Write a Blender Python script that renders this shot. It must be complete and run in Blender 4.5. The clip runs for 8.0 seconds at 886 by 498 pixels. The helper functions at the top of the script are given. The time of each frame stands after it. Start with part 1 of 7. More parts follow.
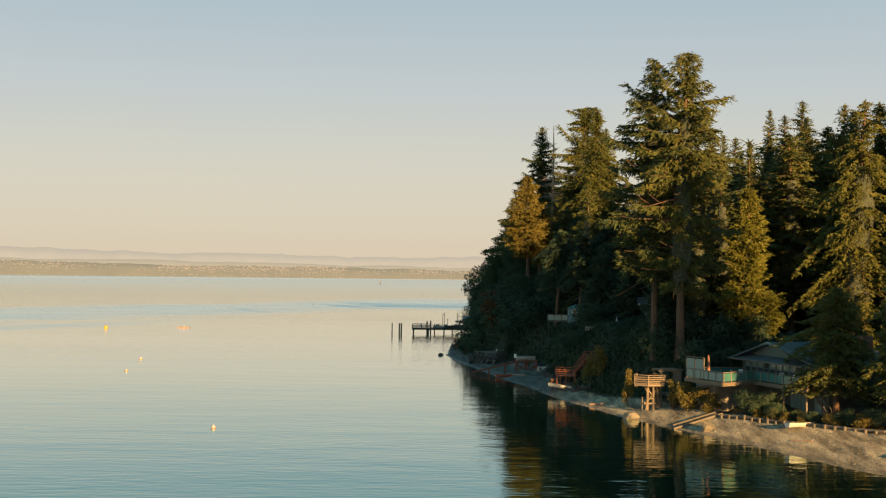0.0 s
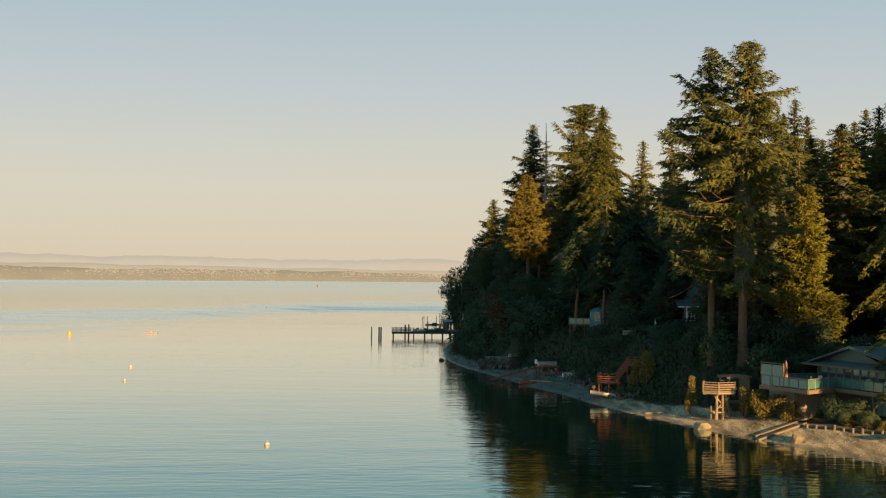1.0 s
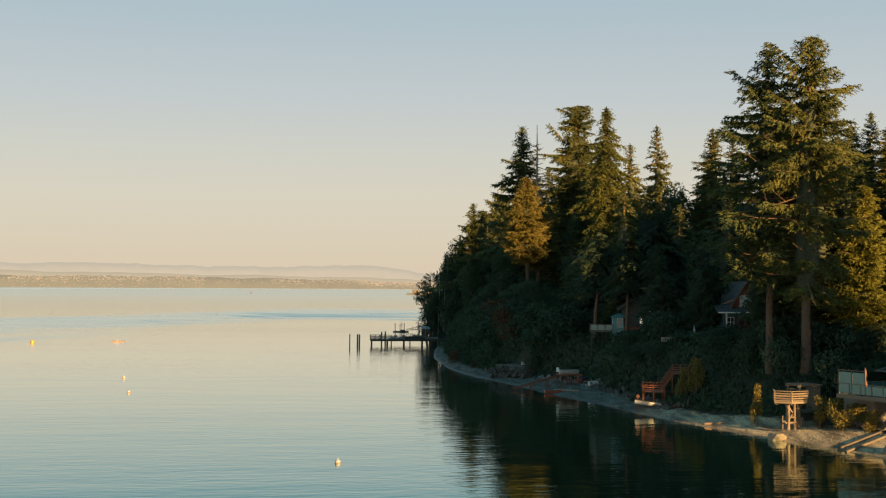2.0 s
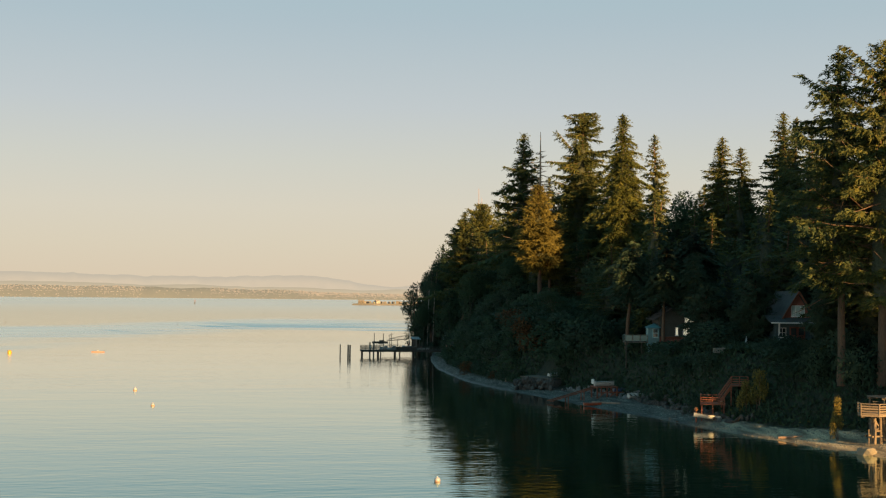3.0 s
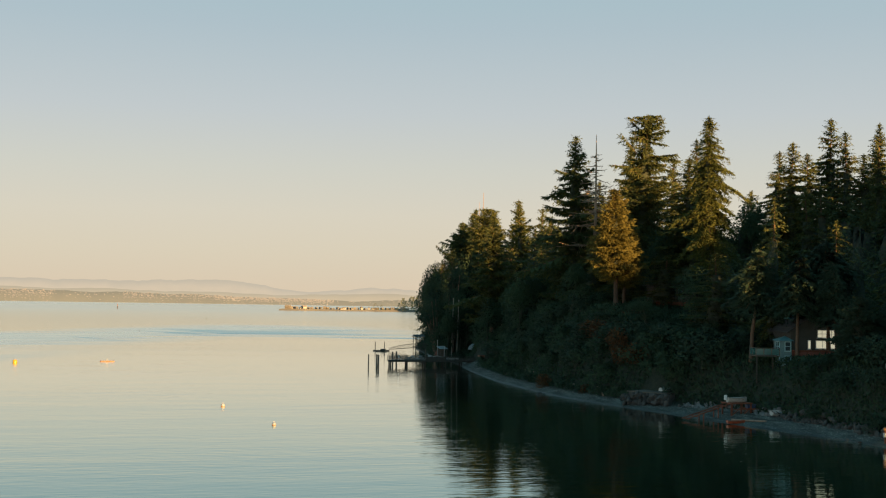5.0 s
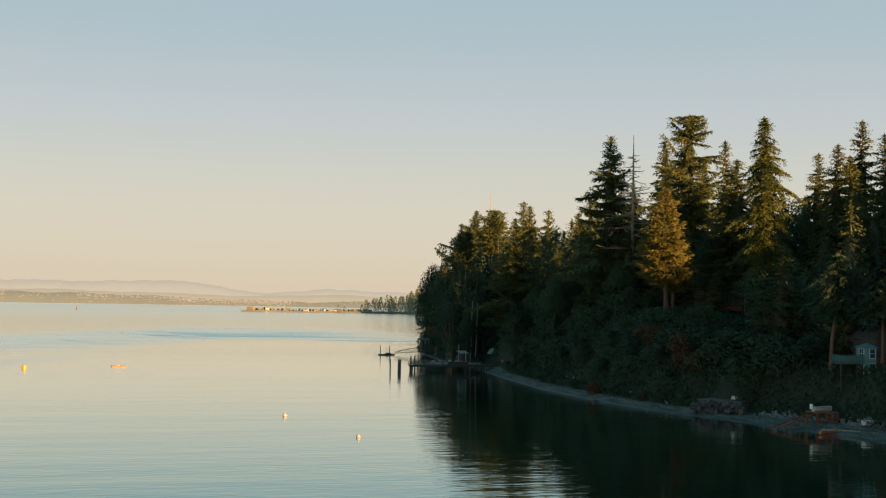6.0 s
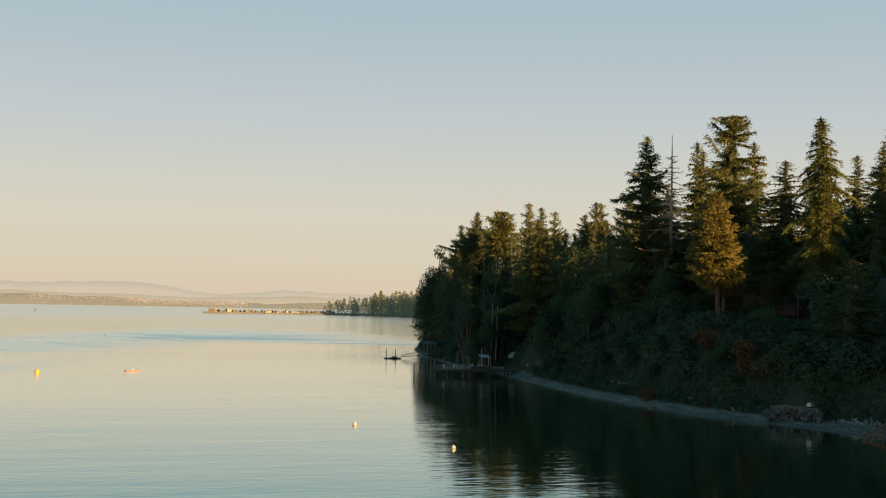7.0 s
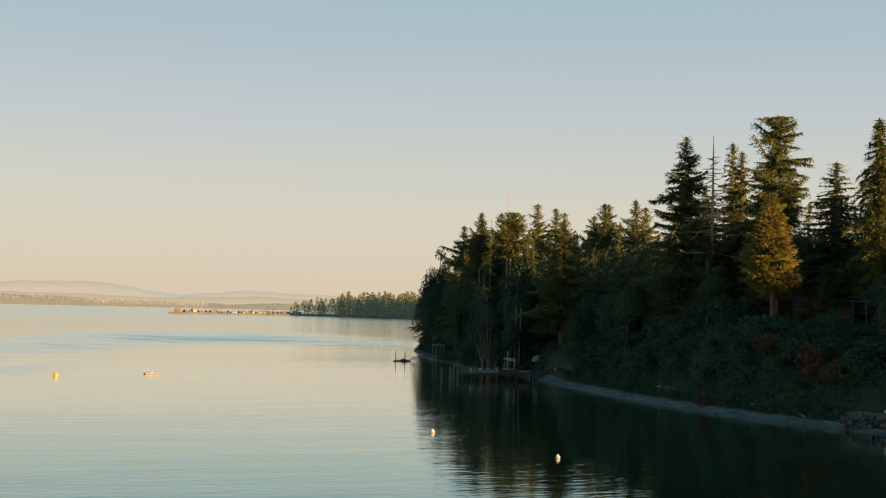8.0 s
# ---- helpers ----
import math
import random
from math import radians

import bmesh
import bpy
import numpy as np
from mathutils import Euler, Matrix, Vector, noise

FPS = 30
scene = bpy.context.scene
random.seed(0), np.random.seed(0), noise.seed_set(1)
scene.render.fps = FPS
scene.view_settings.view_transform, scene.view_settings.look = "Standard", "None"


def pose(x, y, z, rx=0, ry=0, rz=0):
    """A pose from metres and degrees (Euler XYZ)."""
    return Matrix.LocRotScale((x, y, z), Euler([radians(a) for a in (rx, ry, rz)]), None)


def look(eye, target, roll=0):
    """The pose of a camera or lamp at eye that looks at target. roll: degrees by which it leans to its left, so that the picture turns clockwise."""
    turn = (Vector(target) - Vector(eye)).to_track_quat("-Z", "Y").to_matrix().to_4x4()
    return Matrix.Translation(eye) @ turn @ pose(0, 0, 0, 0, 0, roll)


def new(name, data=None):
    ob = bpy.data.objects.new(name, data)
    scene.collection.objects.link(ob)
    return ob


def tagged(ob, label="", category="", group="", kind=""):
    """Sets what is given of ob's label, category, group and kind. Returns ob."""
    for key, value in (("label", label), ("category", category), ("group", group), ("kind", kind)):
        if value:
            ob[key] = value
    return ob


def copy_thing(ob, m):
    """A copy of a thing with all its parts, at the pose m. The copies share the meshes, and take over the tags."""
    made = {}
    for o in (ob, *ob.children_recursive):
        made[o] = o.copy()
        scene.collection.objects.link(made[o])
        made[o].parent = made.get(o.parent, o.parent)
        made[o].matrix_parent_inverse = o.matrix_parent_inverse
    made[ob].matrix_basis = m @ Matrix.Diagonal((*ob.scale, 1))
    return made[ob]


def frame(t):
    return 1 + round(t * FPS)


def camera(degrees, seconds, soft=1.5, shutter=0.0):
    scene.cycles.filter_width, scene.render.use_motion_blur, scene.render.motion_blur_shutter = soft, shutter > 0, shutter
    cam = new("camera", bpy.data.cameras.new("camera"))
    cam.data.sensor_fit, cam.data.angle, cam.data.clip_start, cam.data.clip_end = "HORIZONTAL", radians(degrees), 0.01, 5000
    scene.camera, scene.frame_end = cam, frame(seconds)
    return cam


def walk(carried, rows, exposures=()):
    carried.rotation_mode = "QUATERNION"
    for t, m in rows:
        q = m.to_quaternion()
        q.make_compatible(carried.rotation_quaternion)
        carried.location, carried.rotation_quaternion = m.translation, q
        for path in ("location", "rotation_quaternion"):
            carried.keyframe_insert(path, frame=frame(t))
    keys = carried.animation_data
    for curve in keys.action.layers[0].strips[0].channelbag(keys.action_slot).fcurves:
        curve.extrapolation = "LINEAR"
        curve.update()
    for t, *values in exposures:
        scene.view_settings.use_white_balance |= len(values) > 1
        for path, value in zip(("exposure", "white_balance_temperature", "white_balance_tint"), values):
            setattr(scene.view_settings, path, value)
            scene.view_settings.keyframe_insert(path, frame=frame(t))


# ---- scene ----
cam = camera(39.8, 8.0, soft=1.2)
PATH = [
    (0, (1.148, -0.047, 14.09), (1.133, 1.952, 14.133), 0.7),
    (0.5, (-5.07, 4.454, 13.989), (-5.028, 6.453, 14.034), 0.7),
    (1, (-11.039, 8.862, 13.927), (-10.938, 10.859, 13.975), 0.5),
    (1.5, (-16.948, 12.885, 13.843), (-16.786, 14.877, 13.895), 0.4),
    (3, (-34.308, 23.27, 13.317), (-33.988, 25.242, 13.395), 0.6),
    (3.5, (-40.13, 26.745, 13.324), (-39.769, 28.71, 13.407), 0.7),
    (4, (-46.035, 30.38, 13.386), (-45.639, 32.338, 13.471), 0.7),
    (4.5, (-52.059, 34.398, 13.421), (-51.63, 36.349, 13.508), 0.8),
    (6, (-70.852, 48.749, 13.765), (-70.315, 50.673, 13.857), 1.0),
    (6.5, (-77.009, 53.652, 13.803), (-76.435, 55.565, 13.897), 1.0),
    (7, (-83.059, 58.394, 13.795), (-82.45, 60.296, 13.891), 1.1),
    (7.5, (-88.93, 63.041, 13.778), (-88.287, 64.933, 13.876), 1.2),
    (8, (-94.637, 67.635, 13.765), (-93.963, 69.516, 13.864), 1.3),
]
walk(cam, [(t, look(eye, target, roll)) for t, eye, target, roll in PATH])

# ---- world, sun, exposure ----


def lin(r, g, b):
    return tuple(((c / 255) / 12.92 if c / 255 <= 0.04045 else ((c / 255 + 0.055) / 1.055) ** 2.4) for c in (r, g, b))


SUN_TO = Vector((0.42, -0.907, 0.0)).normalized()
SUN_ELEV = 10.5
world = bpy.data.worlds.new("evening_sky")
scene.world = world
world.use_nodes = True
wn, wl = world.node_tree.nodes, world.node_tree.links
wn.clear()
w_out, w_bg = wn.new("ShaderNodeOutputWorld"), wn.new("ShaderNodeBackground")
sky = wn.new("ShaderNodeTexSky")
sky.sky_type, sky.sun_disc = "NISHITA", False
sky.sun_elevation, sky.sun_rotation = radians(SUN_ELEV), math.atan2(SUN_TO.x, SUN_TO.y)
sky.air_density, sky.dust_density = 1.0, 2.0
w_scale = wn.new("ShaderNodeVectorMath")
w_scale.operation = "SCALE"
w_scale.inputs["Scale"].default_value = 0.06
w_co, w_sep = wn.new("ShaderNodeTexCoord"), wn.new("ShaderNodeSeparateXYZ")
w_ramp, w_mix = wn.new("ShaderNodeValToRGB"), wn.new("ShaderNodeMix")
w_mix.data_type = "RGBA"
w_mix.inputs[0].default_value = 0.92
SKY_STOPS = [(0.0, (220, 200, 174)), (0.02, (218, 203, 179)), (0.04, (217, 206, 184)), (0.071, (215, 208, 191)), (0.108, (206, 206, 196)), (0.153, (193, 200, 202)),
             (0.22, (174, 191, 199)), (0.32, (150, 186, 196)), (0.45, (120, 177, 194)), (0.65, (99, 163, 184)), (1.0, (88, 151, 171))]
w_ramp.color_ramp.interpolation = "LINEAR"
els = w_ramp.color_ramp.elements
els[0].position, els[0].color = SKY_STOPS[0][0], (*lin(*SKY_STOPS[0][1]), 1)
els[1].position, els[1].color = SKY_STOPS[-1][0], (*lin(*SKY_STOPS[-1][1]), 1)
for pos, col in SKY_STOPS[1:-1]:
    e = els.new(pos)
    e.color = (*lin(*col), 1)
wl.new(sky.outputs[0], w_scale.inputs[0])
wl.new(w_co.outputs["Generated"], w_sep.inputs[0])
wl.new(w_sep.outputs["Z"], w_ramp.inputs[0])
wl.new(w_scale.outputs[0], w_mix.inputs[6])
wl.new(w_ramp.outputs[0], w_mix.inputs[7])
wl.new(w_mix.outputs[2], w_bg.inputs["Color"])
w_bg.inputs["Strength"].default_value = 0.45
scene.view_settings.exposure = 1.25
wl.new(w_bg.outputs[0], w_out.inputs[0])

sun = new("sun", bpy.data.lights.new("sun", "SUN"))
sun.data.energy, sun.data.angle, sun.data.color = 6.8, radians(0.6), (1.0, 0.57, 0.205)
sun.matrix_world = look((0, 0, 0), -(SUN_TO * math.cos(radians(SUN_ELEV)) + Vector((0, 0, math.sin(radians(SUN_ELEV))))))
sun.location = (120, -140, 90)

# ---- materials ----


def nodes_of(name):
    m = bpy.data.materials.new(name)
    m.use_nodes = True
    return m, m.node_tree.nodes, m.node_tree.links, m.node_tree.nodes["Principled BSDF"]


def ramp_node(n, stops):
    r = n.new("ShaderNodeValToRGB")
    el = r.color_ramp.elements
    el[0].position, el[0].color = stops[0][0], (*stops[0][1], 1)
    el[1].position, el[1].color = stops[-1][0], (*stops[-1][1], 1)
    for p, c in stops[1:-1]:
        x = el.new(p)
        x.color = (*c, 1)
    return r


def surface(name, colours, scale=3.0, rough=0.8, metal=0.0, bump=0.3, bump_scale=None, stretch=(1, 1, 1), vary=0.25, dist=0.02):
    """A worn surface: two scales of noise between the colours, a little relief, and a change from piece to piece."""
    m, n, l, b = nodes_of(name)
    co, mp = n.new("ShaderNodeTexCoord"), n.new("ShaderNodeMapping")
    mp.inputs["Scale"].default_value = stretch
    l.new(co.outputs["Object"], mp.inputs[0])
    a, f = n.new("ShaderNodeTexNoise"), n.new("ShaderNodeTexNoise")
    a.inputs["Scale"].default_value, a.inputs["Detail"].default_value = scale * 0.22, 4
    f.inputs["Scale"].default_value, f.inputs["Detail"].default_value = bump_scale or scale * 2.5, 6
    l.new(mp.outputs[0], a.inputs[0])
    l.new(mp.outputs[0], f.inputs[0])
    mix = n.new("ShaderNodeMath")
    mix.operation = "MULTIPLY_ADD"
    l.new(f.outputs["Fac"], mix.inputs[0])
    mix.inputs[1].default_value = 0.55
    half = n.new("ShaderNodeMath")
    half.operation = "MULTIPLY"
    half.inputs[1].default_value = 0.5
    l.new(a.outputs["Fac"], half.inputs[0])
    l.new(half.outputs[0], mix.inputs[2])
    k = len(colours)
    r = ramp_node(n, [(0.28 + 0.48 * i / (k - 1), c) for i, c in enumerate(colours)])
    l.new(mix.outputs[0], r.inputs[0])
    info, hsv, vr = n.new("ShaderNodeObjectInfo"), n.new("ShaderNodeHueSaturation"), n.new("ShaderNodeMapRange")
    vr.inputs["To Min"].default_value, vr.inputs["To Max"].default_value = 1 - vary, 1 + vary
    l.new(info.outputs["Random"], vr.inputs[0])
    l.new(vr.outputs[0], hsv.inputs["Value"])
    l.new(r.outputs[0], hsv.inputs["Color"])
    l.new(hsv.outputs[0], b.inputs["Base Color"])
    b.inputs["Roughness"].default_value, b.inputs["Metallic"].default_value = rough, metal
    bp = n.new("ShaderNodeBump")
    bp.inputs["Strength"].default_value, bp.inputs["Distance"].default_value = bump, dist
    l.new(f.outputs["Fac"], bp.inputs["Height"])
    l.new(bp.outputs[0], b.inputs["Normal"])
    return m


def foliage(name, colours, rough=0.75, sheer=0.12, haze=None, crown=0.25, grain=0.45):
    """Leaves: every leaf its own tone, with larger drifts of tone through the crown and from plant to plant.
    crown: how far the needles of a spray share the outward lie of the crown."""
    m, n, l, b = nodes_of(name)
    geo, co, noi, info = n.new("ShaderNodeNewGeometry"), n.new("ShaderNodeTexCoord"), n.new("ShaderNodeTexNoise"), n.new("ShaderNodeObjectInfo")
    noi.inputs["Scale"].default_value, noi.inputs["Detail"].default_value = 0.35, 3
    l.new(co.outputs["Object"], noi.inputs[0])
    s1, s2 = n.new("ShaderNodeMath"), n.new("ShaderNodeMath")
    s1.operation = s2.operation = "MULTIPLY_ADD"
    s1.inputs[1].default_value, s2.inputs[1].default_value = grain, 0.35
    l.new(geo.outputs["Random Per Island"], s1.inputs[0])
    l.new(noi.outputs["Fac"], s2.inputs[0])
    l.new(s2.outputs[0], s1.inputs[2])
    s3 = n.new("ShaderNodeMath")
    s3.operation = "MULTIPLY"
    s3.inputs[1].default_value = 0.25
    l.new(info.outputs["Random"], s3.inputs[0])
    l.new(s3.outputs[0], s2.inputs[2])
    k = len(colours)
    r = ramp_node(n, [(0.15 + 0.75 * i / (k - 1), c) for i, c in enumerate(colours)])
    l.new(s1.outputs[0], r.inputs[0])
    l.new(r.outputs[0], b.inputs["Base Color"])
    b.inputs["Roughness"].default_value = rough
    b.inputs["Specular IOR Level"].default_value = 0.15
    if crown:
        flat, lift, norm = (n.new("ShaderNodeVectorMath") for _ in range(3))
        turn, mix = n.new("ShaderNodeVectorTransform"), n.new("ShaderNodeMix")
        flat.operation, lift.operation, norm.operation = "MULTIPLY", "NORMALIZE", "ADD"
        flat.inputs[1].default_value, norm.inputs[1].default_value = (1, 1, 0), (0, 0, 0.35)
        turn.vector_type, turn.convert_from, turn.convert_to = "NORMAL", "OBJECT", "WORLD"
        mix.data_type = "VECTOR"
        mix.inputs[0].default_value = crown
        l.new(co.outputs["Object"], flat.inputs[0])
        l.new(flat.outputs[0], lift.inputs[0])
        l.new(lift.outputs[0], norm.inputs[0])
        l.new(norm.outputs[0], turn.inputs[0])
        l.new(geo.outputs["Normal"], mix.inputs[4])
        l.new(turn.outputs[0], mix.inputs[5])
        l.new(mix.outputs[1], b.inputs["Normal"])
    # haze: the far air is imitated by a faint glow of the leaves
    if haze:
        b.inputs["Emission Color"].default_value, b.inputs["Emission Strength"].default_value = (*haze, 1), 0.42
    tr, ms = n.new("ShaderNodeBsdfTranslucent"), n.new("ShaderNodeMixShader")
    l.new(r.outputs[0], tr.inputs["Color"])
    ms.inputs[0].default_value = sheer
    l.new(b.outputs[0], ms.inputs[1])
    l.new(tr.outputs[0], ms.inputs[2])
    l.new(ms.outputs[0], n["Material Output"].inputs[0])
    return m


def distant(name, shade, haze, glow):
    """Far land with the evening haze put into its colour as a glow."""
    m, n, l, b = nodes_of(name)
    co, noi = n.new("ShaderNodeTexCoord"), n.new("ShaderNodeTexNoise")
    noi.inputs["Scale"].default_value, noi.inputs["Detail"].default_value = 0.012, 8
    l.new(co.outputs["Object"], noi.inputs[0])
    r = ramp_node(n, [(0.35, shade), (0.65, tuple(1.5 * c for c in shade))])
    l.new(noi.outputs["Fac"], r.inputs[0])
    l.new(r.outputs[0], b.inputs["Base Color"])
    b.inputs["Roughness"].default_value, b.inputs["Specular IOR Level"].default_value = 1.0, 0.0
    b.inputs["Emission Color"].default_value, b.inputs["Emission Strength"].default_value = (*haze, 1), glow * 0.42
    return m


def glass_pane(name, tint, rough=0.03):
    m, n, l, b = nodes_of(name)
    noi = n.new("ShaderNodeTexNoise")
    noi.inputs["Scale"].default_value = 0.8
    r = ramp_node(n, [(0.3, tint), (0.7, tuple(1.25 * c for c in tint))])
    l.new(noi.outputs["Fac"], r.inputs[0])
    l.new(r.outputs[0], b.inputs["Base Color"])
    b.inputs["Roughness"].default_value, b.inputs["IOR"].default_value = rough, 1.5
    b.inputs["Specular IOR Level"].default_value = 0.9
    return m


M = {}
M["fir"] = foliage("fir_needles", [(0.030, 0.050, 0.028), (0.058, 0.071, 0.024), (0.112, 0.106, 0.024)], crown=0.2)
M["cedar"] = foliage("cedar_sprays", [(0.030, 0.044, 0.016), (0.074, 0.082, 0.019), (0.142, 0.134, 0.027)], crown=0.3)
M["golden"] = foliage("golden_sprays", [(0.058, 0.050, 0.014), (0.106, 0.091, 0.022), (0.170, 0.142, 0.034)], crown=0.35)
M["woods"] = foliage("inland_needles", [(0.034, 0.062, 0.038), (0.058, 0.072, 0.030), (0.104, 0.098, 0.028)], crown=0)
M["bramble"] = foliage("bramble_leaves", [(0.021, 0.043, 0.028), (0.032, 0.058, 0.033), (0.046, 0.072, 0.035)], crown=0, grain=0.3)
M["spruce"] = foliage("spruce_needles", [(0.030, 0.050, 0.028), (0.060, 0.074, 0.025), (0.116, 0.112, 0.026)], crown=0.35)
M["olive"] = foliage("olive_sprays", [(0.042, 0.053, 0.010), (0.098, 0.102, 0.018), (0.165, 0.156, 0.028)])
M["leaf"] = foliage("shrub_leaves", [(0.024, 0.047, 0.027), (0.038, 0.066, 0.033), (0.056, 0.084, 0.036)], crown=0.65, grain=0.3)
M["leaf_dark"] = foliage("dark_leaves", [(0.024, 0.045, 0.029), (0.036, 0.060, 0.035), (0.054, 0.078, 0.038)], crown=0.65, grain=0.3)
M["leaf_rust"] = foliage("rusty_leaves", [(0.035, 0.022, 0.01), (0.085, 0.04, 0.016), (0.14, 0.07, 0.024)])
M["leaf_yellow"] = foliage("yellow_leaves", [(0.046, 0.048, 0.018), (0.105, 0.090, 0.024), (0.19, 0.135, 0.030)])
M["bark"] = surface("fir_bark", [(0.045, 0.028, 0.020), (0.110, 0.065, 0.042), (0.190, 0.115, 0.075)], 2.0, 0.95, bump=0.9, stretch=(3, 3, 0.5), dist=0.06)
M["bark_pale"] = surface("pale_bark", [(0.11, 0.098, 0.084), (0.20, 0.18, 0.155), (0.29, 0.26, 0.225)], 2.0, 0.9, bump=0.5, stretch=(2, 2, 0.7))
M["dead"] = surface("bare_grey_wood", [(0.16, 0.105, 0.075), (0.28, 0.19, 0.135), (0.38, 0.27, 0.20)], 2.0, 0.9, bump=0.5, stretch=(3, 3, 0.4))

# dark colour for the shade inside crowns; also shrub and alder stems
M["shade_core_stem"] = surface("shaded_core_and_stem", [(0.030, 0.042, 0.030), (0.046, 0.056, 0.038), (0.064, 0.070, 0.044)], 3.0, 1.0, bump=1.0, dist=0.2)

# ---- small builders ----


def mesh_from(name, verts, faces, mat, smooth=False):
    """A mesh from numpy arrays: verts (n, 3), faces (m, 3 or 4)."""
    v, f = np.asarray(verts, dtype=np.float32), np.asarray(faces, dtype=np.int32)
    me = bpy.data.meshes.new(name)
    me.vertices.add(len(v))
    me.vertices.foreach_set("co", v.ravel())
    k = f.shape[1]
    me.loops.add(f.size)
    me.loops.foreach_set("vertex_index", f.ravel())
    me.polygons.add(len(f))
    me.polygons.foreach_set("loop_start", np.arange(0, f.size, k, dtype=np.int32))
    if smooth:
        me.polygons.foreach_set("use_smooth", np.ones(len(f), dtype=bool))
    me.update(calc_edges=True)
    if mat:
        me.materials.append(mat)
    return me


def thing(name, label, category, at=(0, 0, 0), turn=0.0, group="", kind=""):
    """An Empty at the base of a thing."""
    ob = new(name)
    ob.empty_display_size = 0.3
    ob.matrix_world = pose(*at, 0, 0, turn)
    return tagged(ob, label, category, group, kind)


def part(name, data, mat, parent, label="", m=None):
    """A bmesh or a mesh as one mesh object under a thing or a part, in the parent's own axes."""
    if isinstance(data, bmesh.types.BMesh):
        me = bpy.data.meshes.new(name)
        data.to_mesh(me)
        data.free()
        if mat:
            me.materials.append(mat)
        data = me
    ob = new(name, data)
    ob.parent = parent
    if m is not None:
        ob.matrix_basis = m
    if label:
        ob["label"] = label
    return ob


def box(bm, x0, x1, y0, y1, z0, z1, m=None, bevel=0.0):
    r = bmesh.ops.create_cube(bm, size=1, matrix=Matrix.Translation(((x0 + x1) / 2, (y0 + y1) / 2, (z0 + z1) / 2)) @ Matrix.Diagonal((x1 - x0, y1 - y0, z1 - z0, 1)))
    vs = r["verts"]
    if bevel:
        es = list({e for v in vs for e in v.link_edges})
        r2 = bmesh.ops.bevel(bm, geom=es, offset=bevel, segments=1, affect="EDGES")
        vs = list({v for f in r2["faces"] for v in f.verts} | {v for v in vs if v.is_valid})
    if m is not None:
        bmesh.ops.transform(bm, matrix=m, verts=vs)
    return vs


def boxed(*dims, bevel=0.012):
    bm = bmesh.new()
    box(bm, *dims, bevel=bevel)
    return bm


def tube_arrays(points, radii, sides=7):
    """Vertices and quads of a bent tapered tube."""
    p, rr = np.asarray(points, float), np.asarray(radii, float)
    t = np.gradient(p, axis=0)
    t /= np.linalg.norm(t, axis=1)[:, None] + 1e-9
    ref = np.where(np.abs(t[:, 2:3]) > 0.9, np.array([[1.0, 0, 0]]), np.array([[0, 0, 1.0]]))
    a = np.cross(t, ref)
    a /= np.linalg.norm(a, axis=1)[:, None] + 1e-9
    b = np.cross(t, a)
    ang = np.linspace(0, 2 * np.pi, sides, endpoint=False)
    v = p[:, None, :] + rr[:, None, None] * (np.cos(ang)[None, :, None] * a[:, None, :] + np.sin(ang)[None, :, None] * b[:, None, :])
    n = len(p)
    i, j = np.meshgrid(np.arange(n - 1), np.arange(sides), indexing="ij")
    j2 = (j + 1) % sides
    f = np.stack([i * sides + j, i * sides + j2, (i + 1) * sides + j2, (i + 1) * sides + j], -1).reshape(-1, 4)
    return v.reshape(-1, 3), f


def joined(chunks):
    vs, fs, o = [], [], 0
    for v, f in chunks:
        vs.append(v)
        fs.append(f + o)
        o += len(v)
    return np.concatenate(vs), np.concatenate(fs)


def leaf_arrays(c, d, s, length, width):
    """Pointed leaves as single faces: root c, way d, side s."""
    n = len(c)
    L, W = length[:, None], width[:, None]
    v = np.stack([c + s * W * 0.5, c + d * L, c - s * W * 0.5], 1).reshape(-1, 3)
    return v, np.arange(3 * n).reshape(n, 3)


def split_quads(v, f):
    """The same skin with every quad cut in two."""
    return v, np.concatenate([f[:, [0, 1, 2]], f[:, [0, 2, 3]]])


def unit(a):
    return a / (np.linalg.norm(a, axis=-1, keepdims=True) + 1e-9)


# ---- trees ----


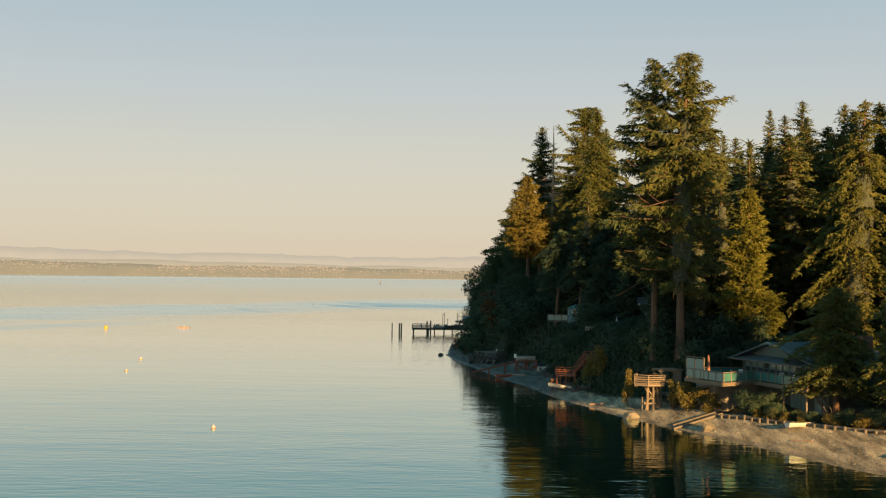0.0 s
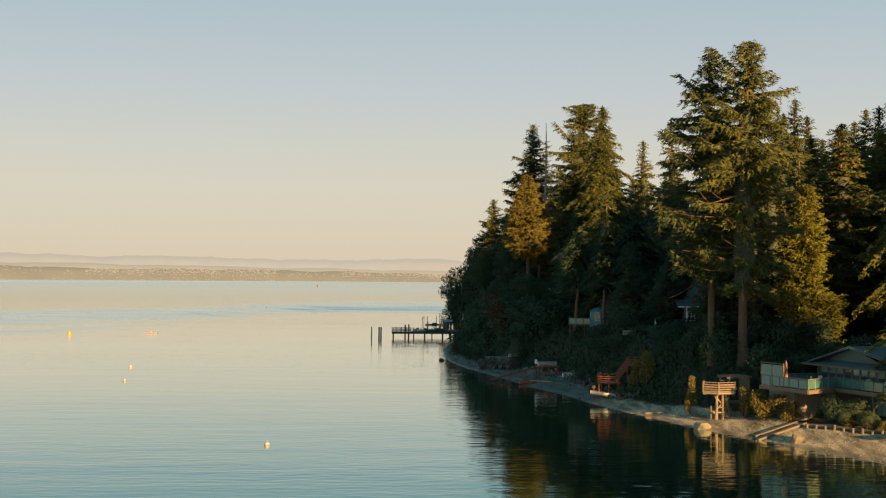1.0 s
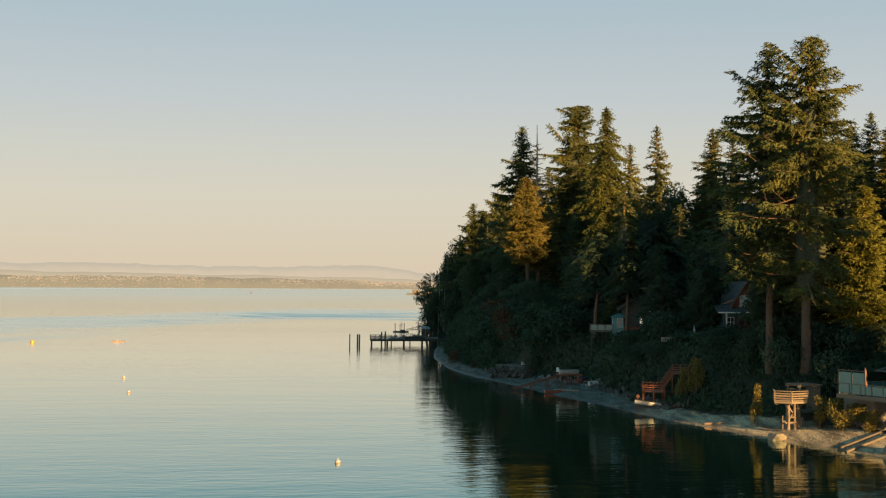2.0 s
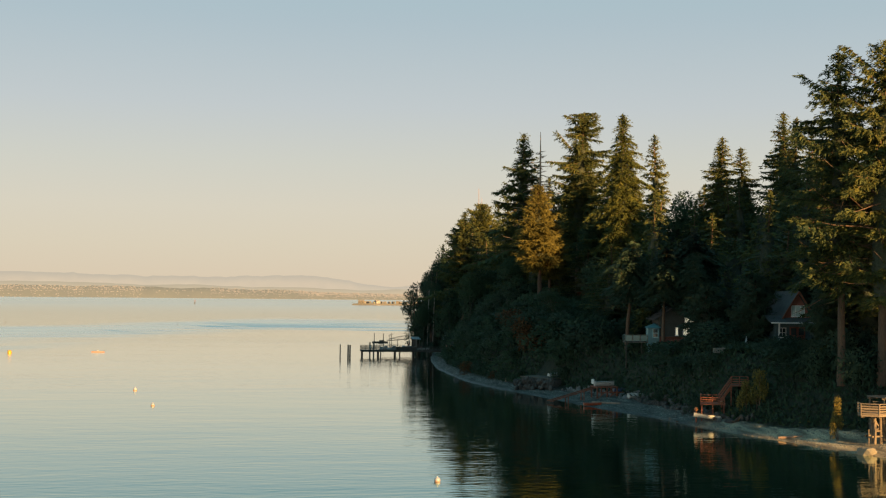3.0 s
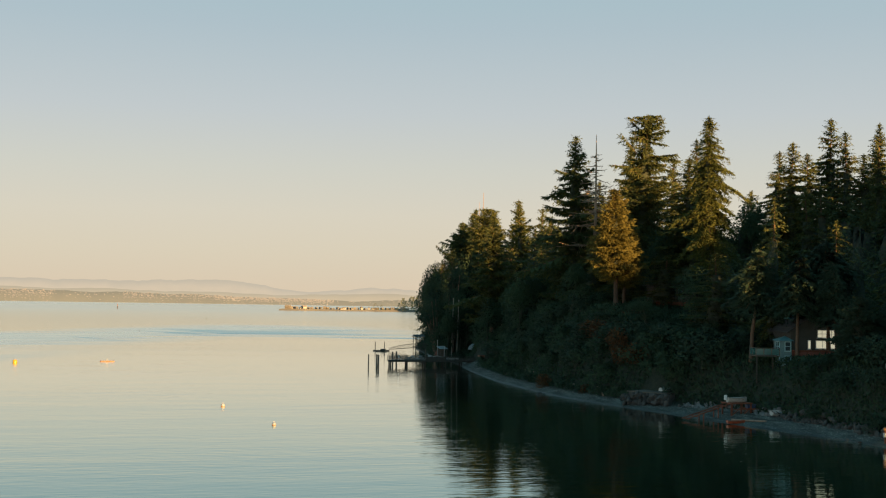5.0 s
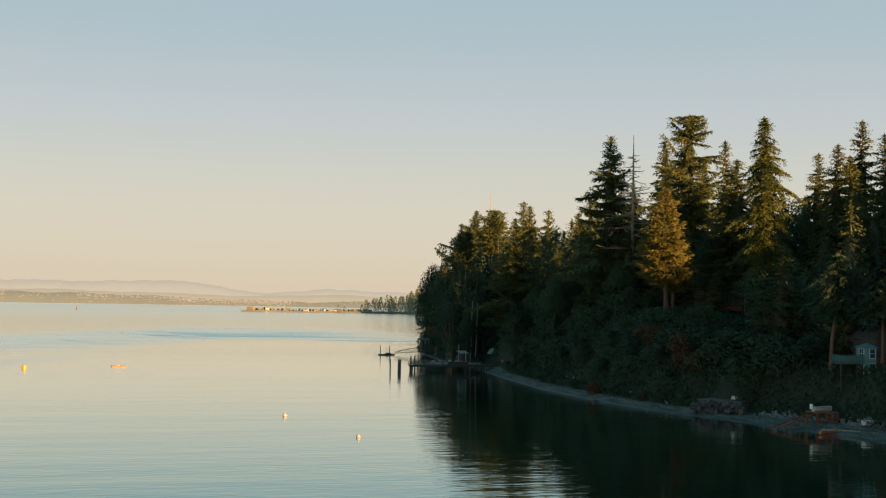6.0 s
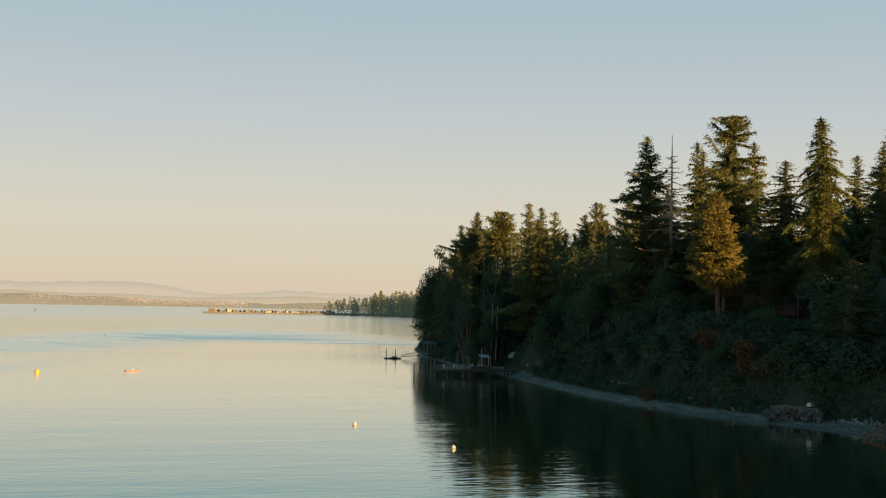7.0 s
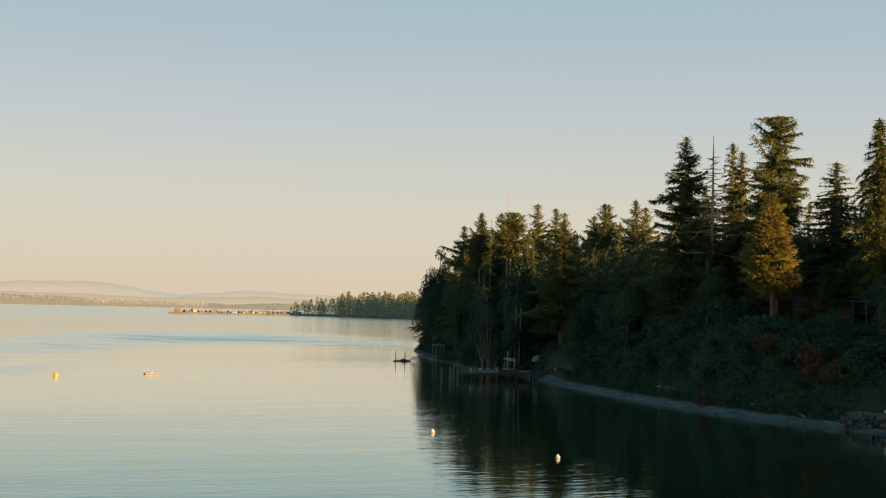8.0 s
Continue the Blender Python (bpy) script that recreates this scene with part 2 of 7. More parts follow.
def conifer(name, label, seed, H=30.0, bare=0.2, R=5.0, nb=110, lift=10.0, fall=0.25, up=0.0, taper=0.8, hang=0.5, per_m=6.0, leaf=0.75,
            gaps=0.1, rough=0.35, trunk=0.45, mat="fir", lean=0.0, twin=False, bark="bark", fan=0.2, ragged=0.0, low_bare=0.0, reps=6, blade=0.34, core=0.20, neck=None, tip=0.25, swing=8.0):
    """A conifer 'H' metres high: a tapered trunk, limbs that lift and droop, and sprays of needles along them."""
    g = np.random.default_rng(seed)
    tree = thing(name, label, "conifer tree")
    zs = np.linspace(0, 1, 12)
    wob = np.cumsum(g.normal(0, 0.12, (12, 2)), axis=0) * zs[:, None]

    def axis(u):
        return np.stack([np.interp(u, zs, wob[:, 0]) + lean * u * u, np.interp(u, zs, wob[:, 1]), u * H], -1)

    flare = np.where(zs < 0.03, 1.35, 1.0)
    wood = [tube_arrays(axis(zs), trunk * flare * (1 - zs) ** 0.85 + 0.03, 9)]
    limbs, C, D, S, Ln, Wd = [], [], [], [], [], []
    for k in range(nb):
        u = (k + g.random()) / nb
        if g.random() < gaps and u < 0.93:
            continue
        zu = bare + (1 - bare) * u
        prof = (1 - u) ** taper * (0.55 + 0.45 * min(1.0, u / 0.18)) if u < 0.999 else 0.02
        prof *= min(1.0, (1 - u) / tip + 0.02) ** 0.5
        L = R * prof * (1 + rough * g.normal()) + 0.25
        if ragged and g.random() < ragged:
            L *= 1.45
        if neck and neck[0] < u < neck[1]:
            L *= 0.4
        L = max(0.3, min(L, 1.7 * R))
        az = k * 2.39996 + g.normal() * 0.5
        o = np.array([math.cos(az), math.sin(az), 0.0])
        side = np.array([-o[1], o[0], 0.0])
        el = math.tan(radians(lift + 55 * max(0, u - 0.75) / 0.25 * 0.6 + g.normal() * swing))
        root = axis(np.array([zu]))[0]
        ns = 6
        s = np.linspace(0, 1, ns)
        way = root + o * (L * s)[:, None] + np.array([0, 0, 1.0]) * (L * (el * s - fall * s ** 2 * (1 + 0.3 * L / R) + up * s ** 3))[:, None]
        way = way + side * (np.cumsum(g.normal(0, 0.05, ns)) * L * 0.5 * s)[:, None]
        way[:, 2] = np.minimum(way[:, 2], H - 0.25 * s)
        limbs.append(tube_arrays(way, (0.012 * L + 0.02) * (1 - 0.8 * s), 3))
        if low_bare and u < low_bare and g.random() < 0.55:
            continue
        k2 = int(max(4, min(16, L * 3.2)))
        for sgn in (-1.0, 1.0, 0.0):
            q = (np.arange(k2) + 0.15 + 0.7 * g.random(k2)) / k2
            c = np.stack([np.interp(q, s, way[:, i]) for i in range(3)], -1) + g.normal(0, 0.05, (k2, 3))
            out = o * (0.75 + 0.3 * g.random((k2, 1))) + side * (sgn * (0.75 + 0.4 * g.random((k2, 1)))) + g.normal(0, 0.15, (k2, 3))
            out[:, 2] -= (0.15 + 0.35 * g.random(k2)) * (0.6 + hang) + (0.9 if sgn == 0 else 0.0)
            reach = (fan * 1.25 * L * (1.06 - q) ** 0.55 + 0.30) * (0.7 + 0.5 * g.random(k2)) * (0.8 if sgn == 0 else 1.0)
            C.append(c), D.append(unit(out)), S.append(unit(o + side * (-0.3 * sgn) + g.normal(0, 0.25, (k2, 3)))), Ln.append(reach), Wd.append(np.minimum(1.5 * L / k2, 0.75 * reach) + 0.08)
        n = int(max(3, L * per_m * (1.25 - 0.4 * u)))
        q = 0.04 + 0.96 * g.random(n) ** 0.72
        c = np.stack([np.interp(q, s, way[:, i]) for i in range(3)], -1)
        lat = g.normal(0, 1, n) * fan * L * (1.05 - q) ** 0.6
        c = c + side * lat[:, None]
        c[:, 2] -= np.abs(g.normal(0, 1, n)) * hang * 0.3 + np.abs(lat) * 0.22
        tuft = o * (0.55 + 0.3 * g.random((n, 1))) + side * (np.sign(lat) * (0.2 + 0.5 * g.random(n)))[:, None] + g.normal(0, 0.2, (n, 3))
        tuft[:, 2] -= hang * (0.2 + 0.8 * g.random(n)) - 0.10
        tuft = unit(tuft)
        big = 0.75 + 0.5 * g.random(n)
        for rep in range(reps):
            t = (rep + g.random(n)) / reps
            d = unit(tuft + g.normal(0, 0.30, (n, 3)))
            C.append(c + tuft * (t * leaf * 1.7 * big)[:, None] + g.normal(0, leaf * 0.22, (n, 3)))
            D.append(d)
            S.append(unit(np.cross(d, g.normal(0, 0.8, (n, 3)) + np.array([0, 0, 0.4]))))
            ln = leaf * (0.6 + 0.6 * g.random(n)) * big * (1.0 if u < 0.6 else 1.3 - 0.5 * u)
            Ln.append(ln)
            Wd.append(ln * blade * (0.8 + 0.4 * g.random(n)))
    n = int(22 * H)
    u = g.random(n) ** 1.2
    az = g.random(n) * 6.283
    rr = core * R * (1 - u) ** taper * g.random(n) ** 0.5
    c = axis(bare + (0.99 - bare) * u) + np.stack([rr * np.cos(az), rr * np.sin(az), g.normal(0, 0.3, n)], -1)
    d = unit(np.stack([np.cos(az), np.sin(az), g.normal(-0.3, 0.6, n)], -1))
    ln = leaf * (0.9 + 0.9 * g.random(n)) * (1.15 - 0.6 * u)
    C.append(c), D.append(d), S.append(unit(np.cross(d, g.normal(0, 1, (n, 3))))), Ln.append(ln), Wd.append(ln * 0.42)
    n = 46
    u = 0.93 + 0.07 * g.random(n)
    az = g.random(n) * 6.283
    d = unit(np.stack([0.5 * np.cos(az), 0.5 * np.sin(az), 0.5 + 0.6 * g.random(n)], -1))
    ln = leaf * (0.6 + 0.7 * g.random(n)) * (1 + 5 * (0.99 - u))
    C.append(axis(u)), D.append(d), S.append(unit(np.cross(d, g.normal(0, 1, (n, 3))))), Ln.append(ln), Wd.append(ln * 0.28)
    part("trunk", mesh_from("trunk", *joined(wood + limbs), M[bark], True), None, tree)
    # solid dark core: shade between the boughs, put in as colour
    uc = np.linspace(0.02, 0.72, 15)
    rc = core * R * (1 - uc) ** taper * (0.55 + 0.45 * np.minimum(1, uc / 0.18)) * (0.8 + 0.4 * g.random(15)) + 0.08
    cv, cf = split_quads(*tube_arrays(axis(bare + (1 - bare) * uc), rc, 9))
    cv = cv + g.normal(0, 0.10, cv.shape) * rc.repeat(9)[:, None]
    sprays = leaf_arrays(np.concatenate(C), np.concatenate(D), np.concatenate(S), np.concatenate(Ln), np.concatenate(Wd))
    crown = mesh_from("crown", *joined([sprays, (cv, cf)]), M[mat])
    crown.materials.append(M["shade_core_stem"])
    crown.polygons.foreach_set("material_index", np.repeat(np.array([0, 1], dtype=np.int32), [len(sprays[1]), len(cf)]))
    part("crown", crown, None, tree)
    return tree


def broadleaf(name, label, category, seed, H=6.0, R=2.5, lobes=9, per=220, leaf=0.35, bare=0.0, mat="leaf", stems=4, bark="bark", flat=1.0, open_=0.0, trunk=0.09):
    """A bush or broadleaf tree: bent stems that fork to uneven clumps of leaves with gaps between them."""
    g = np.random.default_rng(seed)
    plant = thing(name, label, category)
    cen, rad, wood = [], [], []
    for i in range(lobes):
        a, rr, zz = g.random() * 2 * np.pi, R * 0.72 * math.sqrt(g.random()), g.random() ** 0.8
        z = H * (bare + (1 - bare) * (0.18 + 0.68 * zz))
        rr *= (1.0 - 0.55 * zz) if bare < 0.2 else (0.65 + 0.5 * math.sin(math.pi * min(1, zz + 0.15)))
        cen.append((rr * math.cos(a), rr * math.sin(a), z))
        rad.append(R * (0.34 + 0.26 * g.random()) * (1 - 0.3 * zz))
    cen, rad = np.array(cen), np.array(rad)
    for i in range(min(stems, lobes)):
        e = cen[i]
        s = np.linspace(0, 1, 6)[:, None]
        base = g.normal(0, 0.06 * R * (0.3 if bare > 0.2 else 1), 3) * np.array([1, 1, 0])
        way = base + (e - base) * np.concatenate([s ** 1.5, s ** 1.5, s], 1) + np.cumsum(g.normal(0, 0.02 * R, (6, 3)), 0) * s
        wood.append(tube_arrays(way, trunk * (H / 6) * (1 - 0.75 * s[:, 0]) + 0.012, 5))
    C, D, S, Ln = [], [], [], []
    for c, r in zip(cen, rad):
        n = int(per * (r / (0.47 * R)) ** 2)
        p = unit(g.normal(0, 1, (n, 3)))
        shell = r * (0.55 + 0.5 * g.random((n, 1)) ** 0.6) * (1 + 0.22 * np.sin(3 * p[:, :1] * 4 + c[0]) * np.cos(5 * p[:, 1:2] + c[1]))
        keep = g.random(n) > open_
        p, shell = p[keep], shell[keep]
        q = c + p * shell * np.array([1, 1, 0.8 * flat])
        n = len(q)
        d = unit(p * 0.7 + g.normal(0, 0.6, (n, 3)) + np.array([0, 0, -0.25]))
        C.append(q)
        D.append(d)
        S.append(unit(np.cross(d, g.normal(0, 1, (n, 3)))))
        Ln.append(leaf * (0.55 + 0.8 * g.random(n)))
    C, D, S, Ln = (np.concatenate(x) for x in (C, D, S, Ln))
    C[:, 2] = np.maximum(C[:, 2], 0.05)
    if bare > 0.1:
        for i, w_ in enumerate(wood):
            part("limb" if i else "trunk", mesh_from("limb", *w_, M[bark], True), None, plant)
    else:
        part("stem", mesh_from("stem", *joined(wood), M[bark]), None, plant)
    part("foliage", mesh_from("foliage", *leaf_arrays(C, D, S, Ln, Ln * 0.6), M[mat]), None, plant)
    return plant


def snag(name, label, seed, H=30.0, trunk=0.4, nb=26, R=3.0, bare=0.45):
    """A dead conifer: a bleached pole with short bare limbs."""
    g = np.random.default_rng(seed)
    tree = thing(name, label, "dead tree")
    zs = np.linspace(0, 1, 10)
    wob = np.cumsum(g.normal(0, 0.05, (10, 3)), 0) * np.array([1, 1, 0])
    limbs = [tube_arrays(np.stack([0 * zs, 0 * zs, zs * H], -1) + wob, trunk * (1 - zs) ** 0.8 + 0.05, 8)]
    for k in range(nb):
        u = bare + (0.9 - bare) * g.random()
        az, L = g.random() * 6.28, R * (0.3 + 0.8 * g.random()) * (1.05 - u) * 1.6
        s = np.linspace(0, 1, 5)
        p = np.stack([math.cos(az) * L * s, math.sin(az) * L * s, u * H + L * (g.normal(-0.10, 0.10) * s + 0.08 * s ** 3)], -1) + g.normal(0, 0.12, (5, 3)) * s[:, None]
        limbs.append(tube_arrays(p, 0.10 * (1 - 0.75 * s), 4))
        for q in g.uniform(0.35, 0.95, 3):
            root = np.array([np.interp(q, s, p[:, i]) for i in range(3)])
            tip = root + g.normal(0, 0.16, 3) * L + np.array([math.cos(az), math.sin(az), -0.4]) * 0.12 * L
            limbs.append(tube_arrays(np.stack([root, tip]), [0.04, 0.015], 3))
    part("trunk", mesh_from("trunk", *joined(limbs), M["dead"], True), None, tree)
    return tree


def put(ob, x, y, z, turn=0.0, s=(1, 1, 1)):
    return Matrix.LocRotScale((x, y, z), Euler((0, 0, radians(turn))), s)

# ---- ground, water, distance ----
SHORE_Y = [-400, -150, 0, 60, 87, 92, 99, 106, 113, 119, 125, 131, 137, 144, 155, 166, 183, 200, 215, 230, 247, 275, 290, 305, 315, 333, 392, 440, 470, 520, 620, 900]
SHORE_X = [330, 180, 87, 50, 33.6, 30.9, 28.4, 25.9, 23.0, 20.5, 18.0, 16.8, 14.9, 13.1, 11.3, 8.4, 5.4, 2.2, 0.6, 0.8, 1.2, 4.3, 6.5, 9.0, 10, 10.4, 18.3, 30, 40, 85, 190, 480]
PROF_Y = [-400, 60, 100, 112, 120, 126, 132, 140, 147, 153, 160, 170, 180, 188, 195, 205, 225, 250, 275, 292, 302, 312, 400, 900]
BEACH_W = [12, 12, 8.8, 6.8, 5.6, 6.4, 4.8, 3.4, 2.7, 3.2, 4.8, 6.6, 7.4, 5.4, 3.4, 2.2, 1.8, 1.8, 2.1, 3.4, 2.0, 0.7, 0.7, 0.7]
BANK_W = [6, 6, 5, 5, 5, 5, 4.5, 7.0, 7.5, 5, 5, 5, 4.5, 5, 7, 9, 11, 12, 10, 4, 3, 10, 14, 14]
BANK_H = [3.5, 3.5, 2.2, 2.0, 2.2, 4.6, 5.6, 6.5, 7.2, 7.4, 7.4, 7.0, 6.4, 7.0, 8.0, 9.6, 13, 12, 8, 5.0, 6.4, 7, 9, 9]


def shore(y):
    return np.interp(y, SHORE_Y, SHORE_X)


def ground_z(x, y):
    x, y = np.asarray(x, float), np.asarray(y, float)
    d = x - shore(y)
    w, b, h = np.interp(y, PROF_Y, BEACH_W), np.interp(y, PROF_Y, BANK_W), np.interp(y, PROF_Y, BANK_H)
    bh = np.interp(y, [108, 130, 140, 280, 300, 330], [1.5, 1.1, 0.75, 0.75, 1.1, 0.8])
    beach = np.where(d < 0, d * 0.16, bh * np.clip(d / w, 0, 1) ** 1.1)
    t = np.clip((d - w) / b, 0, 1)
    bank = (h - bh) * (t * t * (3 - 2 * t))
    inland = np.clip(d - w - b, 0, 120) * 0.05
    rip = 0.10 * np.sin(x * 0.9 + 1.7 * np.sin(y * 0.23)) * np.cos(y * 0.61 + x * 0.2) * np.clip(d / 4, 0, 1)
    # the bank is cut back in front of the boathouse
    cut = np.exp(-(((x - 27.6) ** 2 + (y - 119.0) ** 2) / 9.0) ** 2)
    z = beach + bank + inland + rip
    return np.maximum(z - cut * np.maximum(z - 1.15, 0), -6.0)


def gz(x, y):
    return float(ground_z(x, y))


m, n, l, b = nodes_of("shore_ground")
geo, att = n.new("ShaderNodeNewGeometry"), n.new("ShaderNodeAttribute")
att.attribute_name = "inland"


def tex(scale, detail, sx=1.0, sy=1.0, turn=0.0, kind="ShaderNodeTexNoise"):
    mp, t = n.new("ShaderNodeMapping"), n.new(kind)
    mp.inputs["Scale"].default_value, mp.inputs["Rotation"].default_value = (sx, sy, 1), (0, 0, radians(turn))
    l.new(geo.outputs["Position"], mp.inputs[0])
    l.new(mp.outputs[0], t.inputs[0])
    t.inputs["Scale"].default_value = scale
    if kind == "ShaderNodeTexNoise":
        t.inputs["Detail"].default_value = detail
    return t


def calc(op, a, c=None, d=None, clamp=False):
    k = n.new("ShaderNodeMath")
    k.operation, k.use_clamp = op, clamp
    for i, v in enumerate((a, c, d)):
        if v is None:
            continue
        if isinstance(v, (int, float)):
            k.inputs[i].default_value = v
        else:
            l.new(v, k.inputs[i])
    return k.outputs[0]


def blend(fac, c1, c2):
    k = n.new("ShaderNodeMix")
    k.data_type = "RGBA"
    for i, v in ((0, fac), (6, c1), (7, c2)):
        if isinstance(v, tuple):
            k.inputs[i].default_value = (*v, 1)
        else:
            l.new(v, k.inputs[i])
    return k.outputs[2]


cells = tex(8.5, 0, kind="ShaderNodeTexVoronoi")
stones = ramp_node(n, [(0.05, (0.030, 0.035, 0.033)), (0.4, (0.050, 0.057, 0.052)), (0.75, (0.084, 0.093, 0.084)), (0.95, (0.34, 0.35, 0.31))])
l.new(cells.outputs["Color"], stones.inputs[0])
sunlit_fines = ramp_node(n, [(0.05, (0.165, 0.140, 0.094)), (0.5, (0.26, 0.222, 0.152)), (0.95, (0.46, 0.40, 0.29))])
l.new(tex(14.0, 0, kind="ShaderNodeTexVoronoi").outputs["Color"], sunlit_fines.inputs[0])
where = n.new("ShaderNodeSeparateXYZ")
l.new(geo.outputs["Position"], where.inputs[0])
# finer shingle near; its sunlit pallor and the shade beyond are in the colours
sandy = calc("MULTIPLY_ADD", tex(0.25, 4).outputs["Fac"], 0.8, calc("DIVIDE", calc("SUBTRACT", 146.0, where.outputs["Y"]), 14.0), True)
pebbles = blend(sandy, stones.outputs[0], sunlit_fines.outputs[0])
drift = tex(0.5, 5, 2.2, 0.5, -14)
streak = ramp_node(n, [(0.36, (0.46, 0.44, 0.40)), (0.5, (0.95, 0.94, 0.92)), (0.62, (1.45, 1.41, 1.33))])
l.new(drift.outputs["Fac"], streak.inputs[0])
mul = n.new("ShaderNodeVectorMath")
mul.operation = "MULTIPLY"
l.new(pebbles, mul.inputs[0])
l.new(streak.outputs[0], mul.inputs[1])
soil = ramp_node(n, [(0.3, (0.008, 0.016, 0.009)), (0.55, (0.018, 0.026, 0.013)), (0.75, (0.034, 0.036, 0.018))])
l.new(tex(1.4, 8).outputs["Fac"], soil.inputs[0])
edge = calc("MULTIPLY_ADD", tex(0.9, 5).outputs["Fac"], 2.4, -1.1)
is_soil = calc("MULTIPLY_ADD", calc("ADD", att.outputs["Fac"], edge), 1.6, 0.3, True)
sep = n.new("ShaderNodeSeparateXYZ")
l.new(geo.outputs["Position"], sep.inputs[0])
wet = calc("SUBTRACT", 1.0, calc("MULTIPLY", calc("MULTIPLY_ADD", tex(0.8, 3).outputs["Fac"], -0.2, sep.outputs["Z"]), 9.0, None, True), None, True)
wetmul = n.new("ShaderNodeVectorMath")
wetmul.operation = "SCALE"
l.new(mul.outputs[0], wetmul.inputs[0])
l.new(calc("MULTIPLY_ADD", wet, -0.35, 1.0), wetmul.inputs["Scale"])
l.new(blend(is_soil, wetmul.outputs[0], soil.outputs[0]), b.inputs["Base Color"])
l.new(calc("MULTIPLY_ADD", wet, -0.45, 0.92), b.inputs["Roughness"])
bp = n.new("ShaderNodeBump")
bp.inputs["Strength"].default_value, bp.inputs["Distance"].default_value = 0.9, 0.09
l.new(calc("MULTIPLY_ADD", drift.outputs["Fac"], 1.2, calc("MULTIPLY", cells.outputs["Distance"], 0.9)), bp.inputs["Height"])
l.new(bp.outputs[0], b.inputs["Normal"])
M["ground"] = m

ys = np.concatenate([np.arange(-400, 60, 20.0), np.arange(60, 340, 1.6), np.arange(340, 480, 5.0), np.arange(480, 901, 30.0)])
ds = np.concatenate([np.arange(-40, -4, 6.0), np.arange(-4, 34, 0.7), np.arange(34, 80, 6.0), np.arange(80, 520, 40.0)])
YY, DD = np.meshgrid(ys, ds, indexing="ij")
XX = shore(YY) + DD
wig = np.clip(1 - np.abs(DD) / 6, 0, 1)
XX = XX + wig * (0.14 * np.sin(YY * 0.55) + 0.09 * np.sin(YY * 1.37 + 2) + 0.06 * np.sin(YY * 2.9))
ZZ = ground_z(XX, YY)
ZZ = ZZ + np.clip((DD - 4) / 6, 0, 1) * 0.22 * np.sin(XX * 1.3) * np.sin(YY * 1.1 + 1)
ni, nj = YY.shape
idx = np.arange(ni * nj).reshape(ni, nj)
quads = np.stack([idx[:-1, :-1], idx[:-1, 1:], idx[1:, 1:], idx[1:, :-1]], -1).reshape(-1, 4)[:, ::-1]
ground = new("ground", mesh_from("ground", np.stack([XX, YY, ZZ], -1).reshape(-1, 3), quads, M["ground"], True))
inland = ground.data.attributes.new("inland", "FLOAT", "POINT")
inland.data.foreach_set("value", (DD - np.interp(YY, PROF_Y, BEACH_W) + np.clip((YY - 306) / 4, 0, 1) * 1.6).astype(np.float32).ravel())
tagged(ground, "grey shingle beach rising to a dark wooded bank", "ground", kind="structure")

# water: small ripples everywhere, rougher where a breeze touches it
m, n, l, b = nodes_of("sea_water")
b.inputs["Base Color"].default_value = (0.004, 0.030, 0.032, 1)
b.inputs["IOR"].default_value = 1.6
geo = n.new("ShaderNodeNewGeometry")
big, small = tex(0.30, 3, 0.30, 1.0, 6).outputs["Fac"], tex(1.3, 2, 0.35, 1.0, -12).outputs["Fac"]
patch = tex(0.012, 3, 0.30, 1.5, 4).outputs["Fac"]
sep = n.new("ShaderNodeSeparateXYZ")
l.new(geo.outputs["Position"], sep.inputs[0])
mid = calc("MULTIPLY_ADD", calc("MINIMUM", calc("ADD", sep.outputs["X"], 20.0), 0.0), 1.7, 600.0)
drift = calc("MULTIPLY_ADD", tex(0.012, 4, 0.35, 1.0, 0).outputs["Fac"], 90.0, -45.0)
off = calc("ADD", calc("SUBTRACT", sep.outputs["Y"], mid), drift)


def band(at, wide, x0, x1, fade=70.0):
    """1 inside a long tongue of breeze across the bay, 0 outside it."""
    across = calc("SUBTRACT", 1.3, calc("DIVIDE", calc("ABSOLUTE", calc("SUBTRACT", off, at)), wide), None, True)
    side = calc("MULTIPLY", calc("DIVIDE", calc("SUBTRACT", sep.outputs["X"], x0), fade, None, True), calc("DIVIDE", calc("SUBTRACT", x1, sep.outputs["X"]), fade, None, True))
    return calc("MULTIPLY", across, side)


tongues = calc("MAXIMUM", band(0, 105, -330, 80), calc("MAXIMUM", band(-150, 28, -330, -60), calc("MAXIMUM", band(-105, 16, -5, 60, 20.0), calc("MULTIPLY", band(3450, 620, -4000, 4000), 0.85))))
breeze = calc("MULTIPLY", tongues, calc("MULTIPLY_ADD", tex(0.06, 4, 0.10, 1.0, 3).outputs["Fac"], 2.6, -0.55, True), None, True)
swell = tex(0.09, 2, 0.35, 1.0, 10).outputs["Fac"]
calm = calc("MULTIPLY_ADD", calc("POWER", patch, 2.0), 2.4, 0.4)
height = calc("MULTIPLY", calc("MULTIPLY_ADD", small, 0.023, calc("MULTIPLY_ADD", big, 0.034, calc("MULTIPLY", swell, 0.05))), calm)
bump = n.new("ShaderNodeBump")
bump.inputs["Distance"].default_value, bump.inputs["Strength"].default_value = 1.0, 1.0
l.new(height, bump.inputs["Height"])
l.new(bump.outputs[0], b.inputs["Normal"])
far = calc("DIVIDE", calc("SUBTRACT", sep.outputs["Y"], 300.0), 1400.0, None, True)
l.new(calc("MULTIPLY_ADD", breeze, 0.34, calc("MULTIPLY_ADD", far, 0.14, 0.05)), b.inputs["Roughness"])
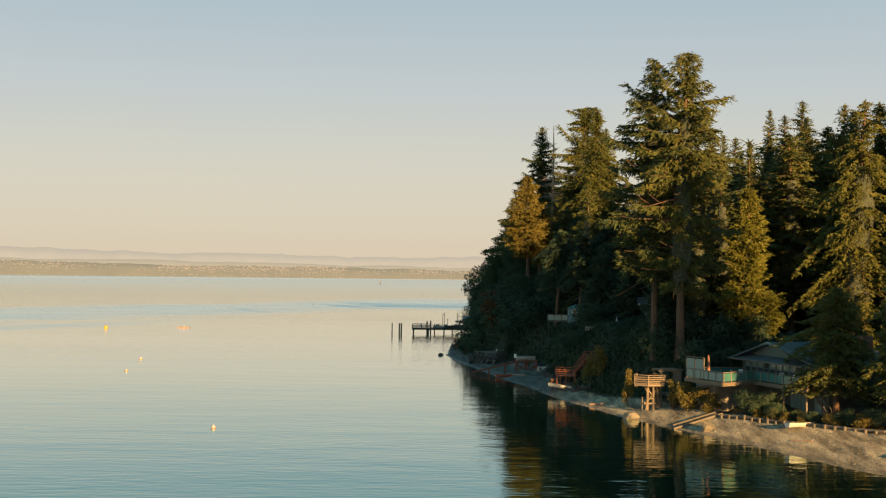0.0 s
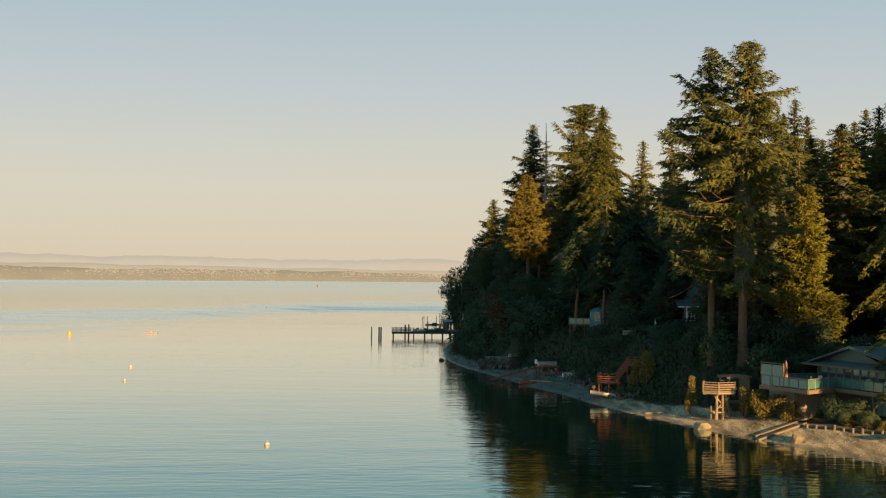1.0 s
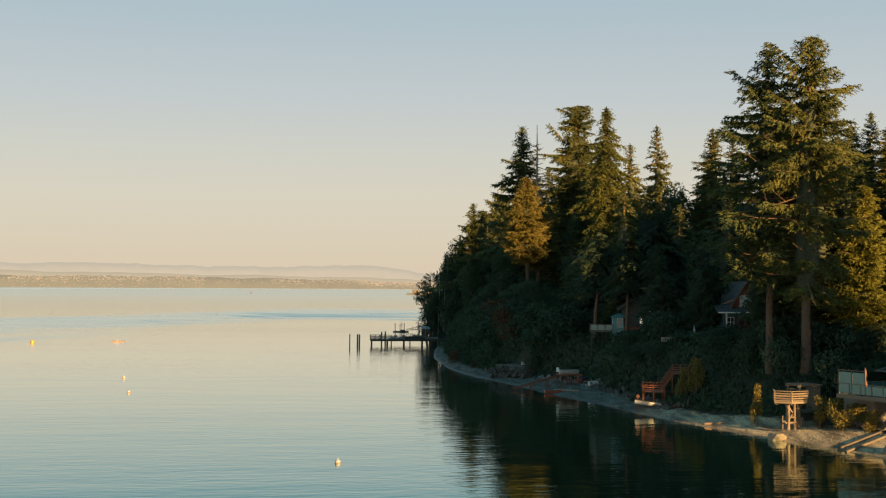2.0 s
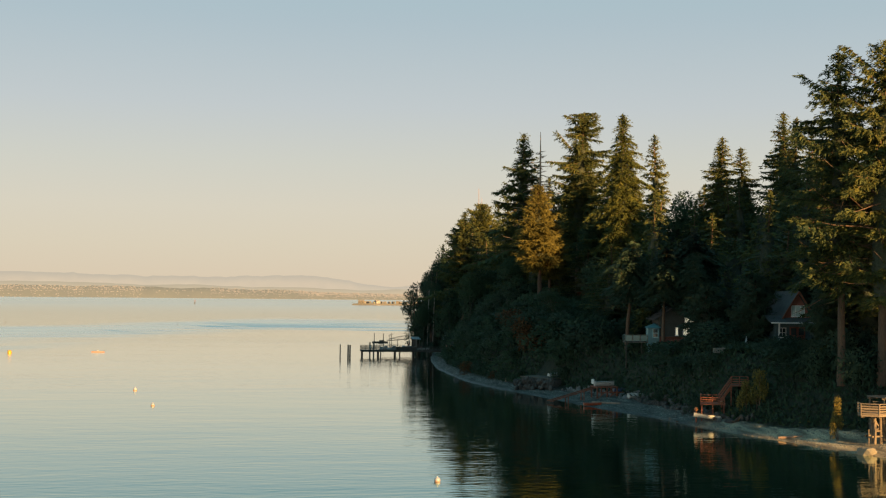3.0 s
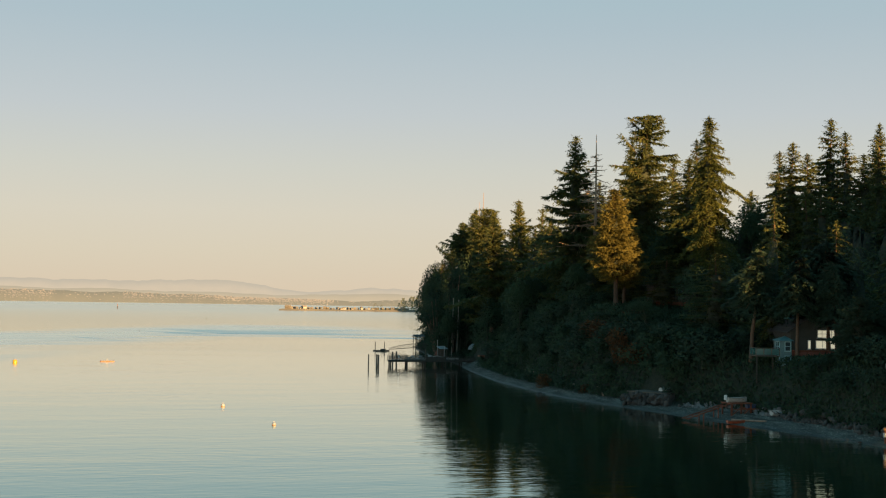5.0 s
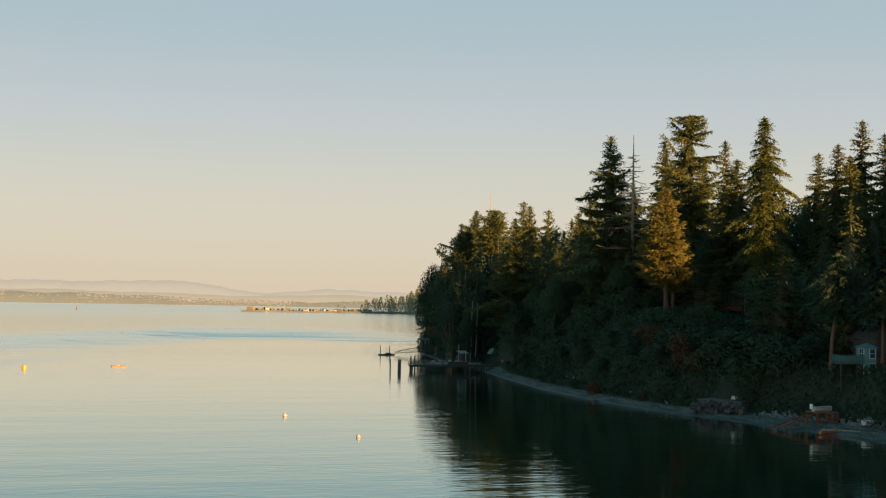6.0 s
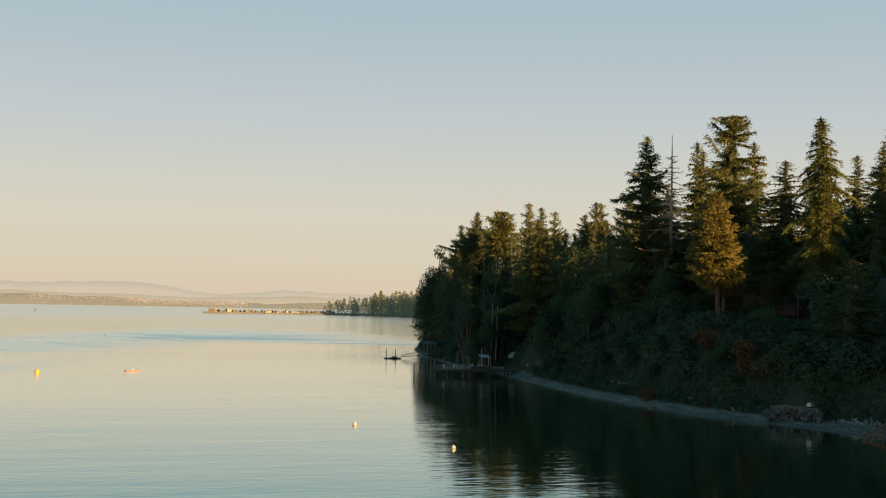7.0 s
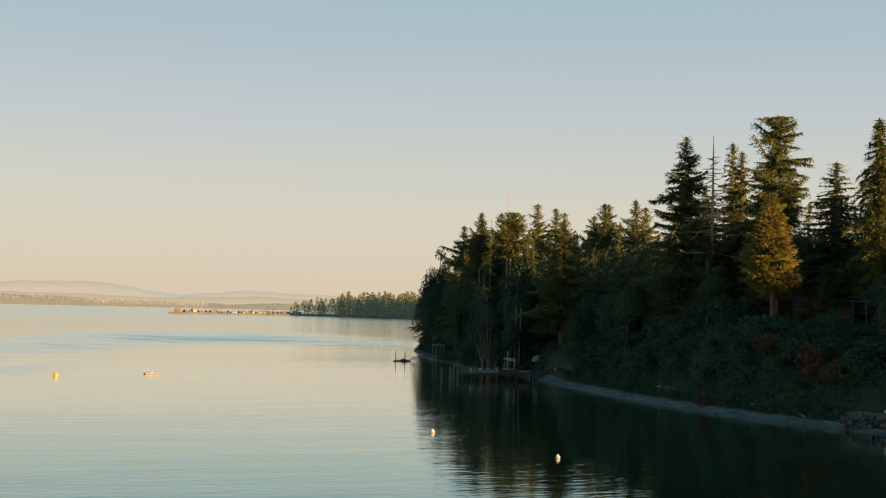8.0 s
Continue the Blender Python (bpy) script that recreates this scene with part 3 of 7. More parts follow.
# grazing light is mirrored whole; steeper looks sink into the green of the water
steep, graze, gloss, both, lw = n.new("ShaderNodeBsdfGlossy"), n.new("ShaderNodeBsdfGlossy"), n.new("ShaderNodeMixShader"), n.new("ShaderNodeMixShader"), n.new("ShaderNodeLayerWeight")
steep.inputs["Color"].default_value, graze.inputs["Color"].default_value = (0.235, 0.49, 0.475, 1), (0.965, 0.955, 0.875, 1)
lw.inputs["Blend"].default_value = 0.5
for s_ in (steep, graze):
    l.new(bump.outputs[0], s_.inputs["Normal"])
    l.new(b.inputs["Roughness"].links[0].from_socket, s_.inputs["Roughness"])
l.new(bump.outputs[0], lw.inputs["Normal"])
l.new(calc("DIVIDE", calc("SUBTRACT", lw.outputs["Facing"], 0.785), 0.155, None, True), gloss.inputs[0])
l.new(steep.outputs[0], gloss.inputs[1])
l.new(graze.outputs[0], gloss.inputs[2])
both.inputs[0].default_value = 0.85
l.new(b.outputs[0], both.inputs[1])
l.new(gloss.outputs[0], both.inputs[2])
l.new(both.outputs[0], n["Material Output"].inputs[0])
M["water"] = m
water = new("water", mesh_from("water", [(-5200, -5200, 0), (5200, -5200, 0), (5200, 5200, 0), (-5200, 5200, 0)], [(0, 1, 2, 3)], M["water"]))
tagged(water, "calm grey-blue sea with fine ripples", "water", kind="structure")

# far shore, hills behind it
# glow stands in for the haze over far land, hills and houses
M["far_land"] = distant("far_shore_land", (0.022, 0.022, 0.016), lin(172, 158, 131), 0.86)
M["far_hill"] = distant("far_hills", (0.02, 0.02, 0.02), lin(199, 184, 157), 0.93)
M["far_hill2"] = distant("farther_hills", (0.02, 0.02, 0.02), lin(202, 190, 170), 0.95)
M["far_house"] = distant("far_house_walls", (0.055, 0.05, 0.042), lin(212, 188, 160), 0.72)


def ridge_strip(name, rad, a0, a1, hfun, mat, label, depth=60.0):
    a = np.radians(np.linspace(a0, a1, 420))
    h = np.array([hfun(math.degrees(x)) for x in a])
    c = np.stack([np.sin(a), np.cos(a)], -1)
    rows = [(rad, 0 * h - 1), (rad + depth * 0.25, h * 0.62), (rad + depth, h), (rad + depth * 1.6, h * 0)]
    v = np.concatenate([np.concatenate([c * r, z[:, None]], 1) for r, z in rows])
    k = len(a)
    f = np.concatenate([np.stack([np.arange(k - 1) + i * k, np.arange(1, k) + i * k, np.arange(1, k) + (i + 1) * k, np.arange(k - 1) + (i + 1) * k], -1) for i in range(3)])
    return tagged(new(name, mesh_from(name, v, f[:, ::-1], mat, True)), label, "backdrop", kind="structure")


def nz(a, s, k=3):
    return noise.fractal(Vector((a * s, 7.3, 1.1)), 1.0, 2.0, k)


def h_shore(a):
    base = np.interp(a, [-40, -20, -12, -5, 0, 4, 7, 12, 45], [46, 46, 38, 36, 32, 26, 18, 20, 20])
    return float(base + 4.0 * nz(a, 0.5) + 2.2 * nz(a, 6, 4))


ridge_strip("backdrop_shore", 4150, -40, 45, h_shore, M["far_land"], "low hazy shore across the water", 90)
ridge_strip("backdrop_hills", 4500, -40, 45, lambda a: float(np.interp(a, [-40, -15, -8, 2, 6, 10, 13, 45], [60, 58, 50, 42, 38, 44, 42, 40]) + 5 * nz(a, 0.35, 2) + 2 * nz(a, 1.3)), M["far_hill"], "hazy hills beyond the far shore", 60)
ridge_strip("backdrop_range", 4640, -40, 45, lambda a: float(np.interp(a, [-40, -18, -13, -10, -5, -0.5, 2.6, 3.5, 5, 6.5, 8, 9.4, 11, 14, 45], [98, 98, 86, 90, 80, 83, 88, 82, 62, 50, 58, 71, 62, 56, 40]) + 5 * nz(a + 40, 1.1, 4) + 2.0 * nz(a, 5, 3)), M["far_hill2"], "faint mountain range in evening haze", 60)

# ---- planting ----


def plant_all(template, rows, group=""):
    """Places a tree or bush and its copies: x, y, height of the top, spread factor, turn; the sheet carries them."""
    H, R = template["height"], 1.0
    mats = []
    for x, y, top, spread, turn in rows:
        z = gz(x, y) - 0.15
        mats.append(put(None, x, y, z, turn, (spread, spread, max(0.15, (top - z) / H))))
    if group:
        template["group"] = group
    for mm in mats[1:]:
        copy_thing(template, mm)
    template.matrix_basis = mats[0]
    del template["height"]


def sized(ob, H):
    ob["height"] = H
    return ob


# the tall twin fir beside the deck house
plant_all(sized(conifer("douglas_fir", "tall broad fir with heavy sunlit upper boughs", 11, H=33, bare=0.24, R=5.0, nb=270, lift=16, swing=15, fall=0.42, up=0.36, taper=0.38, hang=0.75, per_m=6.5, leaf=0.36, gaps=0.24, rough=0.34, trunk=0.45, ragged=0.06, low_bare=0.45, fan=0.17, reps=9, blade=0.36), 33),
          [(25.7, 131.6, 38.4, 1.0, 30)])
plant_all(sized(conifer("douglas_fir", "tall fir with a slim leading shoot and ragged boughs", 12, H=31, bare=0.26, R=4.6, nb=220, lift=14, swing=15, fall=0.40, up=0.36, taper=0.42, hang=0.65, per_m=6.5, leaf=0.36, gaps=0.26, rough=0.36, trunk=0.38, ragged=0.07, low_bare=0.40, fan=0.17, reps=9, blade=0.36), 31),
          [(23.6, 135.6, 37.8, 1.0, 110)])
# crowned firs on the bluff
plant_all(sized(conifer("douglas_fir", "old fir with a flat ragged crown", 13, neck=(0.70, 0.80), tip=0.03, H=33, bare=0.3, R=4.5, nb=270, lift=8, swing=16, fall=0.32, up=0.25, taper=0.27, hang=0.6, per_m=6.5, leaf=0.36, gaps=0.08, rough=0.28, trunk=0.5, ragged=0.10, reps=5, blade=0.38), 33),
          [(26.4, 242.5, 47.7, 1.0, 0)])
plant_all(sized(conifer("douglas_fir", "dark fir with long drooping side limbs", 14, H=31, bare=0.15, R=7.2, nb=250, lift=4, swing=11, fall=0.3, up=0.3, taper=0.7, hang=0.5, per_m=6.0, leaf=0.36, gaps=0.16, rough=0.4, trunk=0.45, ragged=0.18, reps=5, blade=0.38), 31),
          [(19.7, 259.0, 45.8, 1.0, 40), (15.6, 301, 33.0, 0.85, 10)])
# drooping cedars
# the last cedar stands unseen, added to shade the house and red stair
plant_all(sized(conifer("western_cedar", "tall cedar with drooping golden-green sprays", 15, H=31, bare=0.26, R=3.6, nb=250, lift=-6, swing=14, fall=0.45, up=0.15, taper=0.42, hang=0.9, per_m=6.5, leaf=0.36, gaps=0.14, rough=0.34, trunk=0.45, mat="cedar", ragged=0.05, reps=6, blade=0.36), 31),
          [(26.6, 214.8, 43.5, 1.0, 0), (57.0, 131, 31, 1.2, 170), (50.5, 158, 33, 1.15, 250), (53.8, 150, 36, 1.0, 20), (63.8, 203, 39.5, 1.2, 90), (44.8, 93.5, 22, 0.75, 10)])
plant_all(sized(conifer("western_cedar", "broad old cedar with long sunlit hanging sprays", 28, H=30, bare=0.06, R=5.2, nb=230, lift=-8, swing=16, fall=0.55, up=0.25, taper=0.40, hang=1.2, per_m=6.0, leaf=0.34, gaps=0.20, rough=0.36, trunk=0.5, mat="cedar", ragged=0.08, reps=6, blade=0.34, fan=0.12, core=0.32), 30),
          [(44.6, 131.5, 33.5, 1.0, 60)])
# slim spruces
plant_all(sized(conifer("spruce", "slim pointed spruce in the shore wood", 16, H=30, bare=0.15, R=5.4, nb=195, lift=2, swing=9, fall=0.3, up=0.25, taper=0.62, hang=0.45, per_m=2.35, leaf=0.43, gaps=0.06, rough=0.22, trunk=0.36, mat="spruce", reps=4, blade=0.36), 30),
          [(52.6, 275, 48.7, 1.0, 0), (45.7, 271, 44.1, 0.95, 50), (76, 262, 52.3, 1.25, 100), (50.2, 231.9, 42.5, 1.0, 160), (55.2, 245.8, 42.8, 0.9, 220), (55.5, 236, 41.3, 1.0, 300), (68.9, 234.3, 45, 1.1, 20),
           (30, 229.5, 38.6, 1.25, 75), (57, 216, 44, 0.7, 140), (41.5, 146, 31.5, 1.1, 33), (49, 178, 34.2, 1.2, 260), (79, 245, 41.5, 1.1, 35), (68.3, 225, 39.5, 1.0, 95), (55.2, 205, 36, 0.8, 155), (83, 250, 43, 1.1, 215), (34.5, 266, 46.5, 0.95, 5), (30.5, 257, 43.5, 0.9, 85), (59.5, 224, 40, 0.9, 45), (48.9, 150, 35.6, 0.85, 190), (45.0, 151.5, 33.0, 0.75, 290), (60.1, 180, 39.0, 0.9, 65), (66.7, 241.4, 46.5, 0.95, 15), (70.5, 211, 43.0, 0.9, 125)])
# dense golden trees
plant_all(sized(conifer("cypress", "dense golden-brown cypress catching the sun", 17, H=20, bare=0.25, R=4.6, nb=210, lift=22, fall=0.2, up=0.1, taper=0.80, hang=0.35, per_m=9, leaf=0.34, gaps=0.02, rough=0.2, trunk=0.40, mat="golden", fan=0.3, reps=10, core=0.3), 20),
          [(15.2, 225.6, 32.6, 0.95, 0), (17.4, 227.6, 28.0, 0.72, 120)])
plant_all(sized(conifer("cypress", "bright olive-green cypress behind the house", 18, H=18, bare=0.05, R=2.7, nb=210, lift=22, fall=0.2, up=0.1, taper=0.36, hang=0.35, per_m=9, leaf=0.30, gaps=0.02, rough=0.24, trunk=0.3, mat="olive", fan=0.3, reps=10, core=0.25), 18),
          [(34.0, 137.2, 24.3, 0.85, 0)])
plant_all(sized(conifer("cypress", "dense rounded golden-green cypress above the house roof", 24, H=9, bare=0.02, R=2.7, nb=190, lift=34, fall=0.12, up=0.1, taper=0.34, hang=0.2, per_m=9, leaf=0.26, gaps=0.0, rough=0.14, trunk=0.2, mat="olive", fan=0.3, reps=9, core=0.4), 9),
          [(35.4, 137.0, 12.9, 1.0, 0)])
# dark rounded conifers by the houses
plant_all(sized(conifer("yew", "dense dark cone-shaped yew beside the house", 62, H=8, bare=0.02, R=2.9, nb=120, lift=20, fall=0.2, up=0.1, taper=0.5, hang=0.3, per_m=6, leaf=0.36, gaps=0.02, rough=0.18, trunk=0.2, mat="leaf_dark", fan=0.3, reps=5, core=0.3), 8),
          [(21.4, 165.5, 15.0, 1.0, 0), (26.2, 165, 16.5, 1.1, 70), (31.5, 160, 17, 1.2, 10), (33.2, 152.5, 16, 1.0, 100), (24.0, 158.2, 16, 0.85, 60), (25.4, 142.5, 15.5, 0.8, 130), (28.2, 144.5, 17, 0.95, 210)])
plant_all(sized(conifer("forest_cedar", "dark cedar with a bare lower trunk by the red house", 63, H=14, bare=0.48, R=3.0, nb=110, lift=-4, fall=0.4, up=0.1, taper=0.45, hang=0.8, per_m=4, leaf=0.36, gaps=0.03, rough=0.25, trunk=0.24, mat="leaf_dark", fan=0.3, reps=5), 14),
          [(19.6, 176.0, 20, 1.0, 0), (23.4, 173.4, 19, 0.8, 130), (16.8, 182.6, 21, 1.1, 260), (24.2, 176.5, 22, 1.3, 40)], "cedars by the red house")
# full-crowned firs of the headland
plant_all(sized(conifer("headland_fir", "full dark fir of the headland with sunlit top", 25, H=27, bare=0.25, R=6.3, nb=170, lift=12, swing=14, fall=0.32, up=0.30, taper=0.70, hang=0.5, per_m=3.4, leaf=0.46, gaps=0.08, rough=0.30, trunk=0.36, mat="spruce", reps=4, blade=0.42, ragged=0.06, tip=0.35), 27),
          [(45.9, 382.7, 44.1, 1.0, 0), (41.8, 414.0, 43.6, 1.05, 70), (46.5, 408, 43.2, 1.0, 140), (40.6, 424.5, 40.0, 1.0, 200), (38.0, 404, 41.0, 0.9, 260), (51.5, 377, 41.5, 0.9, 330), (60.5, 376, 41.0, 0.9, 20), (66, 379, 45.0, 1.15, 100), (69.5, 383, 45.0, 1.0, 170), (76, 380, 46.5, 1.1, 240), (81, 384, 45.0, 1.0, 300), (72, 350, 42.0, 0.9, 45)], "firs of the headland")
plant_all(sized(conifer("headland_fir", "fir with bare sunlit lower limbs on the headland", 26, H=27, bare=0.30, R=5.6, nb=150, lift=2, swing=9, fall=0.18, up=0.10, taper=0.62, hang=0.4, per_m=4.0, leaf=0.40, gaps=0.10, rough=0.22, trunk=0.34, mat="cedar", bark="dead", reps=5, blade=0.38, low_bare=0.5), 27),
          [(36.5, 349.0, 40.0, 0.85, 0)])
plant_all(sized(conifer("headland_pine", "round-headed pine on a tall bare trunk", 27, H=26, bare=0.62, R=4.4, nb=120, lift=18, swing=16, fall=0.25, up=0.2, taper=0.30, hang=0.4, per_m=5.0, leaf=0.44, gaps=0.08, rough=0.22, trunk=0.30, mat="fir", bark="bark_pale", reps=5, blade=0.42, tip=0.3), 26),
          [(32.6, 369.5, 40.2, 1.0, 0), (29.5, 384, 36.5, 0.8, 90)])
# bare poles
plant_all(sized(snag("dead_fir", "bleached dead fir with bare limbs", 19, H=31, R=6.4, nb=84, bare=0.36), 31), [(21.8, 253.2, 45.4, 1.0, 0)])
plant_all(sized(snag("dead_fir", "slim bare dead trunk above the canopy", 20, H=31, trunk=0.17, nb=12, R=1.2, bare=0.7), 31), [(32.4, 371.0, 44.8, 1.0, 0), (38.5, 398, 44.5, 0.7, 90)])

# the rest of the wood
rg = random.Random(5)
filler_a = sized(conifer("forest_fir", "dark fir of the shore wood", 21, H=28, bare=0.10, R=5.0, nb=57, lift=6, fall=0.3, up=0.2, taper=0.75, hang=0.55, per_m=1.9, leaf=0.66, gaps=0.06, rough=0.3, trunk=0.36, reps=3, blade=0.36, core=0.25), 28)
filler_b = sized(conifer("forest_cedar", "dark cedar of the shore wood", 22, H=27, bare=0.05, R=4.8, nb=57, lift=-2, fall=0.4, up=0.1, taper=0.6, hang=0.9, per_m=1.9, leaf=0.66, gaps=0.04, rough=0.28, trunk=0.36, mat="spruce", reps=3, blade=0.36, core=0.25), 27)
rows_a, rows_b = [], []
CEIL_Y, CEIL_Z = [100, 118, 135, 170, 200, 225, 250, 275, 300, 330, 360, 400, 450, 520], [14, 20, 27, 31, 33, 33, 33, 31, 28, 30, 33, 34, 31, 28]


def free(x, y):
    keep = [(31, 117, 9), (25.7, 131.6, 3.5), (28, 156, 8), (21, 180, 8.5), (15.4, 226.5, 5), (34.6, 137.6, 4.5), (13, 301, 9), (26, 214.8, 3), (26, 227, 5), (28.5, 197, 7)]
    return all((x - a) ** 2 + (y - b) ** 2 > r * r for a, b, r in keep)


def sunward(x, y):
    """How far across the sun's path a place lies: low values stand open to the evening sun."""
    return 0.907 * x + 0.42 * y


for k in range(1600):
    y = rg.uniform(112, 500)
    d = rg.uniform(13, 50) if y < 330 else rg.uniform(4, 45)
    x = float(shore(y)) + d
    if not free(x, y) or y < 137 or (185 < y < 300 and d < 17):
        continue
    if any((x - r[0]) ** 2 + (y - r[1]) ** 2 < 6.2 ** 2 for r in rows_a + rows_b):
        continue
    top = float(np.interp(y, CEIL_Y, CEIL_Z)) * (rg.uniform(0.8, 1.0) if y < 320 else rg.uniform(0.9, 1.03)) + 0.04 * d - (6 * rg.random() if d < 22 else 0)
    if 370 < y < 400 and x < 29:
        top = min(top, 26.0)
    if 165 < y < 232 and x < 45:
        top = min(top, rg.uniform(18, 22))
    (rows_a if rg.random() < 0.5 else rows_b).append((x, y, top, rg.uniform(0.85, 1.2), rg.uniform(0, 360)))
    if len(rows_a) + len(rows_b) > 84:
        break
# from (38, 150) on, firs added to block the sun; below y 102 unseen
rows_a += [(27, 262, 35, 1.1, 0), (31, 272, 35, 1.1, 60), (24, 284, 32, 1.0, 120), (35, 288, 35, 1.2, 200), (28, 300, 33, 1.1, 250), (38, 262, 36, 1.1, 310), (38, 150, 31, 1.2, 20), (36, 163, 28, 1.1, 80), (43, 150, 30, 1.0, 140), (31.5, 149.5, 27, 0.8, 10), (33.5, 146, 28, 0.75, 77), (36.5, 146.5, 30, 0.9, 177), (45.2, 98, 30, 0.75, 15), (49.5, 92, 30, 0.8, 60), (45.5, 101, 21, 0.7, 100), (50.5, 97, 21, 1.0, 200), (50.0, 90, 26, 0.7, 240), (51.5, 82, 26, 0.9, 30)]
rows_b += [(60, 222, 35, 1.0, 0), (64, 231, 36, 1.1, 70), (72, 240, 38, 1.1, 140), (58, 238, 35, 1.0, 210), (48, 223, 33, 1.0, 280), (41, 222, 30, 0.9, 30), (34.5, 157.5, 26, 0.9, 200), (31.5, 171, 27, 1.0, 50), (40, 157, 29, 1.0, 300), (28.5, 182, 25, 0.9, 120), (21.6, 185.5, 28, 0.75, 130), (50, 265, 35.6, 1.2, 15), (59.7, 266, 37.2, 1.2, 85), (63.9, 263, 36.6, 1.1, 155), (70.4, 265, 36.6, 1.2, 225), (75, 280, 38.4, 1.2, 295), (82, 278, 38.2, 1.2, 55), (56.0, 258, 35.0, 1.1, 125), (25.5, 262, 37.5, 1.15, 95)]
plant_all(filler_a, rows_a, "trees of the shore wood")
plant_all(filler_b, rows_b, "trees of the shore wood")

# broadleaf trees on the bluff and at the point
alder = sized(broadleaf("alder", "leafy dark-green alder on the bank", "broadleaf tree", 31, H=13, R=4.2, lobes=16, per=340, leaf=0.36, bare=0.2, mat="leaf", stems=4, trunk=0.10, bark="shade_core_stem"), 13)
rows = [(7.5, 309, 12, 0.8, 5), (6.5, 313.5, 9.5, 0.7, 95), (15, 322, 26, 1.2, 160), (11, 313, 17, 0.9, 15), (9.5, 322, 14, 0.9, 75), (14, 316, 22, 1.0, 130), (19, 318, 27, 1.2, 35), (10, 262, 19, 1.0, 0), (14, 272, 20, 1.1, 60), (9, 280, 15, 0.9, 100), (13, 240, 21, 0.9, 20), (19, 282, 22, 1.2, 77), (17, 292, 18, 1.0, 10), (22, 266, 24, 1.1, 140),
        (13, 318, 15, 0.9, 33), (15, 330, 17, 1.0, 90), (16, 345, 20, 1.1, 200), (18, 360, 22, 1.1, 250), (21, 378, 22, 1.1, 310), (25, 395, 24, 1.2, 10), (27, 412, 26, 1.2, 80), (30, 428, 25, 1.1, 120), (35, 444, 23, 1.2, 40), (40, 455, 19, 1.1, 190),
        (20, 205, 20, 1.1, 150), (24, 196, 18, 1.0, 260), (13, 208, 15, 0.8, 222), (25, 232, 27, 1.1, 48), (44, 236, 33.5, 1.2, 10)]
plant_all(alder, rows, "broadleaf trees on the bank")
madrona = sized(broadleaf("madrona", "open-crowned madrona leaning from the point", "broadleaf tree", 32, H=14, R=4.2, lobes=13, per=330, leaf=0.38, bare=0.35, mat="leaf_dark", stems=9, open_=0.25, trunk=0.13, flat=0.7), 14)
plant_all(madrona, [(38.5, 441, 34.5, 1.0, 0), (10.6, 316, 22.5, 0.8, 60), (8.0, 322, 17.5, 1.0, 200), (9.5, 329, 15, 0.9, 290), (37.5, 439, 29, 0.8, 140)], "madronas at the point")

# undergrowth
rows1, rows2, rows3 = [], [], []
for k in range(5000):
    y = rg.uniform(119, 330) if k % 4 else rg.uniform(330, 462)
    w, bw = float(np.interp(y, PROF_Y, BEACH_W)), float(np.interp(y, PROF_Y, BANK_W))
    d = w + 0.8 + rg.random() ** 0.8 * (bw + 9)
    x = float(shore(y)) + d
    if (x - 31) ** 2 + (y - 117) ** 2 < 8.5 ** 2 or (x - 25.5) ** 2 + (y - 117) ** 2 < 5 ** 2 or (y < 128 and d < w + 2.5) or (13 < x < 21.5 and 140.5 < y < 152) or (284 < y < 309 and d < 10):
        continue
    if (9.5 < x < 15.5 and 173 < y < 182) or (x - 28) ** 2 + (y - 155) ** 2 < 5 ** 2 or (x - 20.5) ** 2 + (y - 177.5) ** 2 < 7.5 ** 2 or (x - 21.5) ** 2 + (y - 125.5) ** 2 < 2.5 ** 2:
        continue
    if (5 < x < 9.6 and 189 < y < 197):
        continue
    gap = 2.1 + 0.09 * (d - w)
    if any((x - r[0]) ** 2 + (y - r[1]) ** 2 < gap * gap for r in rows1 + rows2 + rows3):
        continue
    near_edge = d < w + 2.5
    hh = rg.uniform(1.1, 2.0) if near_edge else rg.uniform(2.4, 4.8)
    if 141 < y < 165 and d > w + 5:
        hh *= 0.45
    if 166 < y < 188:
        hh *= 0.8
    if 162 < y < 178 and 12 < x < 29 and not near_edge:
        hh = max(0.8, min(hh, 6.5 + 0.3 * math.sin(7 * x) - gz(x, y)))
    if 196 < y < 232 and not near_edge:
        hh = max(0.7, min(hh, 11.2 + 0.4 * math.sin(5 * x + y) - gz(x, y)))
    if near_edge and (198 < y < 292 or 152 < y < 167):
        x -= 1.0
    row = (x, y, gz(x, y) + hh, (0.85 if near_edge else 1.2 if y < 142 else 1.65) * rg.uniform(0.8, 1.25), rg.uniform(0, 360))
    (rows3 if y > 185 and rg.random() < 0.05 else rows1 if rg.random() < 0.55 else rows2).append(row)
    if len(rows1) + len(rows2) + len(rows3) > 330:
        break
for k in range(34):
    y = 306 + 2.3 * k
    if 354 < y < 364:
        continue
    x = float(shore(y)) + 0.1 + rg.uniform(0, 0.5)
    rows2.append((x, y, gz(x, y) + rg.uniform(1.5, 2.6), rg.uniform(0.7, 0.95), rg.uniform(0, 360)))
rows1 += [(10.4, 194.6, 7.6, 1.0, 0), (10.9, 197.2, 8.4, 1.2, 80), (9.4, 198.6, 6.0, 1.0, 160), (11.2, 191.8, 7.6, 1.1, 240)]
near1 = [r for r in rows1 + rows2 if r[1] < 165]
rows1, rows2 = [r for r in rows1 if r[1] >= 165], [r for r in rows2 if r[1] >= 165]
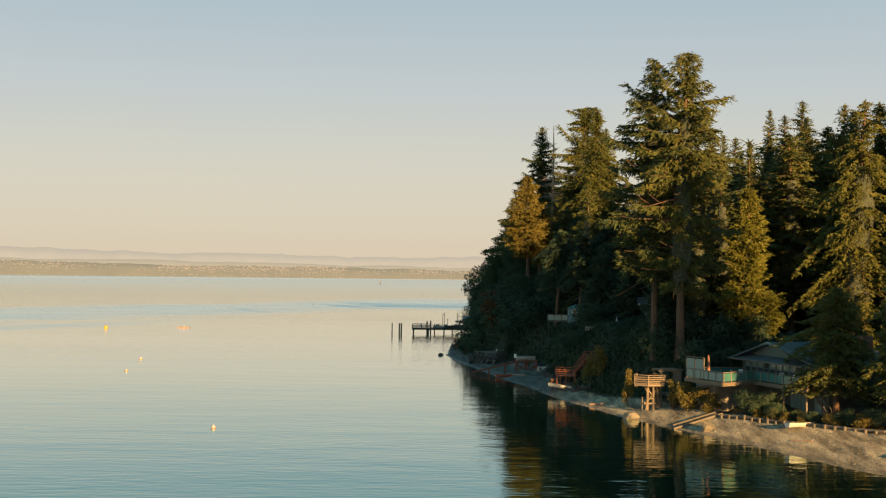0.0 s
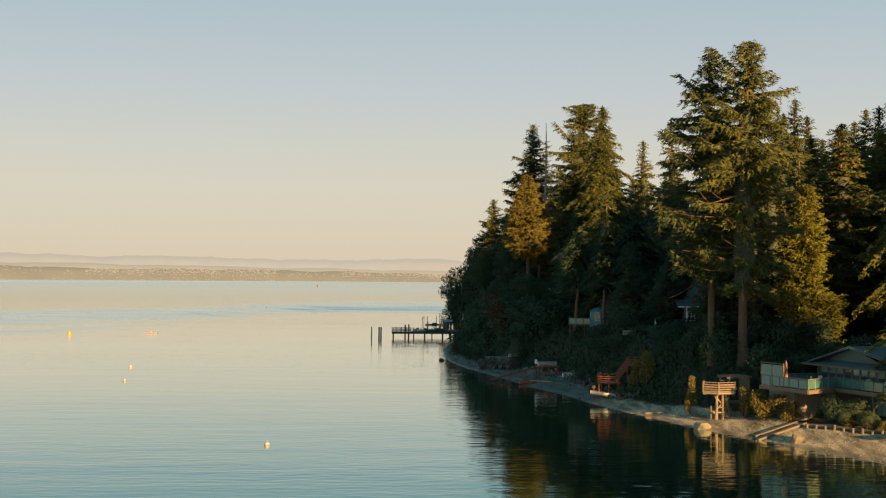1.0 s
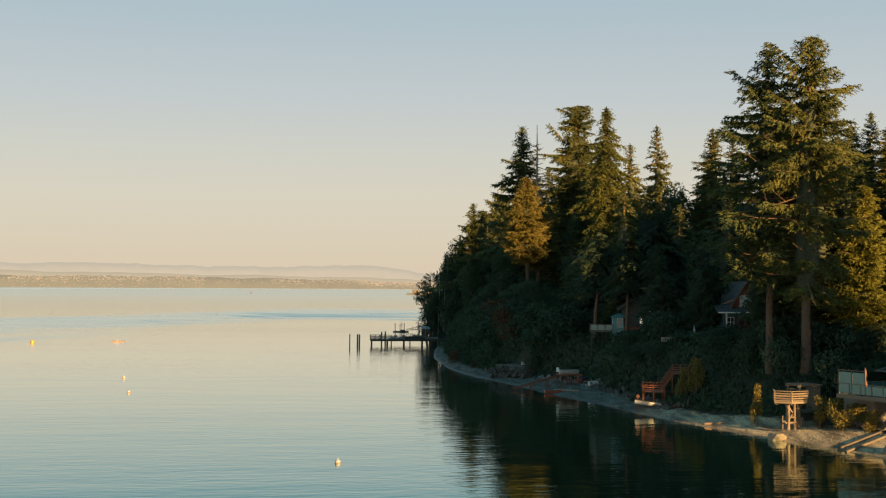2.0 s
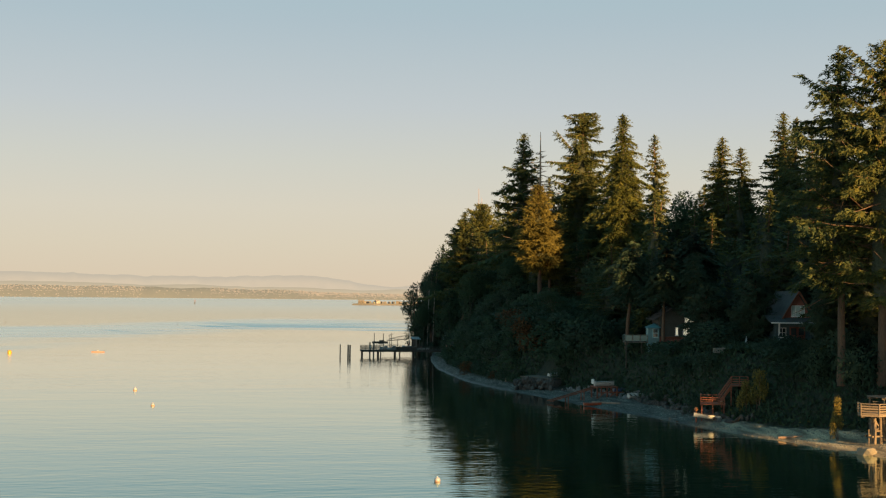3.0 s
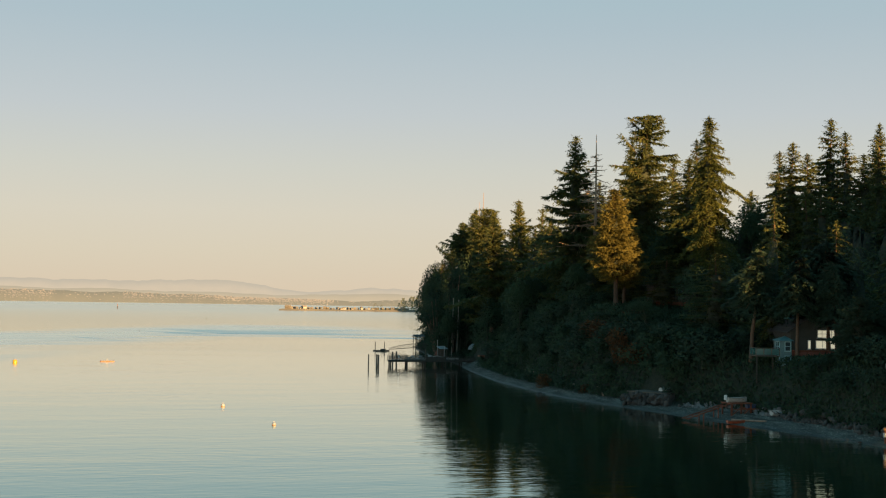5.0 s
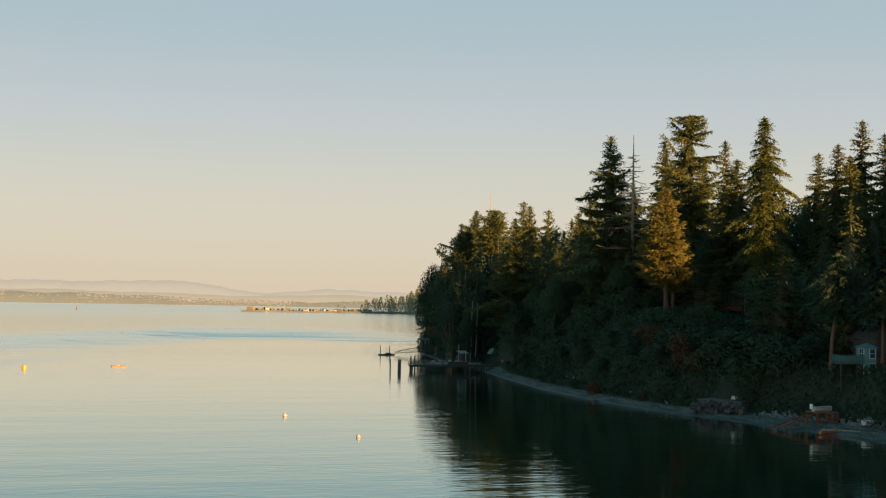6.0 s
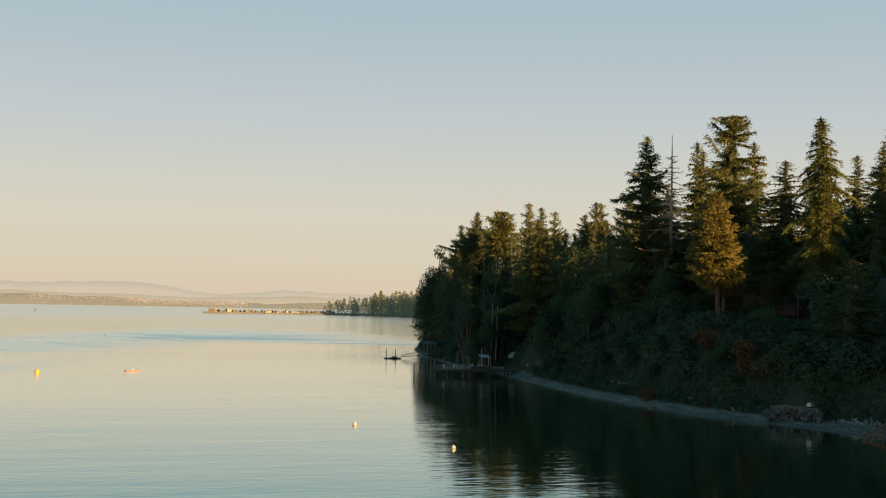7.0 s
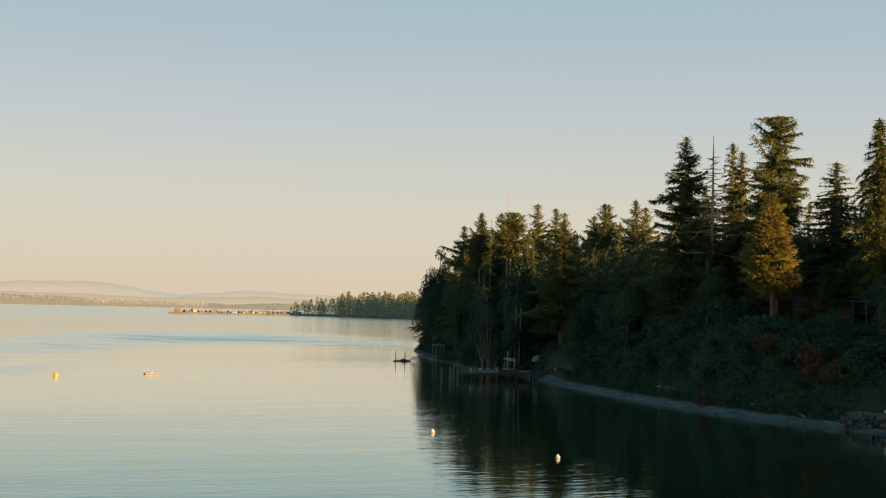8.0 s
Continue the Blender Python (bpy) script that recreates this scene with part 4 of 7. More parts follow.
plant_all(sized(broadleaf("shrub", "fine-leaved dark green shrub on the bank", "shrub", 46, H=3.2, R=2.3, lobes=11, per=200, leaf=0.22, mat="leaf_dark", bark="shade_core_stem"), 3.2), near1, "shrubs on the bank")
plant_all(sized(broadleaf("shrub", "dense green shrub on the bank", "shrub", 41, H=3.2, R=2.3, lobes=10, per=108, leaf=0.27, mat="leaf", bark="shade_core_stem"), 3.2), rows1, "shrubs on the bank")
plant_all(sized(broadleaf("shrub", "dark glossy evergreen shrub on the bank", "shrub", 42, H=3.2, R=2.3, lobes=10, per=108, leaf=0.27, mat="leaf_dark", bark="shade_core_stem"), 3.2), rows2, "shrubs on the bank")
plant_all(sized(broadleaf("shrub", "rust-brown shrub among the green", "shrub", 43, H=2.8, R=2.0, lobes=8, per=130, leaf=0.3, mat="leaf_rust", bark="shade_core_stem"), 2.8), rows3, "shrubs on the bank")

# tree in front of the deck house, and sunlit bushes along the beach
plant_all(sized(conifer("western_cedar", "low-limbed cedar in front of the deck house", 61, H=16, bare=0.22, R=3.2, nb=170, lift=2, fall=0.42, up=0.15, taper=0.4, hang=0.8, per_m=6, leaf=0.36, gaps=0.06, rough=0.3, trunk=0.28, mat="fir", ragged=0.1, reps=7), 16), [(35.6, 109.8, 13.5, 1.0, 0), (40.6, 104.2, 15.5, 1.1, 140)])
plant_all(sized(broadleaf("shrub", "yellowing shrub catching the evening sun", "shrub", 44, H=2.6, R=1.5, lobes=11, per=230, leaf=0.18, mat="leaf_yellow"), 2.6),
          [(23.5, 123.4, 4.0, 0.8, 0), (25.6, 120.6, 3.5, 1.1, 80), (24.5, 121.8, 3.9, 1.0, 200), (26.6, 119.0, 3.0, 0.8, 150), (18.4, 143.5, 6.2, 0.9, 40), (17.6, 144.9, 5.0, 0.6, 100), (19.9, 129.3, 4.5, 0.45, 100), (29.2, 112.6, 2.2, 0.5, 20), (30.2, 111.0, 2.4, 0.55, 66), (31.2, 109.6, 2.3, 0.5, 130), (32.2, 108.3, 2.3, 0.5, 180), (34.0, 105.9, 2.6, 0.7, 240), (36.0, 103.4, 2.9, 0.9, 300)], "sunlit shrubs")
plant_all(sized(broadleaf("shrub", "low green shrub behind the log edging", "shrub", 45, H=1.5, R=1.4, lobes=10, per=340, leaf=0.11, mat="leaf_dark", bark="shade_core_stem"), 1.5),
          [(28.9, 115.0, 3.7, 1.3, 0), (30.2, 114.2, 3.6, 1.4, 70), (31.0, 112.3, 2.7, 1.0, 20), (29.0, 113.4, 2.6, 0.8, 130), (30.4, 111.4, 2.5, 0.8, 10), (31.8, 109.6, 2.5, 0.8, 220), (32.9, 108.0, 2.5, 0.9, 40), (34.6, 105.8, 2.8, 0.9, 99), (35.6, 104.9, 3.1, 1.0, 300), (37.0, 103.4, 3.3, 1.2, 15), (38.5, 101.5, 3.2, 1.3, 165), (39.5, 105.5, 4.0, 1.6, 210), (41.5, 102, 4.2, 1.6, 0), (38, 109, 4.5, 1.5, 90)], "shrubs behind the beach")

# the depth of the wood inland, and unseen trees added beyond the house for shade
g = np.random.default_rng(91)
C, D, S, Ln = [], [], [], []
spots, cones = [], []
for k in range(9000):
    if k % 4 == 0:
        y = g.uniform(84, 139)
        x = g.uniform(0.42 * y + 3, 100 if y > 112 else 62)
    else:
        y = g.uniform(139, 470)
        x = float(shore(y)) + g.uniform(26, 105)
    if not free(x, y):
        continue
    # below y 139 the trees are unseen, as tall as the wanted shade asks
    if y < 139:
        sw = sunward(x, y)
        if sw < (79 if y < 110 else 97):
            continue
        top = (20.0 if sw < 85 else 10.0 if sw < 97 else 13.0) if y < 112 else 15.0
    else:
        if x < 46 and y < 150:
            continue
        top = float(np.interp(y, [139, 150, 195, 215, 300, 330, 360, 400, 470], [25, 27, 31, 32, 31, 32, 34, 35, 31])) + (0.10 if y > 200 else 0.03) * max(0.0, x - 50)
        if x < 48 and y < 232:
            top = 28.0 if y < 165 else 23.0
    if any((x - a_) ** 2 + (y - b_) ** 2 < 20 for a_, b_ in spots):
        continue
    spots.append((x, y))
    top *= g.uniform(0.86, 1.0)
    z0 = gz(x, y)
    h, n_ = top - z0, 400 if x - float(shore(y)) < 62 and y > 139 else 130
    u = g.random(n_) ** 0.85
    a_ = g.random(n_) * 6.283
    rr = 4.3 * (1 - u) ** 0.5 * (0.72 + 0.33 * g.random(n_)) + 0.15
    dv = unit(np.stack([np.cos(a_), np.sin(a_), g.normal(-0.35, 0.5, n_)], -1) + g.normal(0, 0.3, (n_, 3)))
    C.append(np.stack([x + rr * np.cos(a_), y + rr * np.sin(a_), z0 + 1 + (h - 1) * u], -1))
    D.append(dv)
    S.append(unit(np.cross(dv, g.normal(0, 1, (n_, 3)))))
    Ln.append((0.5 + 0.5 * g.random(n_)) * (1.15 - 0.65 * u))
    # solid dark cone: blocks sun and stands for the shade inside the tree
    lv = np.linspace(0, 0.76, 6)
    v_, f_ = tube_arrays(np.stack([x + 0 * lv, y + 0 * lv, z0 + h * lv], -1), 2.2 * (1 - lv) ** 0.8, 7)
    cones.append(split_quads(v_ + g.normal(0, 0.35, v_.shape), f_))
    if len(spots) >= 760:
        break
# unseen tall trees added to cast shade up to set heights on the wood
for s_ in np.arange(99, 228, 2.6):
    shade_top = float(np.interp(s_, [99, 104, 109, 112, 116, 122, 127, 133, 140, 147, 160, 166, 173, 180, 194, 228], [24, 33, 40, 40.5, 43.5, 49.5, 50, 51, 47, 45, 42, 43, 50, 55, 60, 58]))
    for row in range(3):
        s2, e2 = s_ + g.uniform(-1, 1), 14 - 0.995 * s_ + 6.5 * row + g.uniform(-1.5, 1.5)
        x, y = 0.907 * s2 + 0.42 * e2, 0.42 * s2 - 0.907 * e2
        z0, h = gz(x, y), shade_top * 1.02 * g.uniform(0.93, 1.04) - gz(x, y)
        n_ = 170
        u, a_ = g.random(n_) ** 0.85, g.random(n_) * 6.283
        rr = 4.6 * (1 - u) ** 0.4 * (0.75 + 0.33 * g.random(n_)) + 0.15
        dv = unit(np.stack([np.cos(a_), np.sin(a_), g.normal(-0.35, 0.5, n_)], -1) + g.normal(0, 0.3, (n_, 3)))
        C.append(np.stack([x + rr * np.cos(a_), y + rr * np.sin(a_), z0 + 1 + (h - 1) * u], -1))
        D.append(dv)
        S.append(unit(np.cross(dv, g.normal(0, 1, (n_, 3)))))
        Ln.append(1.1 + 0.7 * g.random(n_))
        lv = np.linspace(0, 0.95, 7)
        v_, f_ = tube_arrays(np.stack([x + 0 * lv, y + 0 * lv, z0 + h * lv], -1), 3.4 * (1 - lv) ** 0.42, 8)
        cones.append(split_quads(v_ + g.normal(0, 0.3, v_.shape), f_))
# cedars added to block the sun from fir, bank and houses, mostly unseen
for x, y, low, top, wide in ((46.4, 87.5, 20, 33, 4.0), (50.8, 88.5, 0, 32, 3.2), (47.6, 95.0, 0, 30, 3.6), (48.0, 80.0, 12, 24, 3.2), (33.9, 150.5, 0, 27, 2.8)):
    z0, n_ = max(low, gz(x, y)), 420
    h = top - z0
    u, a_ = g.random(n_) ** 0.85, g.random(n_) * 6.283
    rr = wide * (1 - u) ** 0.35 * (0.75 + 0.33 * g.random(n_)) + 0.15
    dv = unit(np.stack([np.cos(a_), np.sin(a_), g.normal(-0.35, 0.5, n_)], -1) + g.normal(0, 0.3, (n_, 3)))
    C.append(np.stack([x + rr * np.cos(a_), y + rr * np.sin(a_), z0 + 1 + (h - 1) * u], -1))
    D.append(dv)
    S.append(unit(np.cross(dv, g.normal(0, 1, (n_, 3)))))
    Ln.append(1.0 + 0.6 * g.random(n_))
    lv = np.linspace(0, 0.95, 7)
    v_, f_ = tube_arrays(np.stack([x + 0 * lv, y + 0 * lv, z0 + h * lv], -1), 0.72 * wide * (1 - lv) ** 0.4, 8)
    cones.append(split_quads(v_ + g.normal(0, 0.3, v_.shape), f_))
C, D, S, Ln = (np.concatenate(q_) for q_ in (C, D, S, Ln))
sprays = leaf_arrays(C, D, S, Ln, Ln * 0.5)
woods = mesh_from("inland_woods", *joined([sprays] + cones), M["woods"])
woods.materials.append(M["shade_core_stem"])
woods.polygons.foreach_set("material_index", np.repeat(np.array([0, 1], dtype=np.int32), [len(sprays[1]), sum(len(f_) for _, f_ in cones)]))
tagged(new("inland_woods", woods), "dense dark conifers of the inland wood, with unseen trees added for shade", "woods", kind="stuff")

# ---- built things on the shore ----
M["timber_red"] = surface("red_stained_timber", [(0.11, 0.034, 0.018), (0.19, 0.056, 0.028), (0.27, 0.095, 0.048)], 4, 0.75, bump=0.4, stretch=(1, 1, 5))
M["timber_pale"] = surface("sun_bleached_timber", [(0.078, 0.058, 0.041), (0.136, 0.104, 0.073), (0.196, 0.152, 0.108)], 4, 0.75, bump=0.4, stretch=(1, 1, 5))
M["timber_grey"] = surface("weathered_grey_timber", [(0.055, 0.047, 0.038), (0.105, 0.088, 0.070), (0.165, 0.138, 0.11)], 4, 0.85, bump=0.5, stretch=(1, 1, 5))
M["timber_dark"] = surface("tarred_pile_wood", [(0.018, 0.015, 0.012), (0.045, 0.036, 0.028), (0.08, 0.065, 0.05)], 4, 0.8, bump=0.6, stretch=(2, 2, 0.6))
M["white"] = surface("white_paint", [(0.62, 0.61, 0.58), (0.76, 0.75, 0.72), (0.84, 0.83, 0.80)], 3, 0.5, bump=0.08, vary=0.06)
M["sage"] = surface("sage_green_siding", [(0.045, 0.068, 0.062), (0.068, 0.096, 0.086), (0.09, 0.12, 0.108)], 3, 0.7, bump=0.15, vary=0.05)
M["teal_trim"] = surface("pale_teal_trim", [(0.20, 0.36, 0.38), (0.30, 0.48, 0.50), (0.38, 0.56, 0.58)], 3, 0.55, bump=0.1, vary=0.05)
M["teal_wall"] = surface("dull_teal_boarding", [(0.075, 0.135, 0.145), (0.11, 0.19, 0.20), (0.15, 0.24, 0.25)], 3, 0.7, bump=0.1, vary=0.05)
M["blue_wall"] = surface("blue_grey_shingle_wall", [(0.045, 0.085, 0.095), (0.07, 0.12, 0.135), (0.10, 0.155, 0.17)], 5, 0.8, bump=0.3, vary=0.05)
M["red_wall"] = surface("brick_red_siding", [(0.16, 0.055, 0.04), (0.24, 0.085, 0.06), (0.31, 0.12, 0.085)], 5, 0.8, bump=0.3, vary=0.05)
M["grey_wall"] = surface("taupe_siding", [(0.045, 0.047, 0.042), (0.070, 0.072, 0.064), (0.095, 0.096, 0.086)], 5, 0.8, bump=0.3, vary=0.05)
M["slate"] = surface("blue_grey_roofing", [(0.028, 0.042, 0.046), (0.048, 0.066, 0.072), (0.075, 0.096, 0.10)], 6, 0.7, bump=0.4, vary=0.05, stretch=(1, 4, 1))
M["roof_dark"] = surface("mossy_dark_roofing", [(0.022, 0.022, 0.024), (0.045, 0.044, 0.046), (0.07, 0.068, 0.06)], 6, 0.85, bump=0.4, vary=0.05)
M["roof_teal"] = surface("teal_metal_roofing", [(0.06, 0.19, 0.22), (0.10, 0.28, 0.32), (0.14, 0.35, 0.38)], 3, 0.45, bump=0.1, vary=0.05)
M["concrete"] = surface("stained_concrete", [(0.14, 0.128, 0.108), (0.21, 0.19, 0.16), (0.27, 0.245, 0.21)], 2.0, 0.9, bump=0.3, vary=0.05)
M["brick"] = surface("dull_red_brick", [(0.12, 0.05, 0.035), (0.20, 0.085, 0.06), (0.27, 0.13, 0.09)], 6, 0.9, bump=0.5)
M["rock"] = surface("pale_granite", [(0.10, 0.088, 0.068), (0.165, 0.147, 0.115), (0.22, 0.197, 0.155)], 2.5, 0.9, bump=0.7, dist=0.06)
M["rock_dark"] = surface("dark_shore_rock", [(0.025, 0.022, 0.02), (0.055, 0.05, 0.045), (0.10, 0.09, 0.08)], 2.5, 0.9, bump=0.8, dist=0.06)
M["rock_grey"] = surface("grey_riprap", [(0.08, 0.08, 0.08), (0.15, 0.15, 0.145), (0.23, 0.23, 0.225)], 2.5, 0.9, bump=0.7, dist=0.06)
M["hull_white"] = surface("white_hull_paint", [(0.34, 0.34, 0.325), (0.43, 0.43, 0.41), (0.50, 0.50, 0.48)], 2, 0.35, bump=0.04, vary=0.04)
M["hull_blue"] = surface("blue_hull_paint", [(0.03, 0.07, 0.16), (0.05, 0.11, 0.24), (0.08, 0.15, 0.30)], 2, 0.35, bump=0.04)
M["hull_red"] = surface("red_hull_plastic", [(0.28, 0.05, 0.02), (0.42, 0.08, 0.03), (0.52, 0.12, 0.05)], 2, 0.4, bump=0.04)
M["orange"] = surface("orange_float_paint", [(0.28, 0.10, 0.03), (0.40, 0.15, 0.045), (0.48, 0.20, 0.06)], 2, 0.45, bump=0.05)
M["yellow"] = surface("yellow_buoy_paint", [(0.34, 0.21, 0.01), (0.46, 0.29, 0.012), (0.52, 0.34, 0.03)], 2, 0.4, bump=0.05)
M["canvas_brown"] = surface("faded_russet_canvas", [(0.16, 0.07, 0.045), (0.24, 0.11, 0.07), (0.30, 0.15, 0.10)], 3, 0.9, bump=0.2)
M["canvas_grey"] = surface("grey_canvas", [(0.26, 0.28, 0.28), (0.33, 0.35, 0.35), (0.38, 0.40, 0.40)], 3, 0.9, bump=0.2)
M["canvas_white"] = surface("white_canvas", [(0.55, 0.57, 0.57), (0.68, 0.70, 0.70), (0.76, 0.78, 0.78)], 3, 0.9, bump=0.2)
M["canvas_blue"] = surface("grey_blue_tarpaulin", [(0.09, 0.13, 0.145), (0.14, 0.19, 0.205), (0.20, 0.25, 0.265)], 3, 0.7, bump=0.2)
M["buoy_pale"] = surface("sun_faded_float_plastic", [(0.26, 0.27, 0.26), (0.36, 0.37, 0.35), (0.44, 0.45, 0.43)], 3, 0.5, bump=0.1, vary=0.1)
M["steel"] = surface("galvanised_steel", [(0.25, 0.25, 0.25), (0.38, 0.38, 0.38), (0.48, 0.48, 0.48)], 4, 0.45, metal=0.7, bump=0.1)
M["pane"] = glass_pane("window_glass", (0.035, 0.05, 0.055))
M["pane_pale"] = glass_pane("curtained_window_glass", (0.46, 0.54, 0.52), 0.08)
M["pane_blind"] = glass_pane("half_drawn_blind_glass", (0.17, 0.25, 0.23), 0.08)
M["trim_dull"] = surface("dull_teal_trim", [(0.07, 0.115, 0.112), (0.11, 0.165, 0.16), (0.15, 0.21, 0.205)], 3, 0.6, bump=0.1, vary=0.05)
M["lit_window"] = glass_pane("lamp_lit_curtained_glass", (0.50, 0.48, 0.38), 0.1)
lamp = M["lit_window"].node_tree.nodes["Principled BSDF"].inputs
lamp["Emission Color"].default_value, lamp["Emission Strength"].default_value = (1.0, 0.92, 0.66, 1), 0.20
M["screen"] = glass_pane("frosted_deck_glass", (0.042, 0.125, 0.12), 0.2)


def beam(bm, p, q, w=0.09, h=None):
    """An edged bar from p to q."""
    p, q = Vector(p), Vector(q)
    d = q - p
    rot = d.to_track_quat("X", "Z").to_matrix().to_4x4()
    box(bm, 0, d.length, -w / 2, w / 2, -(h or w) / 2, (h or w) / 2, Matrix.Translation(p) @ rot)
    return bm


def bar(name, p, q, w, mat, parent, h=None, label=""):
    return part(name, beam(bmesh.new(), p, q, w, h), M[mat] if isinstance(mat, str) else mat, parent, label)


def pole(name, p, q, r0, r1, mat, parent, sides=9, label=""):
    s = np.linspace(0, 1, 4)[:, None]
    pts = np.array(p) * (1 - s) + np.array(q) * s
    v, f = tube_arrays(pts, np.linspace(r0, r1, 4), sides)
    bm = bmesh.new()
    vs = [bm.verts.new(x) for x in v]
    for a in f:
        bm.faces.new([vs[i] for i in a])
    bm.faces.new(vs[-sides:])
    bm.faces.new(vs[:sides][::-1])
    bmesh.ops.recalc_face_normals(bm, faces=bm.faces)
    return part(name, bm, M[mat], parent, label)


def slab(points, z0, z1):
    """A flat slab with the outline given (anticlockwise)."""
    bm = bmesh.new()
    lo, hi = [bm.verts.new((x, y, z0)) for x, y in points], [bm.verts.new((x, y, z1)) for x, y in points]
    bm.faces.new(lo[::-1])
    bm.faces.new(hi)
    k = len(points)
    for i in range(k):
        bm.faces.new((lo[i], lo[(i + 1) % k], hi[(i + 1) % k], hi[i]))
    bmesh.ops.recalc_face_normals(bm, faces=bm.faces)
    return bm


def solid(verts, faces):
    bm = bmesh.new()
    vs = [bm.verts.new(v) for v in verts]
    for f in faces:
        bm.faces.new([vs[i] for i in f])
    bmesh.ops.recalc_face_normals(bm, faces=bm.faces)
    return bm


def window(parent, u0, u1, z0, z1, at, axis="x", frame_mat="white", pane_mat="pane", cols=1, rows=1, out=-1, name="window", low_mat=""):
    """A framed window in a wall along the local x (or y) axis: frame, sill, and each pane."""
    t = 0.07

    def bx(a0, a1, b0, b1, d0, d1):
        lo, hi = sorted((at + out * d0, at + out * d1))
        return boxed(a0, a1, lo, hi, b0, b1, bevel=0) if axis == "x" else boxed(lo, hi, a0, a1, b0, b1, bevel=0)

    bm, bars = bmesh.new(), []
    for a0, a1, b0, b1 in ((u0, u1, z0, z0 + t), (u0, u1, z1 - t, z1), (u0, u0 + t, z0 + t, z1 - t), (u1 - t, u1, z0 + t, z1 - t)):
        lo, hi = sorted((at + out * 0.0, at + out * 0.09))
        box(bm, a0, a1, lo, hi, b0, b1) if axis == "x" else box(bm, lo, hi, a0, a1, b0, b1)
    for i in range(1, cols):
        c = u0 + (u1 - u0) * i / cols
        lo, hi = sorted((at + out * 0.01, at + out * 0.08))
        bars.append(boxed(c - 0.03, c + 0.03, lo, hi, z0 + t, z1 - t, bevel=0) if axis == "x" else boxed(lo, hi, c - 0.03, c + 0.03, z0 + t, z1 - t, bevel=0))
    for j in range(1, rows):
        c = z0 + (z1 - z0) * j / rows
        lo, hi = sorted((at + out * 0.015, at + out * 0.075))
        bars.append(boxed(u0 + t, u1 - t, lo, hi, c - 0.025, c + 0.025, bevel=0) if axis == "x" else boxed(lo, hi, u0 + t, u1 - t, c - 0.025, c + 0.025, bevel=0))
    win = part(name, bm, M[frame_mat], parent)
    for glazing in bars:
        part("glazing_bar", glazing, M[frame_mat], win)
    part("sill", bx(u0 - 0.06, u1 + 0.06, z0 - 0.05, z0 - 0.002, 0.0, 0.13), M[frame_mat], win)
    for i in range(cols):
        for j in range(rows):
            a0, a1 = u0 + (u1 - u0) * i / cols + 0.035, u0 + (u1 - u0) * (i + 1) / cols - 0.035
            b0, b1 = z0 + (z1 - z0) * j / rows + 0.03, z0 + (z1 - z0) * (j + 1) / rows - 0.03
            part("pane", bx(a0, a1, b0, b1, 0.02, 0.04), M[pane_mat if j == rows - 1 else low_mat or pane_mat], win)
    return win


def railing(parent, pts, z, height=0.95, gap=1.3, post_mat="timber_pale", infill="glass", closed=False):
    """Posts, a top rail and infill along a line."""
    pts = [Vector((x, y, 0)) for x, y in pts]
    for a, b in zip(pts, pts[1:]):
        d = b - a
        k = max(1, round(d.length / gap))
        for i in range(k + 1):
            if i == 0 and a is not pts[0]:
                continue
            p = a + d * (i / k)
            part("post", boxed(p.x - 0.045, p.x + 0.045, p.y - 0.045, p.y + 0.045, z, z + height), M[post_mat], parent)
        bar("rail", (a.x, a.y, z + height + 0.03), (b.x, b.y, z + height + 0.03), 0.11, post_mat, parent, 0.06)
        if infill == "bars":
            for zz in (0.2, 0.45, 0.7):
                bar("bar", (a.x, a.y, z + height * zz), (b.x, b.y, z + height * zz), 0.035, post_mat, parent, 0.09)
            continue
        for i in range(k):
            p, q = a + d * ((i + 0.06) / k), a + d * ((i + 0.94) / k)
            bar("panel", (p.x, p.y, z + height * 0.53), (q.x, q.y, z + height * 0.53), 0.02, "screen" if infill == "glass" else infill, parent, height * 0.82)


def boulder(name, label, seed, mat, size=1.0):
    """A worn stone, uneven on every side."""
    g = np.random.default_rng(seed)
    bm = bmesh.new()
    bmesh.ops.create_icosphere(bm, subdivisions=3 if size > 1.5 else 2, radius=1.0)
    off = Vector(g.random(3) * 20)
    cuts = [(*unit(g.normal(0, 1, 3) * np.array([1, 1, 0.8])), 0.52 + 0.22 * g.random()) for _ in range(12)]
    for v in bm.verts:
        k = 1 + 0.34 * noise.noise(v.co * 1.1 + off) + 0.12 * noise.noise(v.co * 3.1 + off)
        cut = 1.0
        for nx, ny, nz_, dist in cuts:
            dp = v.co.x * nx + v.co.y * ny + v.co.z * nz_
            if dp * k > dist:
                cut = min(cut, dist / (dp * k))
        k *= cut
        v.co = Vector((v.co.x * k, v.co.y * k, max(-0.45, v.co.z * k * 0.85))) * size
    me = bpy.data.meshes.new(name)
    bm.to_mesh(me)
    bm.free()
    me.materials.append(M[mat])
    return tagged(new(name, me), label, "boulder")


